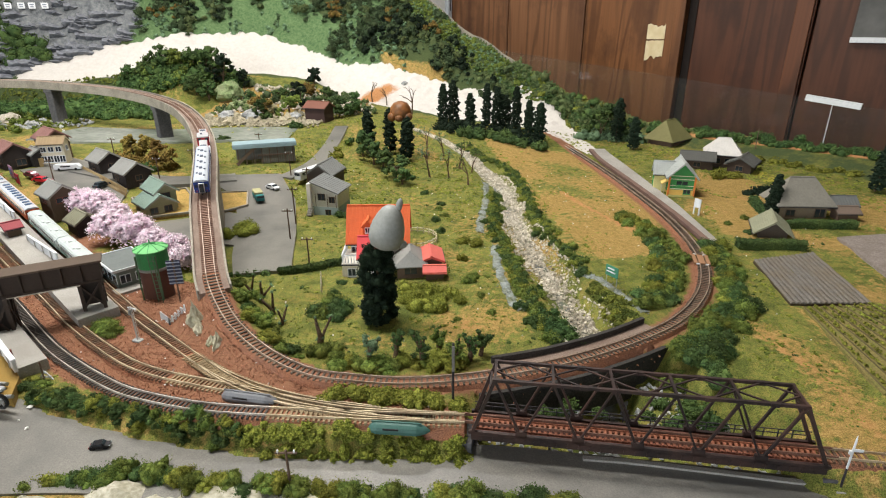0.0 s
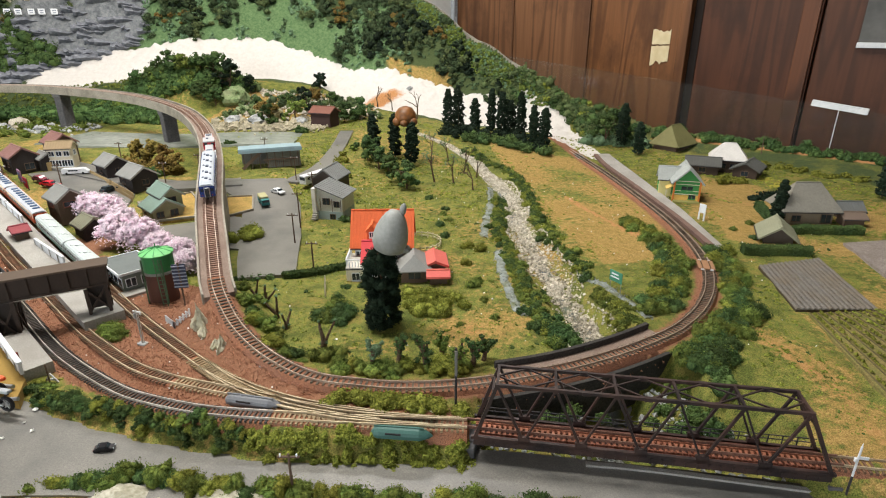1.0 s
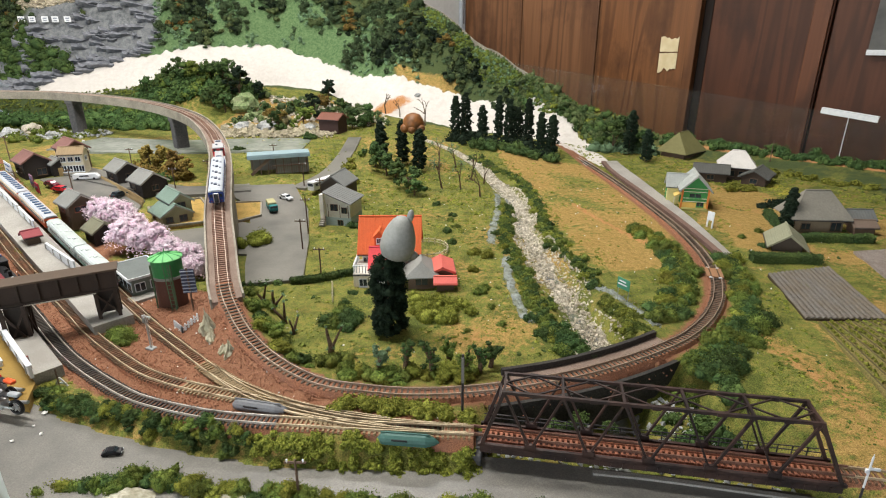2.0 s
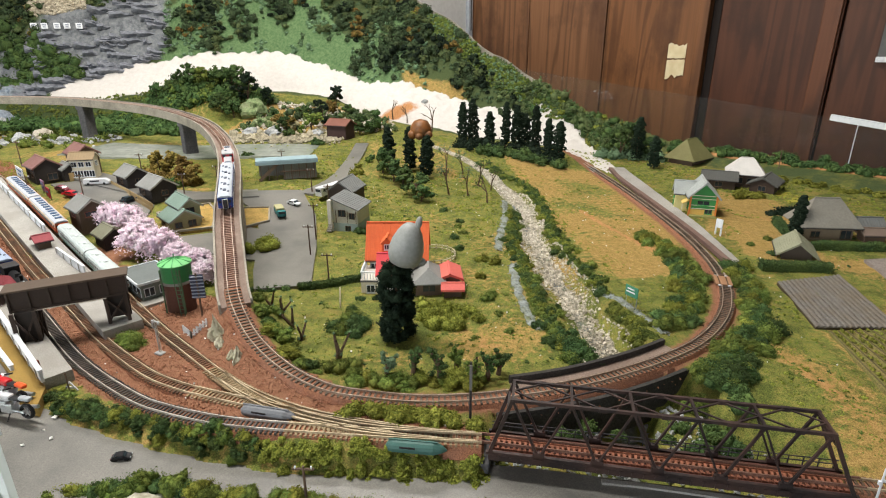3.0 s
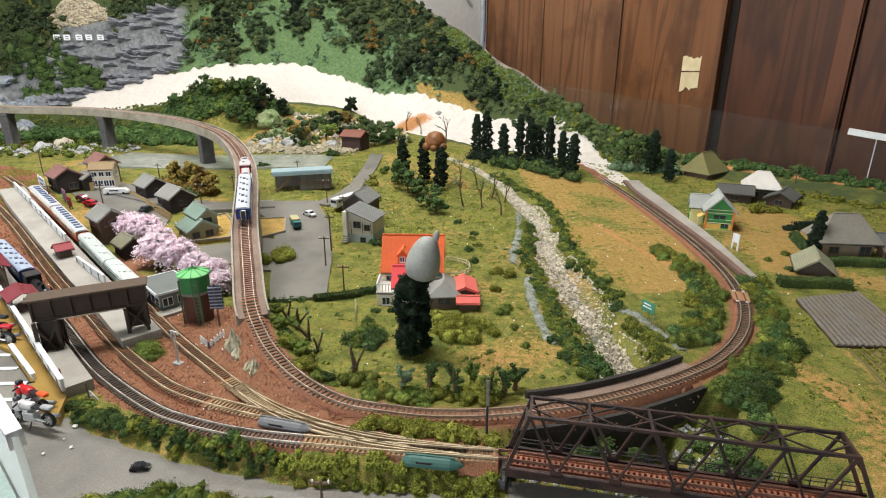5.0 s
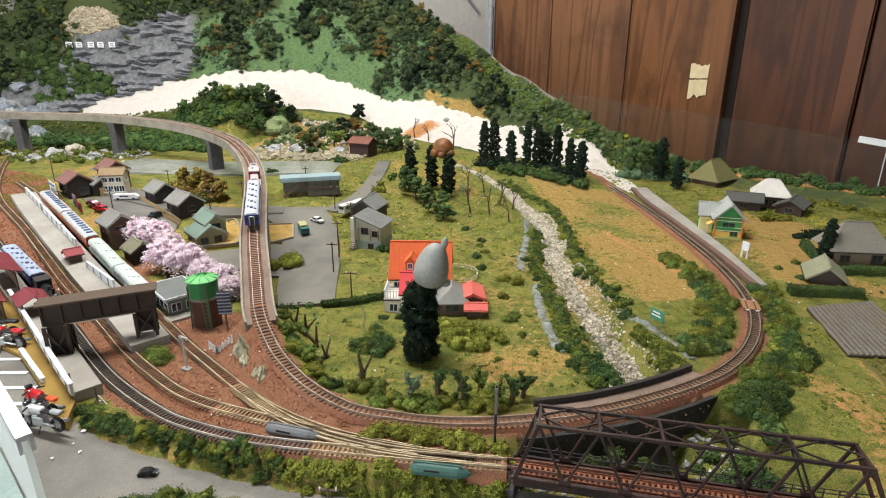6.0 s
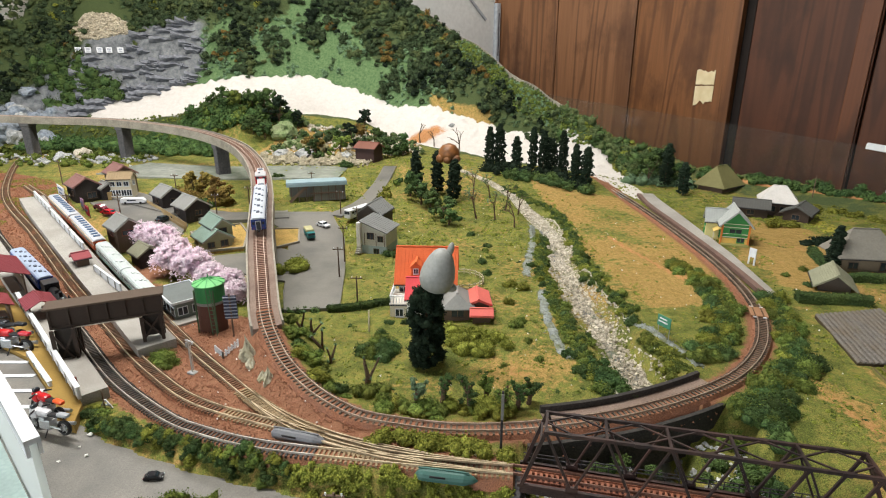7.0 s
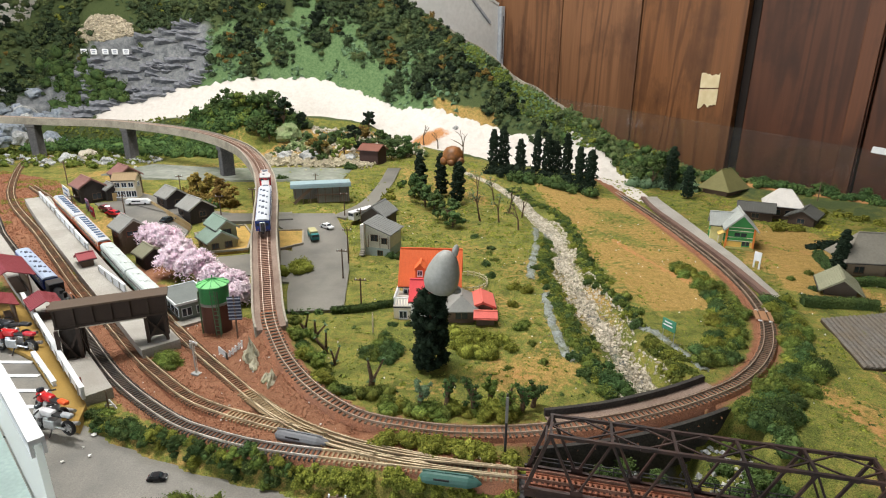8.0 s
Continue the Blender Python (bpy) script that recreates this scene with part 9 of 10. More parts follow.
for x, y, h, sp in ((-0.632, 1.118, 0.046, 0.020), (-0.604, 1.106, 0.052, 0.020), (-0.562, 1.085, 0.044, 0.020), (-0.536, 1.074, 0.038, 0.018)):
    tree(x, y, h, sp, "autumn", "russet brown model tree behind the dark houses", crown_from=0.10, n=620, size=0.0030, group="russet trees", lumps=9)


def bare_tree(x, y, h, label, mat, tufts=None, group="bare trees"):
    t = thing("bare_tree", pose(x, y, gz(x, y), 0, 0, float(rng.uniform(0, 360))), label, "tree", group)
    bm = bmesh.new()
    tips = []

    def limb(a, d, L, r, depth):
        b = a + d * L
        rod(bm, a, b, r, 5, r * 0.6)
        if depth == 0:
            tips.append(b)
            return
        for i in range(int(rng.integers(2, 4))):
            e = (d + Vector(rng.uniform(-0.9, 0.9, 3)) * 0.75)
            e.z = abs(e.z) * 0.8 + 0.1
            limb(b, e.normalized(), L * float(rng.uniform(0.5, 0.75)), r * 0.6, depth - 1)

    limb(Vector((0, 0, -0.003)), Vector((float(rng.uniform(-0.2, 0.2)), float(rng.uniform(-0.2, 0.2)), 1)).normalized(), h * 0.42, h * 0.035, 3)
    part("branchwork", bm, mat, t)
    if tufts:
        p = np.array([tuple(v) for v in tips])
        p = np.repeat(p, 5, 0) + rng.normal(0, h * 0.05, (len(p) * 5, 3))
        crumbs("crown", p, h * 0.026, M[tufts], rng, t)
    return t


for x, y, h in ((-0.027, 1.121, 0.070), (0.033, 1.19, 0.062), (0.012, 1.110, 0.060), (-0.04, 1.24, 0.07), (0.06, 1.16, 0.055), (0.0, 1.27, 0.06), (0.05, 1.07, 0.06)):
    bare_tree(x, y, h, "thin brown tree with few leaves", M["bark"], "deep" if x > 0.03 else "teal")
for x, y, h in ((-0.24, 1.87, 0.08), (-0.10, 1.70, 0.09), (-0.19, 1.84, 0.06)):
    bare_tree(x, y, h, "bare brown tree before the white slope", M["bark"])


def pollard(x, y, h, kind, label, wide=1.0):
    """A stout wire-and-bark trunk with stubby forked arms and lumps of foam on it."""
    t = thing("pollard_tree", pose(x, y, gz(x, y), float(rng.uniform(-8, 8)), float(rng.uniform(-10, 10)), float(rng.uniform(0, 360))), label, "tree", "stubby track-side trees")
    bm = bmesh.new()
    rod(bm, (0, 0, -0.003), (0.0005, 0, h * 0.55), 0.0026, 8, 0.0019)
    tips = [(0.0005, 0, h * 0.60)]
    for i in range(4):
        a = i * 1.57 + float(rng.uniform(-0.5, 0.5))
        tip = (0.0062 * wide * math.cos(a), 0.0062 * wide * math.sin(a), h * float(rng.uniform(0.68, 0.98)))
        rod(bm, (0, 0, h * 0.40), tip, 0.0015, 6, 0.0009)
        tips.append(tip)
    part("trunk", bm, M["bark"], t)
    tips = np.array(tips)
    c = np.vstack([tips, tips * np.array([0.6, 0.6, 0.8]), rng.normal(0, 1, (5, 3)) * np.array([0.0030, 0.0030, h * 0.12]) + np.array([0, 0, h * 0.38])])
    clumps("crown", c, rng.uniform(0.0020, 0.0038, len(c)), 40, 0.0009, M[kind], rng, t)
    return t


for x, y, h, k, w in ((-0.064, 0.452, 0.034, "teal", 1.2), (-0.039, 0.449, 0.032, "deep", 0.7), (-0.012, 0.447, 0.036, "deep", 0.9), (0.003, 0.466, 0.028, "bush", 0.8), (0.019, 0.446, 0.032, "bush", 1.0), (0.032, 0.452, 0.030, "deep", 1.1), (0.043, 0.462, 0.026, "deep", 1.0)):
    pollard(x, y, h, k, "stubby grey-green model tree beside the track", w)


def forked_stump(x, y, h, lean, fork, rz):
    t = thing("tree_stump", pose(x, y, gz(x, y), 0, lean, rz), "bare forked stump of wire and bark", "tree stump", "bare stumps")
    bm = bmesh.new()
    rod(bm, (0, 0, -0.003), (0, 0, h * 0.30), h * 0.11, 9, h * 0.095)
    rod(bm, (0, 0, h * 0.22), (-0.0050, 0, h * 0.80), h * 0.085, 8, h * 0.05)
    rod(bm, (0.001, 0, h * 0.22), (0.0085 * fork, 0.001, h * 1.05), 0.0016, 7, 0.0008)
    rod(bm, (-0.0045, 0, h * 0.75), (-0.0060, 0.001, h * 0.98), 0.0014, 6, 0.0007)
    for v in bm.verts:
        v.co += Vector((noise.noise(v.co * 300), noise.noise(v.co * 300 + Vector((7, 0, 0))), 0)) * 0.0007
    part("trunk", bm, M["bark"], t)
    tuft = np.array([(0.0085 * fork, 0.001, h * 1.05), (-0.0060, 0.001, h * 0.95), (0.002, 0, h * 0.2), (-0.003, 0.001, h * 0.1)])
    clumps("moss_tuft", tuft, np.array([0.0016, 0.0013, 0.0026, 0.0024]), 20, 0.0008, M["teal"], rng, t)
    return t


for x, y, h, lean, fork, rz in ((-0.117, 0.483, 0.030, 6, 1.2, 4), (-0.181, 0.541, 0.024, -14, 0.9, 30), (-0.200, 0.562, 0.022, 18, 1.0, -20), (-0.166, 0.520, 0.018, 10, 0.8, 60), (-0.222, 0.590, 0.022, -8, 1.0, 10)):
    forked_stump(x, y, h, lean, fork, rz)

# cherry trees in blossom
def cherry(x, y, h, s):
    t = thing("cherry_tree", pose(x, y, gz(x, y), 0, 0, float(rng.uniform(0, 360))), "cherry tree in full pale pink blossom", "tree", "cherry trees")
    bm = bmesh.new()
    rod(bm, (0, 0, -0.003), (0.001, 0, h * 0.5), 0.0022, 7, 0.0014)
    for i in range(6):
        a = i * 1.05 + float(rng.uniform(-0.3, 0.3))
        rod(bm, (0, 0, h * 0.3), (s * 0.6 * math.cos(a), s * 0.6 * math.sin(a), h * 0.68), 0.0012, 5, 0.0005)
    part("trunk", bm, M["bark"], t)
    m = 150
    d = rng.normal(0, 1, (m, 3))
    d /= np.linalg.norm(d, axis=1)[:, None]
    r = rng.uniform(0.35, 1, (m, 1)) ** 0.5
    c = d * r * np.array([s, s, h * 0.40]) * 0.84 + np.array([0, 0, h * 0.58])
    c[:, 2] -= 0.004 * rng.uniform(0, 1, m) * (r[:, 0] > 0.8)
    clumps("crown", c, rng.uniform(0.10, 0.20, m) * s, 40, 0.0010, M["blossom"], rng, t)
    # hanging sprays at the rim
    k = 420
    a, q = rng.uniform(0, 6.283, k), rng.uniform(0.6, 1.05, k)
    tip = np.column_stack([np.cos(a) * q * s, np.sin(a) * q * s, h * (0.66 - 0.30 * q ** 2) + rng.uniform(-0.010, 0.012, k)])
    crumbs("spray", tip, 0.0013, M["blossom"], rng, t)
    return t


for x, y, h, s in ((-0.566, 0.840, 0.052, 0.028), (-0.532, 0.824, 0.054, 0.032), (-0.500, 0.806, 0.046, 0.024), (-0.474, 0.750, 0.054, 0.030), (-0.432, 0.732, 0.056, 0.031), (-0.392, 0.708, 0.046, 0.024), (-0.356, 0.690, 0.042, 0.022), (-0.336, 0.668, 0.034, 0.018)):
    cherry(x, y, h, s)


# ---------------------------------------------------------------- woods on the hills, turf crumbs, rocks
def scatter(n, box_x, box_y, test, zoff=0.0):
    x, y = rng.uniform(*box_x, n), rng.uniform(*box_y, n)
    m = test(x, y)
    x, y = x[m], y[m]
    return np.column_stack([x, y, terrain(x, y) + zoff])


def hill_test(lo, hi, a0, a1, dens):
    def f(x, y):
        az, r = np.degrees(np.arctan2(x, y)), np.hypot(x, y)
        foot = np.interp(az, HILL_AZ, FOOT_R)
        ok = (0.669 * x + 0.743 * y < EDGE_V - 0.004) & (r - foot > np.maximum(lo, np.interp(az, [4, 13], [0.145, 0.02]))) & (r - foot < hi) & (az > a0) & (az < a1)
        rock = (((az + 32.8) / 6.0) ** 4 + ((r - 2.42) / 0.09) ** 4 < 1) | (((az + 41.5) / 3.6) ** 4 + ((r - 2.52) / 0.08) ** 4 < 1)
        heap = ((x + 1.470) / 0.125) ** 2 + ((y - 2.11) / 0.055) ** 2 < 1
        rock = rock | heap | (((az + 35.6) / 3.2) ** 4 + ((r - 2.50) / 0.065) ** 4 < 1)
        bare = (az > -2.5) & (0.669 * x + 0.743 * y > EDGE_V - 0.055) & (az < 7.5) & (rumple(x, y, 30, 3.0) > -0.55)
        meadow = (az > -27) & (az < -6) & (r - foot < 0.25 + 0.11 * np.exp(-((az + 17) / 5.0) ** 2) + 0.10 * rumple(x, y, 9, 1.0)) & (rumple(x, y, 26, 2.0) + 0.5 * rumple(x, y, 60, 6.0) > -0.22)
        straw = (az > -6.5) & (az < 0.4) & (r - foot < 0.178 + 0.02 * rumple(x, y, 24, 3.0))
        return ok & ~rock & ~straw & ~meadow & ~bare & ~inside(x, y, WHITE_FAN) & (rng.uniform(0, 1, len(x)) < dens + 0.35 * rumple(x, y, 16, 9.0))
    return f


def wood(name, test, mat, n, size, label, radius=(0.010, 0.024), per=24, bx=(-1.95, 0.70), by=(1.35, 2.75), lift_by=0.45):
    """Foam crowns of all sizes sown over a stretch of hill."""
    base = scatter(n, bx, by, test)
    r = rng.uniform(0, 1, len(base)) ** 1.6 * (radius[1] - radius[0]) + radius[0]
    c = base + np.column_stack([np.zeros(len(r)), np.zeros(len(r)), r * rng.uniform(lift_by - 0.3, lift_by + 0.5, len(r))])
    ob = clumps(name, c, r, per, size, mat, rng)
    return tagged(ob, label, "trees", kind="stuff")




def groves(n, test, lo, hi, words):
    """Mounded groves of foam crowns over the hills, each of one colour, with open slope between them."""
    base = scatter(n, (-1.95, 0.70), (1.35, 2.75), test)
    kinds = rng.choice(5, len(base), p=[0.56, 0.23, 0.17, 0.01, 0.03])
    for i, kind in enumerate(("hill", "hill_light", "dark", "olive", "autumn")):
        cs, rs = [], []
        for p in base[kinds == i]:
            R = float(rng.uniform(lo, hi))
            k = max(5, int((R / 0.0120) ** 2 * 0.85))
            a, q = rng.uniform(0, 6.283, k), rng.uniform(0, 1, k) ** 0.6
            x, y = p[0] + np.cos(a) * q * R * float(rng.uniform(0.8, 1.5)), p[1] + np.sin(a) * q * R
            inside_edge = 0.669 * x + 0.743 * y < EDGE_V - 0.008
            z = terrain(x, y) + R * 0.75 * (1 - q ** 2) * rng.uniform(0.5, 1.1, k) + 0.003
            cs.append(np.column_stack([x, y, z])[inside_edge])
            rs.append(rng.uniform(0.0065, 0.0150, k)[inside_edge] * (1.15 - 0.4 * q[inside_edge]))
        if cs:
            ob = clumps("hill_woods", np.vstack(cs), np.concatenate(rs), 34, 0.0034, M[kind], rng)
            tagged(ob, words[i], "trees", kind="stuff")


groves(5600, hill_test(0.13, 0.60, -50, 6, 0.80), 0.018, 0.044, ("dense deep green foam groves on the hills", "mid-green foam groves on the hills", "blackish green foam groves on the hills", "yellow-green shrubs on the hills", "brownish shrubs on the hills"))
RIDGE = ((0.05, 0.62), (1.5, 2.05))
wood("hill_woods", hill_test(0.0, 0.40, 3, 17, 0.75), M["hill_light"], 2400, 0.0032, "green shrubs on the falling ridge", (0.007, 0.016), 26, *RIDGE)
wood("hill_woods", hill_test(0.0, 0.40, 3, 17, 0.5), M["deep"], 2000, 0.0032, "darker shrubs on the falling ridge", (0.007, 0.018), 26, *RIDGE)
wood("hill_woods", hill_test(0.0, 0.40, 3, 17, 0.3), M["olive"], 800, 0.0030, "yellow-green shrubs on the falling ridge", (0.006, 0.013), 24, *RIDGE)
crest_band = lambda x, y: (0.669 * x + 0.743 * y > EDGE_V - 0.065) & (0.669 * x + 0.743 * y < EDGE_V - 0.006) & (x > -0.14) & (x < 0.30)
wood("hill_woods", crest_band, M["bush"], 3600, 0.0028, "low green scrub under the crest", (0.003, 0.008), 14, (-0.15, 0.30), (1.75, 2.25), lift_by=0.2)
wood("hill_woods", crest_band, M["teal"], 1500, 0.0028, "grey-green scrub under the crest", (0.003, 0.007), 14, (-0.15, 0.30), (1.75, 2.25), lift_by=0.2)
hs = scatter(26000, (-1.95, 0.60), (1.5, 2.75), hill_test(0.12, 0.62, -50, 8, 0.9), 0.003)
tagged(crumbs("hill_scrub", hs, 0.0070, M["hill"], rng, fine=True), "low dark scrub between the hill woods", "shrubs", kind="stuff")
vs = scatter(6000, (-1.52, -0.92), (1.58, 1.94), lambda x, y: np.hypot(x, y) < np.interp(np.degrees(np.arctan2(x, y)), HILL_AZ, FOOT_R) - 0.01, 0.002)
tagged(crumbs("hill_scrub", vs, 0.0060, M["bush"], rng, fine=True), "low green scrub on the bank behind the viaduct", "shrubs", kind="stuff")
glade_scrub = lambda x, y: (np.abs(np.degrees(np.arctan2(x, y)) + 16) < 12) & (np.abs(np.hypot(x, y) - np.interp(np.degrees(np.arctan2(x, y)), HILL_AZ, FOOT_R) - 0.22) < 0.09) & (rumple(x, y, 20, 4.0) > -0.1)
wood("hill_woods", glade_scrub, M["teal"], 1500, 0.0034, "thin grey-green scrub on the open slope", (0.004, 0.010), 16, (-1.1, -0.1), (1.9, 2.4), lift_by=0.3)


def knoll_test(x, y):
    d = ((x + 0.90) / 0.25) ** 2 + ((y - 1.85 - 0.22 * (x + 0.90)) / 0.085) ** 2
    az, r = np.degrees(np.arctan2(x, y)), np.hypot(x, y)
    return (d < 1) & (r < np.interp(az, HILL_AZ, FOOT_R) - 0.02)


wood("knoll_woods", knoll_test, M["deep"], 1000, 0.0038, "dark green woods on the knoll", (0.012, 0.025), 36, (-1.22, -0.60), (1.68, 2.02))
wood("knoll_woods", knoll_test, M["bush"], 260, 0.0036, "lighter crowns on the knoll", (0.010, 0.018), 30, (-1.22, -0.60), (1.68, 2.02), lift_by=0.9)
for x, y, h, s, k in ((-0.735, 1.84, 0.118, 0.040, "deep"), (-0.705, 1.83, 0.100, 0.034, "dark"), (-0.765, 1.85, 0.096, 0.040, "deep"), (-0.80, 1.85, 0.076, 0.040, "deep"), (-0.84, 1.84, 0.070, 0.040, "bush"), (-0.89, 1.85, 0.074, 0.040, "deep"), (-0.95, 1.85, 0.066, 0.036, "deep"), (-1.02, 1.86, 0.054, 0.034, "deep"),
                      (-0.77, 1.77, 0.060, 0.036, "deep"), (-0.73, 1.76, 0.052, 0.032, "deep"), (-0.655, 1.87, 0.064, 0.020, "dark"), (-0.44, 1.93, 0.050, 0.022, "dark"), (-0.60, 1.76, 0.034, 0.018, "deep"), (-0.50, 1.74, 0.040, 0.020, "deep"), (-0.42, 1.78, 0.042, 0.020, "autumn"), (-0.36, 1.74, 0.036, 0.018, "deep")):
    tree(x, y, h, s, k, "dark green tree standing over the knoll woods", n=620, size=0.0034, group="knoll trees", crown_from=0.08, lumps=10)
SLOPE = [(-0.68, 1.62), (-0.64, 1.92), (-0.25, 1.86), (-0.20, 1.64), (-0.42, 1.60)]
wood("bank_woods", lambda x, y: inside(x, y, [(-1.48, 1.62), (-1.50, 1.80), (-1.34, 1.79), (-1.15, 1.79), (-0.90, 1.74), (-0.78, 1.58), (-0.95, 1.58), (-1.15, 1.60)]), M["deep"], 1300, 0.0036, "dark green shrubs behind the viaduct", (0.010, 0.020), 26, (-1.52, -0.75), (1.55, 1.92))
wood("bank_woods", lambda x, y: inside(x, y, SLOPE), M["hill_light"], 130, 0.0032, "green shrubs on the low bank", (0.007, 0.016), 26, (-0.7, -0.18), (1.55, 1.92))
wood("bank_woods", lambda x, y: inside(x, y, SLOPE), M["hill"], 50, 0.0032, "dark shrubs on the low bank", (0.008, 0.019), 28, (-0.7, -0.18), (1.55, 1.92), lift_by=0.8)
wood("bank_woods", lambda x, y: inside(x, y, [(-1.7, 1.4), (-1.7, 1.62), (-1.2, 1.60), (-0.98, 1.50), (-1.0, 1.36), (-1.3, 1.30)]), M["bush"], 220, 0.0032, "green shrubs below the viaduct", (0.006, 0.014), 22, (-1.72, -0.95), (1.28, 1.64))
wood("cliff_woods", lambda x, y: inside(x, y, [(-1.70, 2.02), (-1.60, 2.06), (-1.52, 2.03), (-1.44, 2.00), (-1.36, 1.99), (-1.30, 1.93), (-1.42, 1.92), (-1.58, 1.93)]), M["deep"], 330, 0.0036, "dark trees at the foot of the cliff", (0.014, 0.028), 34, (-1.72, -1.28), (1.90, 2.08), lift_by=0.7)


def turf_test(x, y):
    az, r = np.degrees(np.arctan2(x, y)), np.hypot(x, y)
    ok = (0.669 * x + 0.743 * y < EDGE_V - 0.01) & (r < np.interp(az, HILL_AZ, FOOT_R) - 0.02)
    dm, _ = near_line(x, y, MAIN)
    ds, _ = near_line(x, y, STREAM)
    edge = np.interp(x, [p[0] for p in ROAD_FAR], [p[1] for p in ROAD_FAR])
    roads = inside(x, y, [(-0.46, 1.035), (-0.322, 1.075), (-0.262, 0.95), (-0.222, 0.80), (-0.192, 0.655), (-0.262, 0.640), (-0.37, 0.95)])
    fields = inside(x, y, [(0.385, 0.40), (0.39, 0.56), (0.43, 0.715), (0.52, 0.72), (0.585, 0.78), (0.86, 0.82), (0.80, 0.55), (0.62, 0.40)])
    plat = inside(x, y, PLATFORM_R) | (inside(x, y, FARMYARD) & (rumple(x, y, 36, 6.0) < 0.35))
    return ok & (dm > 0.022) & (ds > 0.03) & (y > edge + 0.01) & ~inside(x, y, YARD) & ~roads & ~fields & ~plat & (x > -0.40 - 0.3 * (y > 1.1))


EAST = [(0.12, 1.45), (0.33, 1.33), (0.36, 0.90), (0.32, 0.74), (0.24, 0.74), (0.19, 0.90), (0.17, 1.10)]
near_turf = lambda x, y: turf_test(x, y) & (~inside(x, y, EAST) | (rng.uniform(0, 1, len(x)) < 0.15)) & (rumple(x, y, 40, 4.0) + 0.6 * rumple(x, y, 110, 1.0) > rng.uniform(-0.6, 1.2, len(x)))
p = scatter(46000, (-0.35, 1.0), (0.36, 1.0), near_turf, 0.0003)
tagged(crumbs("turf_flock", p, 0.0011, M["olive"], rng), "fine yellow-green turf flock", "grass", kind="stuff")
p = scatter(20000, (-0.35, 1.0), (0.36, 1.1), lambda x, y: near_turf(x, y) & (rumple(x, y, 24, 8.0) > 0.05), 0.0004)
tagged(crumbs("turf_flock", p, 0.0012, M["bush"], rng), "darker green turf tufts", "grass", kind="stuff")
p = scatter(26000, (-0.75, 1.1), (0.9, 1.65), near_turf, 0.0006)
tagged(crumbs("turf_flock", p, 0.0026, M["olive"], rng), "coarse far turf flock", "grass", kind="stuff")


# low mossy mounds that make the meadow uneven
def moss_test(x, y):
    return turf_test(x, y) & (~inside(x, y, EAST) | (rng.uniform(0, 1, len(x)) < 0.10)) & (rumple(x, y, 30, 2.0) + 0.7 * rumple(x, y, 75, 5.0) > rng.uniform(-0.4, 1.3, len(x)))


for kind, n, words in (("olive", 5200, "low yellow-green moss mounds on the meadow"), ("bush", 3200, "low mid-green moss mounds on the meadow"), ("deep", 1100, "low dark green weeds on the meadow")):
    base = scatter(n, (-0.35, 1.0), (0.42, 1.35), moss_test)
    r = rng.uniform(0.0012, 0.0042, len(base)) * np.interp(base[:, 1], [0.4, 1.3], [0.8, 1.7])
    base[:, 2] -= r * 0.25
    tagged(clumps("moss_mounds", base, r, 16, 0.0011, M[kind], rng, squash=0.55), words, "grass", kind="stuff")


# stones in the stream, on the yard and by the pond
def stones(name, pts, size, label, mat=None):
    ob = crumbs(name, pts, size, mat or M["rockgrey"], rng, flat=0.8)
    return tagged(ob, label, "stones", kind="stuff")


BED_Y = [0.43, 0.50, 0.56, 0.614, 0.65, 0.69, 0.73, 0.775, 0.84, 0.915, 0.99, 1.06, 1.13, 1.21, 1.29, 1.40, 1.50]
BED_L = [0.135, 0.130, 0.146, 0.143, 0.129, 0.115, 0.112, 0.111, 0.102, 0.103, 0.113, 0.111, 0.090, 0.067, 0.050, -0.012, -0.110]
BED_R = [0.188, 0.184, 0.186, 0.172, 0.170, 0.167, 0.160, 0.154, 0.148, 0.150, 0.138, 0.139, 0.128, 0.092, 0.074, 0.008, -0.090]
n = 13000
y = rng.uniform(0.475, 1.50, n)
f = np.clip(0.5 + rng.normal(0, 0.36, n), -0.15, 1.15)
q = np.column_stack([lerp(np.interp(y, BED_Y, BED_L), np.interp(y, BED_Y, BED_R), f), y, np.zeros(n)])
q = q[rumple(q[:, 0], q[:, 1], 55, 2.0) > rng.uniform(-1.3, 0.15, n)]
q[:, 2] = terrain(q[:, 0], q[:, 1]) + 0.0008
n = int(len(q) * 0.76)
stones("stream_stones", q[:n], 0.0015, "grey and white pebbles in the dry stream bed", M["streamstone"])
stones("stream_stones", q[n:], 0.0029, "larger pale stones in the stream bed", M["streamstone"])
yp = scatter(60000, (-0.62, 0.03), (0.35, 0.80), lambda x, y: inside(x, y, YARD), 0.0004)
stones("yard_ballast", yp[:26000], 0.0009, "reddish crushed ballast of the yard", material("loose_ballast", lin(122, 82, 62), lin(178, 128, 101), 900, 0.95, 0.3, lin(150, 112, 92), 200, 0.5, island=0.22))
mp = main_pts[::1]
k = rng.integers(0, cut, 5200)
q = mp[k] + np.column_stack([rng.normal(0, 0.0085, 5200), rng.normal(0, 0.0085, 5200), np.zeros(5200)])
dist, _ = near_line(q[:, 0], q[:, 1], MAIN)
q = q[dist > 0.0088]
q[:, 2] = np.maximum(terrain(q[:, 0], q[:, 1]), np.interp(near_line(q[:, 0], q[:, 1], MAIN)[0], [0.009, 0.0145], [0.004, -0.006]))
stones("track_ballast", q, 0.0011, "loose reddish ballast beside the curved line", M["ballast"])
x, y = rng.uniform(-0.68, -0.40, 46), rng.normal(1.56, 0.045, 46)
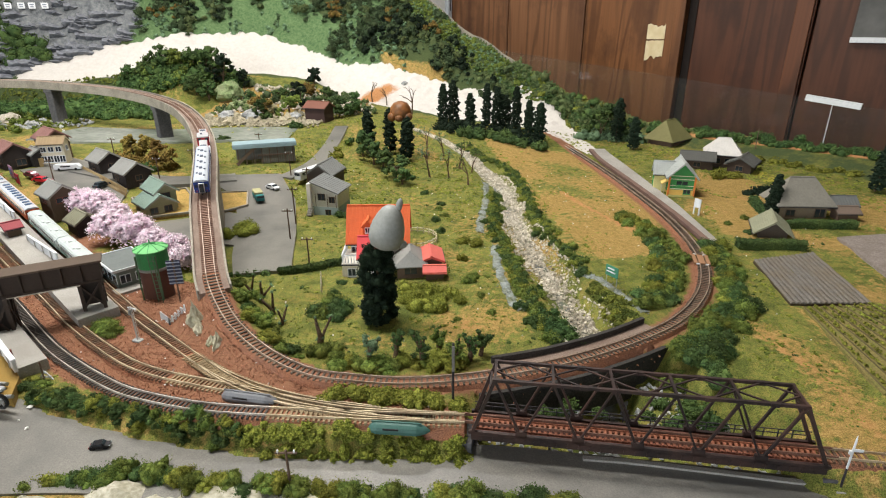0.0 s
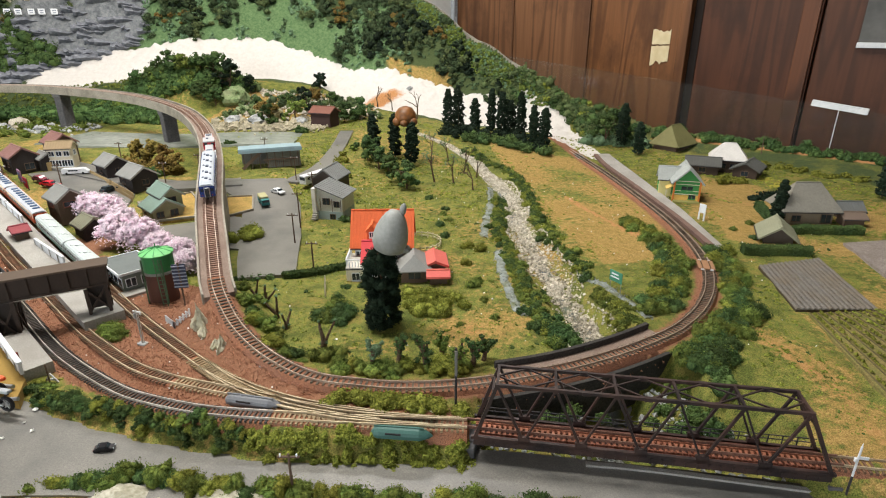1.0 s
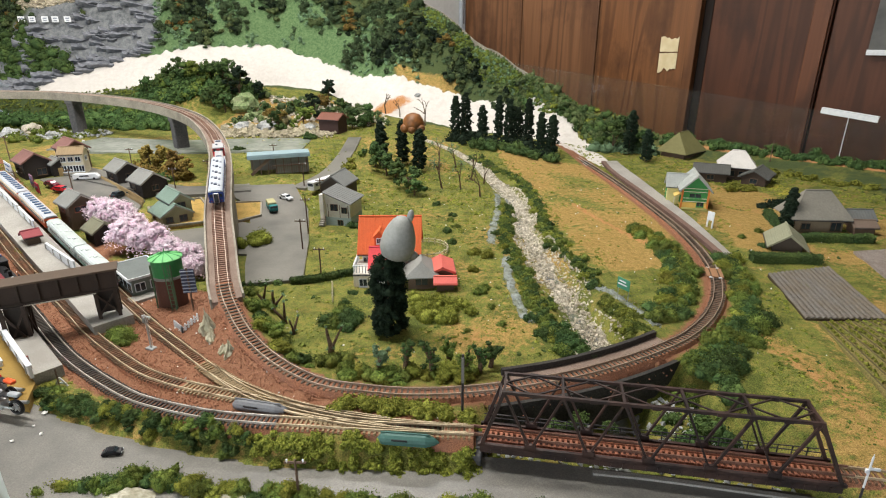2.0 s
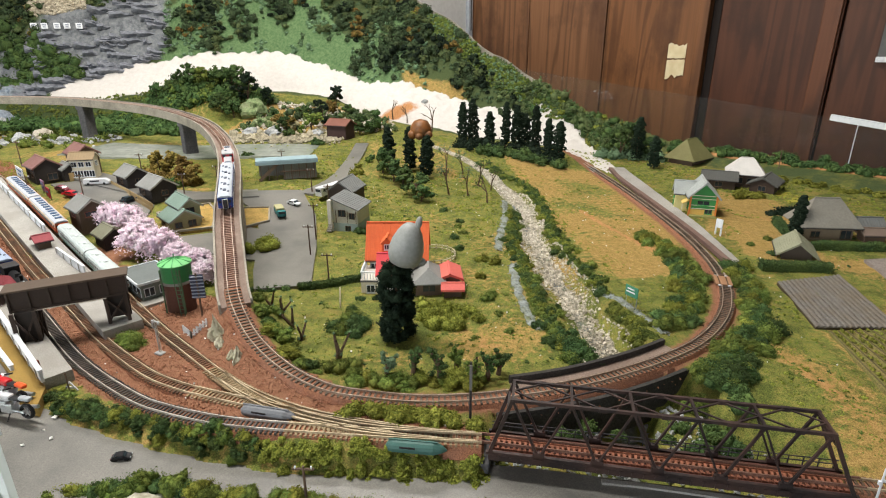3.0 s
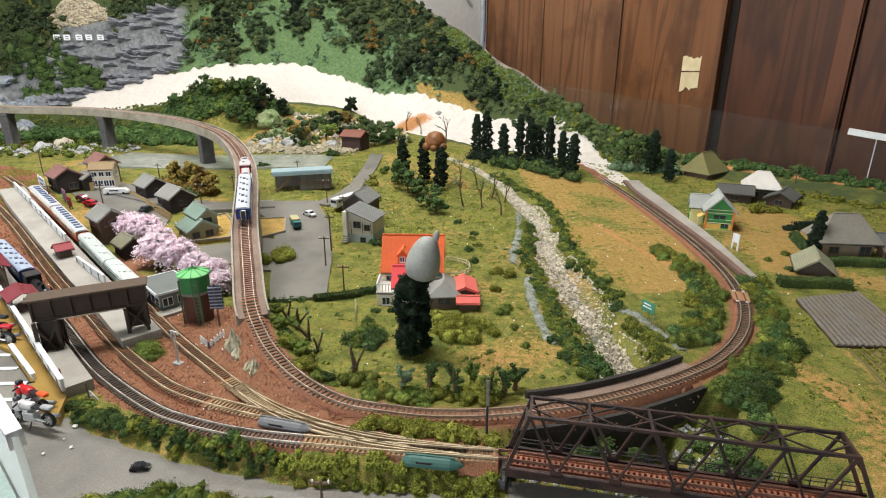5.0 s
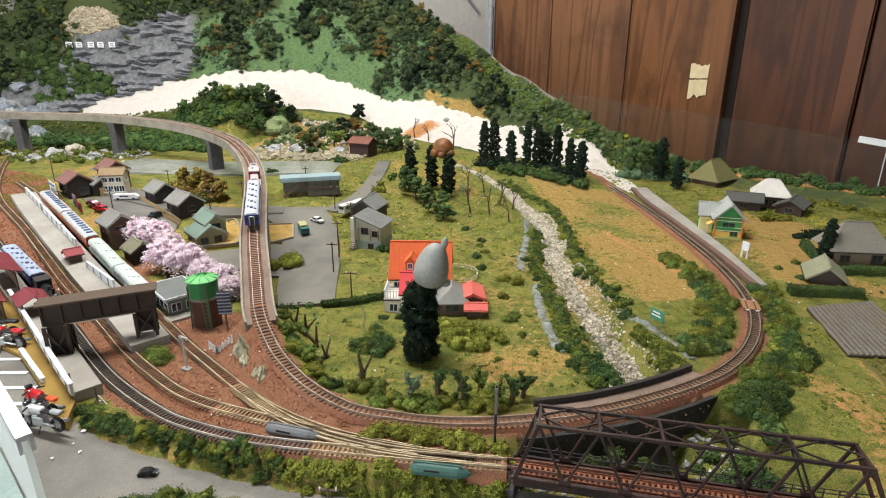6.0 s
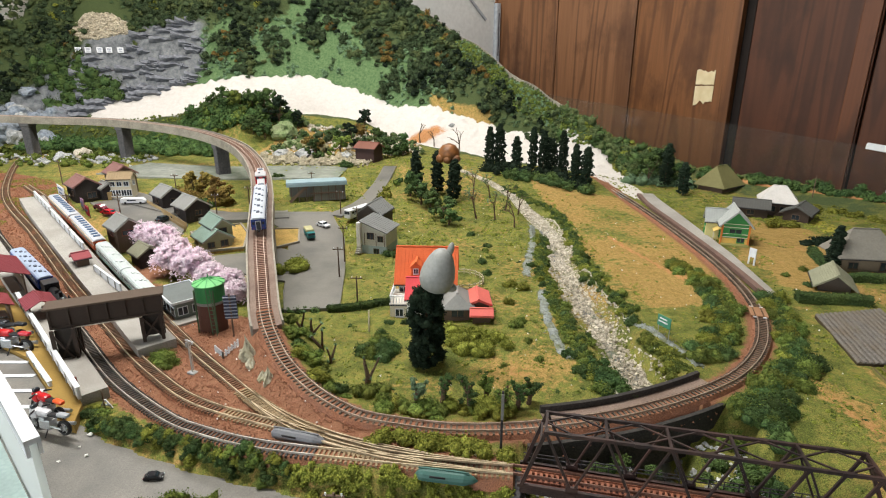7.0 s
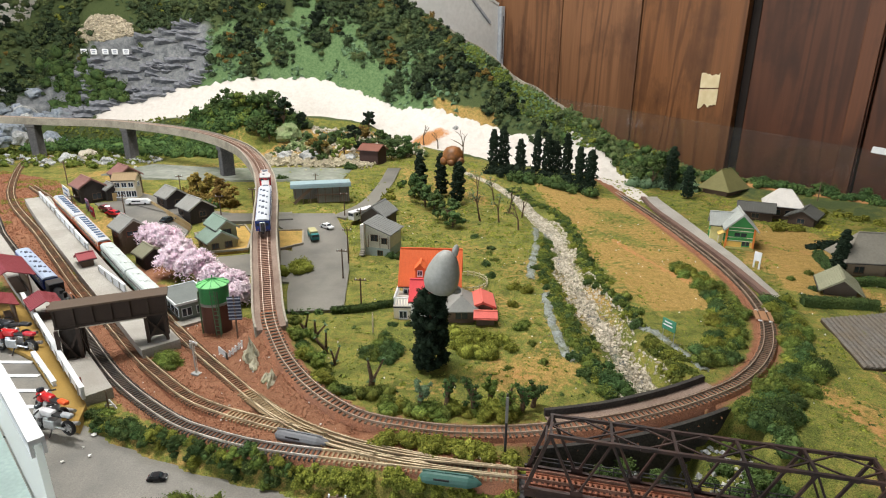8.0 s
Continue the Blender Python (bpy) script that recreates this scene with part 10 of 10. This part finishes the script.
stones("pond_rocks", np.column_stack([x, y, terrain(x, y) + 0.004]), 0.0150, "large pale rocks above the pond", M["pondstone"])
wp = scatter(26000, (-1.30, -0.60), (0.72, 1.35), lambda x, y: inside(x, y, YARD) & (rumple(x, y, 18, 3.0) + 0.6 * rumple(x, y, 60, 8.0) > 0.10), 0.0006)
tagged(crumbs("weeds", wp, 0.0022, M["olive"], rng), "green weeds creeping over the far yard", "grass", kind="stuff")
wp = scatter(30000, (-1.30, -0.60), (0.72, 1.35), lambda x, y: inside(x, y, YARD), 0.0004)
stones("yard_ballast", wp, 0.0018, "brown crushed ballast of the far yard", M["ballast"])
x, y = rng.uniform(-0.66, -0.33, 900), rng.normal(1.52, 0.035, 900)
stones("pond_rocks", np.column_stack([x, y, terrain(x, y) + 0.003]), 0.0060, "pale jumbled rocks above the pond", M["pondstone"])
x, y = rng.uniform(-1.45, -0.95, 160), rng.normal(1.47, 0.05, 160)
stones("pond_rocks", np.column_stack([x, y, terrain(x, y) + 0.003]), 0.0075, "pale rocks below the viaduct")


rk = scatter(900, (-0.7, -0.2), (1.6, 1.92), lambda x, y: inside(x, y, SLOPE), 0.002)
stones("slope_rocks", rk[:60], 0.0130, "pale weathered rocks on the low bank", M["streamstone"])
stones("slope_rocks", rk[60:], 0.0065, "tan stones on the low bank", M["streamstone"])


gs = scatter(700, (0.03, 0.27), (0.30, 0.46), lambda x, y: terrain(x, y) < -0.02, 0.001)
stones("gorge_stones", gs, 0.0032, "grey stones in the gorge under the bridge", M["rockgrey"])


def boulder(x, y, s, label, mat, squash=0.7, z=None):
    bm = bmesh.new()
    bmesh.ops.create_icosphere(bm, subdivisions=3, radius=s)
    for v in bm.verts:
        v.co *= 1 + 0.46 * noise.noise(v.co * (1.6 / s) + Vector((x * 50, y * 50, 0))) + 0.22 * abs(noise.noise(v.co * (4 / s))) + 0.10 * noise.noise(v.co * (9 / s))
        v.co.z *= squash
    ob = part("boulder", bm, mat)
    ob.matrix_world = pose(x, y, (gz(x, y) if z is None else z) + s * squash * 0.3, 0, 0, float(rng.uniform(0, 360)))
    return tagged(ob, label, "rock", "boulders")


for x, y, s in ((-1.20, 1.47, 0.024), (-1.06, 1.44, 0.016), (-1.30, 1.45, 0.014), (-0.62, 1.60, 0.020), (-0.54, 1.58, 0.026), (-0.42, 1.58, 0.018)):
    boulder(x, y, s, "pale weathered boulder by the pond", M["rockgrey"])
moss_green = material("moss_green_rock", lin(84, 104, 66), lin(130, 146, 100), 200, 0.95, 0.6, lin(150, 148, 120), 40, 0.5)
tan_rock = material("tan_rock", lin(132, 124, 90), lin(176, 166, 130), 200, 0.95, 0.6, lin(112, 116, 74), 40, 0.5)
blue_rock = material("blue_grey_rock", lin(92, 102, 116), lin(152, 160, 170), 120, 0.9, 0.6, lin(128, 130, 122), 26, 0.5, rand=0.15)
boulder(-0.680, 1.800, 0.040, "moss-green rock at the edge of the knoll woods", moss_green, 0.8)
boulder(-0.520, 1.635, 0.030, "tan weathered rock above the pond", tan_rock, 0.85)
boulder(-0.575, 1.70, 0.022, "tan weathered rock above the pond", tan_rock, 0.7)
boulder(-0.63, 1.72, 0.024, "moss-green rock at the edge of the knoll woods", moss_green, 0.7)
boulder(-1.200, 1.545, 0.022, "large pale boulder below the viaduct", M["streamstone"], 0.75)
rg = random.Random(21)
for i in range(46):
    x, y = rg.uniform(-1.84, -1.42), rg.uniform(1.68, 1.99)
    if inside(np.array([x]), np.array([y]), [(-1.80, 1.96), (-1.62, 1.99), (-1.50, 1.86), (-1.44, 1.72), (-1.62, 1.70), (-1.80, 1.80)])[0]:
        boulder(x, y, rg.uniform(0.016, 0.042), "jumbled blue-grey rock behind the viaduct", blue_rock if rg.random() < 0.7 else M["rockgrey"], rg.uniform(0.6, 1.0))
mossy = material("mossy_rock", lin(150, 146, 126), lin(198, 192, 170), 300, 0.9, 0.6, lin(124, 124, 88), 60, 0.6)
for x, y, w, h in ((-0.245, 0.497, 0.0085, 0.022), (-0.252, 0.503, 0.0080, 0.011), (-0.239, 0.487, 0.0070, 0.009), (-0.212, 0.464, 0.0070, 0.013), (-0.219, 0.468, 0.0060, 0.007)):
    bm = bmesh.new()
    bmesh.ops.create_icosphere(bm, subdivisions=3, radius=1.0)
    for v in bm.verts:
        v.co += 0.52 * noise.noise_vector(v.co * 2.2 + Vector((x * 80, y * 60, 1.0)))
        up = max(0.0, v.co.z)
        k = (1 - 0.72 * up) * (1 + 0.5 * noise.noise(v.co * 1.7 + Vector((x * 90, y * 90, 0))) + 0.22 * noise.noise(v.co * 5.0 + Vector((y * 70, 0, x * 70))))
        v.co = Vector((v.co.x * w * k, v.co.y * w * 0.8 * k, v.co.z * h * (1 + 0.18 * noise.noise(v.co * 4.0))))
    ob = part("boulder", bm, mossy)
    ob.matrix_world = pose(x, y, gz(x, y) - 0.001, float(rng.uniform(-8, 8)), float(rng.uniform(-8, 8)), float(rng.uniform(0, 360)))
    tagged(ob, "pointed mossy cream-grey crag beside the track", "rock", "crags beside the track")
boulder(-0.135, 1.90, 0.010, "pale stone before the white slope", M["rockgrey"])


# blue-grey stone edging along the stream banks
def stone_edge(line, half, label):
    """A low ragged apron of blue-grey grit with small stones on it."""
    grit = material("blue_grey_stone", lin(104, 112, 112), lin(152, 158, 154), 400, 0.7, 0.6, lin(92, 96, 62), 70, 0.9, island=0.2)
    p = spline([(a, b, 0) for a, b in line], 0.0022)
    tan = np.gradient(p, axis=0)
    side = np.column_stack([tan[:, 1], -tan[:, 0], np.zeros(len(p))]) / np.hypot(tan[:, 0], tan[:, 1])[:, None]
    bm = bmesh.new()
    rows = []
    for k, f in enumerate((-1.0, -0.5, 0.0, 0.5, 1.0)):
        q = p + side * (f * half * (1 + 0.45 * np.sin(np.arange(len(p)) * 0.55 + k) * np.sin(np.arange(len(p)) * 0.19 + 2 * k)))[:, None]
        q[:, 2] = terrain(q[:, 0], q[:, 1]) + (-0.0012 if abs(f) == 1 else 0.0014 + 0.0007 * rumple(q[:, 0], q[:, 1], 300, 2.0))
        rows.append([bm.verts.new(v) for v in q])
    for r0, r1 in zip(rows, rows[1:]):
        for i in range(len(p) - 1):
            bm.faces.new((r0[i], r0[i + 1], r1[i + 1], r1[i])).smooth = True
    bmesh.ops.recalc_face_normals(bm, faces=bm.faces)
    tagged(part("bank_edging", bm, grit), label, "edging", kind="structure")
    n = len(p)
    q = np.repeat(p, 3, 0) + rng.normal(0, half * 0.55, (n * 3, 3)) * np.array([1, 1, 0])
    q[:, 2] = terrain(q[:, 0], q[:, 1]) + rng.uniform(0.0006, 0.0020, len(q))
    ob = crumbs("bank_stones", q, 0.0011, grit, rng)
    return tagged(ob, "small blue-grey stones on the stream bank", "stones", kind="stuff")


stone_edge([(0.088, 1.110), (0.085, 1.060), (0.083, 0.999), (0.074, 0.931), (0.063, 0.850), (0.060, 0.800)], 0.0080, "blue-grey grit edging of the stream bank")
stone_edge([(0.077, 0.745), (0.077, 0.687), (0.079, 0.634), (0.083, 0.605), (0.085, 0.576), (0.094, 0.552)], 0.0075, "blue-grey grit edging of the stream bank")
stone_edge([(0.178, 0.662), (0.195, 0.638), (0.208, 0.612), (0.217, 0.588), (0.225, 0.565), (0.229, 0.546)], 0.0068, "blue-grey grit edging of the stream bank")

# overturned hulls beside the yard
def hull(x, y, rz, L, mat, label):
    bm = bmesh.new()
    n = 14
    rings = []
    for i in range(n + 1):
        f = i / n
        w = 0.0055 * min(1, (f / 0.10) ** 0.6 if f < 0.10 else 1) * min(1, ((1 - f) / 0.22) ** 0.6 if f > 0.78 else 1) + 0.0004
        hgt = 0.0062 * (w / 0.0059)
        rings.append([bm.verts.new(((f - 0.5) * L, w * math.cos(a), hgt * math.sin(a))) for a in np.linspace(-0.2, math.pi + 0.2, 9)])
    for a, b in zip(rings, rings[1:]):
        for j in range(8):
            bm.faces.new((a[j], a[j + 1], b[j + 1], b[j]))
    bm.faces.new(rings[0]), bm.faces.new(rings[-1][::-1])
    bmesh.ops.recalc_face_normals(bm, faces=bm.faces)
    t = thing("upturned_boat", pose(x, y, gz(x, y) + 0.0016, 0, 0, rz), label, "boat", "upturned boats")
    part("hull", bm, mat, t)
    part("keel", boxes((-0.002, 0, 0.0064, L * 0.8, 0.0010, 0.0010)), mat, t)
    part("window_slot", boxes((-L * 0.12, -0.0050, 0.0030, L * 0.25, 0.0008, 0.0014)), M["black"], t)
    return t


hull(-0.157, 0.3905, -11, 0.054, paint("hull_grey", 112, 114, 118, rough=0.5), "grey upturned model hull beside the line")
hull(-0.027, 0.3555, -5, 0.050, paint("hull_green", 62, 98, 90, rough=0.5), "dull green upturned model hull on the bank")

# quarry heap and pale markers on the cliff
def quarry():
    n = 1500
    a, q = rng.uniform(0, 6.283, n), rng.uniform(0, 1, n) ** 0.5
    p = np.column_stack([-1.474 + 0.100 * q * np.cos(a), 2.112 + 0.030 * q * np.cos(a) + 0.026 * q * np.sin(a)])
    z = terrain(p[:, 0], p[:, 1]) + 0.012 * (1 - q * q) + rng.uniform(-0.002, 0.005, n)
    stones("quarry_heap", np.column_stack([p, z]), 0.0066, "heap of pale quarry rubble on the cliff", material("quarry_rubble", lin(150, 140, 120), lin(200, 190, 168), 300, 0.9, 0.3, lin(120, 110, 96), 60, 0.5, island=0.3))


quarry()
for x, y in ((-1.533, 2.055), (-1.497, 2.058), (-1.454, 2.062), (-1.423, 2.070), (-1.387, 2.082)):
    bm = boxes((0, 0, 0, 0.020, 0.004, 0.020), bevel=0.001)
    m = tagged(part("plaque", bm, M["white"]), "small white plaque with blurred writing on the cliff", "plaque", "white plaques")
    for z, w, h in ((0.003, 0.012, 0.004), (-0.004, 0.010, 0.003)):
        part("writing_bar", boxes((0, -0.0022, z, w, 0.0008, h)), paint("plaque_grey", 130, 136, 150), m)
    m.matrix_world = pose(x + 0.012, y - 0.016, 0.358, -15, 0, 35)


def strata():
    """Jagged rock ledges across the blue-grey cliff."""
    rg = random.Random(9)
    for i in range(110):
        az, r = radians(rg.uniform(-38.6, -27.0)), rg.uniform(2.325, 2.50)
        x, y = r * math.sin(az), r * math.cos(az)
        L = rg.uniform(0.03, 0.10)
        bm = bmesh.new()
        n = 7
        top, low = [], []
        for j in range(n + 1):
            f = j / n - 0.5
            dip = 0.006 * noise.noise(Vector((i * 3.1, j * 0.7, 0.0))) - 0.10 * f * L
            top.append(bm.verts.new((f * L, -0.012 * (1 - 4 * f * f) + 0.003 * noise.noise(Vector((j, i, 0))), dip + 0.006)))
            low.append(bm.verts.new((f * L, 0.010, dip - 0.010)))
        back = [bm.verts.new((v.co.x, 0.02, v.co.z + 0.010)) for v in top]
        for j in range(n):
            bm.faces.new((low[j], low[j + 1], top[j + 1], top[j]))
            bm.faces.new((top[j], top[j + 1], back[j + 1], back[j]))
        ob = part("rock_ledge", bm, M["cliff"])
        ob.matrix_world = pose(x, y, gz(x, y) + 0.002, 0, rg.uniform(-8, 12), -math.degrees(az))
        tagged(ob, "jagged blue-grey rock ledge of the cliff", "rock", "cliff ledges")


strata()


def near_bank():
    """Pale rocky ground in front of the near bushes."""
    n = 60
    bm = bmesh.new()
    rows = []
    for i in range(n + 1):
        x = lerp(-0.36, 0.14, i / n)
        row = []
        for j in range(8):
            y = lerp(0.235, 0.308 - 0.045 * float(smooth(0.0, 0.14, x)) + 0.012 * float(smooth(-0.05, -0.3, x)), j / 7)
            z = -0.0195 + 0.006 * float(rumple(np.array(x), np.array(y), 90, 2.0)) + 0.004 * math.sin(j / 7 * math.pi)
            row.append(bm.verts.new((x, y, z)))
        rows.append(row)
    for a, b in zip(rows, rows[1:]):
        for j in range(7):
            bm.faces.new((a[j], b[j], b[j + 1], a[j + 1]))
    return tagged(part("rocky_bank", bm, material("pale_rocky_ground", lin(150, 146, 128), lin(196, 192, 176), 300, 0.9, 0.6, lin(120, 116, 92), 50, 0.6)), "pale rocky bank at the near edge", "bank", kind="structure")


near_bank()


def litter():
    """Pale chips of plaster and foam dropped on the yard, the roads and the turf."""
    n = 420
    x, y = rng.uniform(-0.60, 0.10, n), rng.uniform(0.36, 0.78, n)
    m = inside(x, y, YARD)
    z = terrain(x, y) + 0.0012
    a = np.column_stack([x, y, z])[m]
    x, y = rng.uniform(-0.30, 0.60, 260), rng.uniform(0.44, 1.2, 260)
    m = turf_test(x, y)
    b = np.column_stack([x, y, terrain(x, y) + 0.0010])[m]
    c = np.array([(-0.344, 0.371, -0.0055), (-0.347, 0.351, -0.0045), (-0.345, 0.387, -0.0040), (-0.332, 0.363, -0.0065), (-0.207, 0.367, -0.0085)])
    for pts, s in ((a, 0.0011), (b, 0.0011), (c, 0.0026)):
        tagged(crumbs("litter", pts, s, M["snow"], rng), "scattered pale chips of plaster on the ground", "litter", kind="stuff")


litter()


def level_crossing():
    t = thing("level_crossing", pose(0.3455, 0.682, 0.0044, 0, 0, 75), "brown board crossing with white edges over the line", "level crossing")
    board = paint("crossing_board", 150, 112, 82, bump=0.4)
    for s in (-1, 0, 1):
        part("board", boxes((0, s * 0.0078 if s else 0, 0.0026, 0.030, 0.0046 if s else 0.0080, 0.0018), bevel=0.0003), board, t)
    for q in (-0.0165, 0.0165):
        for s in (-1, 1):
            part("edge_strip", boxes((q, s * 0.0058, 0.0026, 0.0016, 0.004, 0.0012)), M["white"], t)
    return t


level_crossing()
ribbon("platform", [(0.3600, 1.365), (0.3595, 1.25), (0.3700, 1.10), (0.3790, 0.95), (0.3830, 0.85), (0.3830, 0.755)], 0.0046, 0.0084, material("brown_platform_edge", lin(94, 74, 66), lin(126, 101, 90), 600, 0.85, 0.3, lin(92, 74, 66), 40, 0.6), "brown timber edging of the halt platform", "platform")


def billboard(a, b, h, mat, label, bars):
    L = math.hypot(b[0] - a[0], b[1] - a[1])
    t = thing("billboard", pose(a[0], a[1], gz(*a), 0, 0, math.degrees(math.atan2(b[1] - a[1], b[0] - a[0]))), label, "billboard", "billboards")
    part("panel", boxes((L / 2, 0, h * 0.56, L, 0.0014, h * 0.8), bevel=0.0003), mat, t)
    for q in (0.1, 0.9):
        part("post", boxes((L * q, 0.0012, h * 0.45, 0.0014, 0.0014, h * 0.98)), brown_wall, t)
    for f, w in bars:
        part("lettering_bar", boxes((L / 2, -0.0010, h * f, L * w, 0.0006, h * 0.12)), paint("poster_blue", 96, 116, 150), t)
    return t


billboard((-0.885, 1.050), (-0.838, 1.008), 0.026, M["white"], "white hoarding with blue bars beside the black house", ((0.75, 0.7), (0.4, 0.5)))
billboard((-0.775, 0.968), (-0.757, 0.952), 0.026, paint("poster_mauve", 150, 112, 136), "mauve poster hoarding in the square", ((0.7, 0.6), (0.45, 0.7)))
billboard((-0.752, 0.948), (-0.736, 0.934), 0.022, paint("poster_red", 178, 58, 72), "red poster hoarding in the square", ((0.6, 0.6),))


def road_sign(x, y):
    t = thing("road_sign", pose(x, y, gz(x, y)), "thin brown post with a small white trestle beside it", "sign post")
    part("post", rod(bmesh.new(), (0, 0, -0.003), (0, 0, 0.021), 0.0007, 8), brown_wall, t)
    bm = bmesh.new()
    bar(bm, (-0.0075, 0.004, 0.0), (-0.0015, 0.004, 0.009), 0.0012, 0.0012)
    bar(bm, (0.0045, 0.004, 0.0), (-0.0015, 0.004, 0.009), 0.0012, 0.0012)
    bar(bm, (-0.0065, 0.004, 0.003), (0.0035, 0.004, 0.003), 0.0012, 0.0016)
    part("trestle", bm, M["white"], t)
    return t


road_sign(-0.350, 0.415)
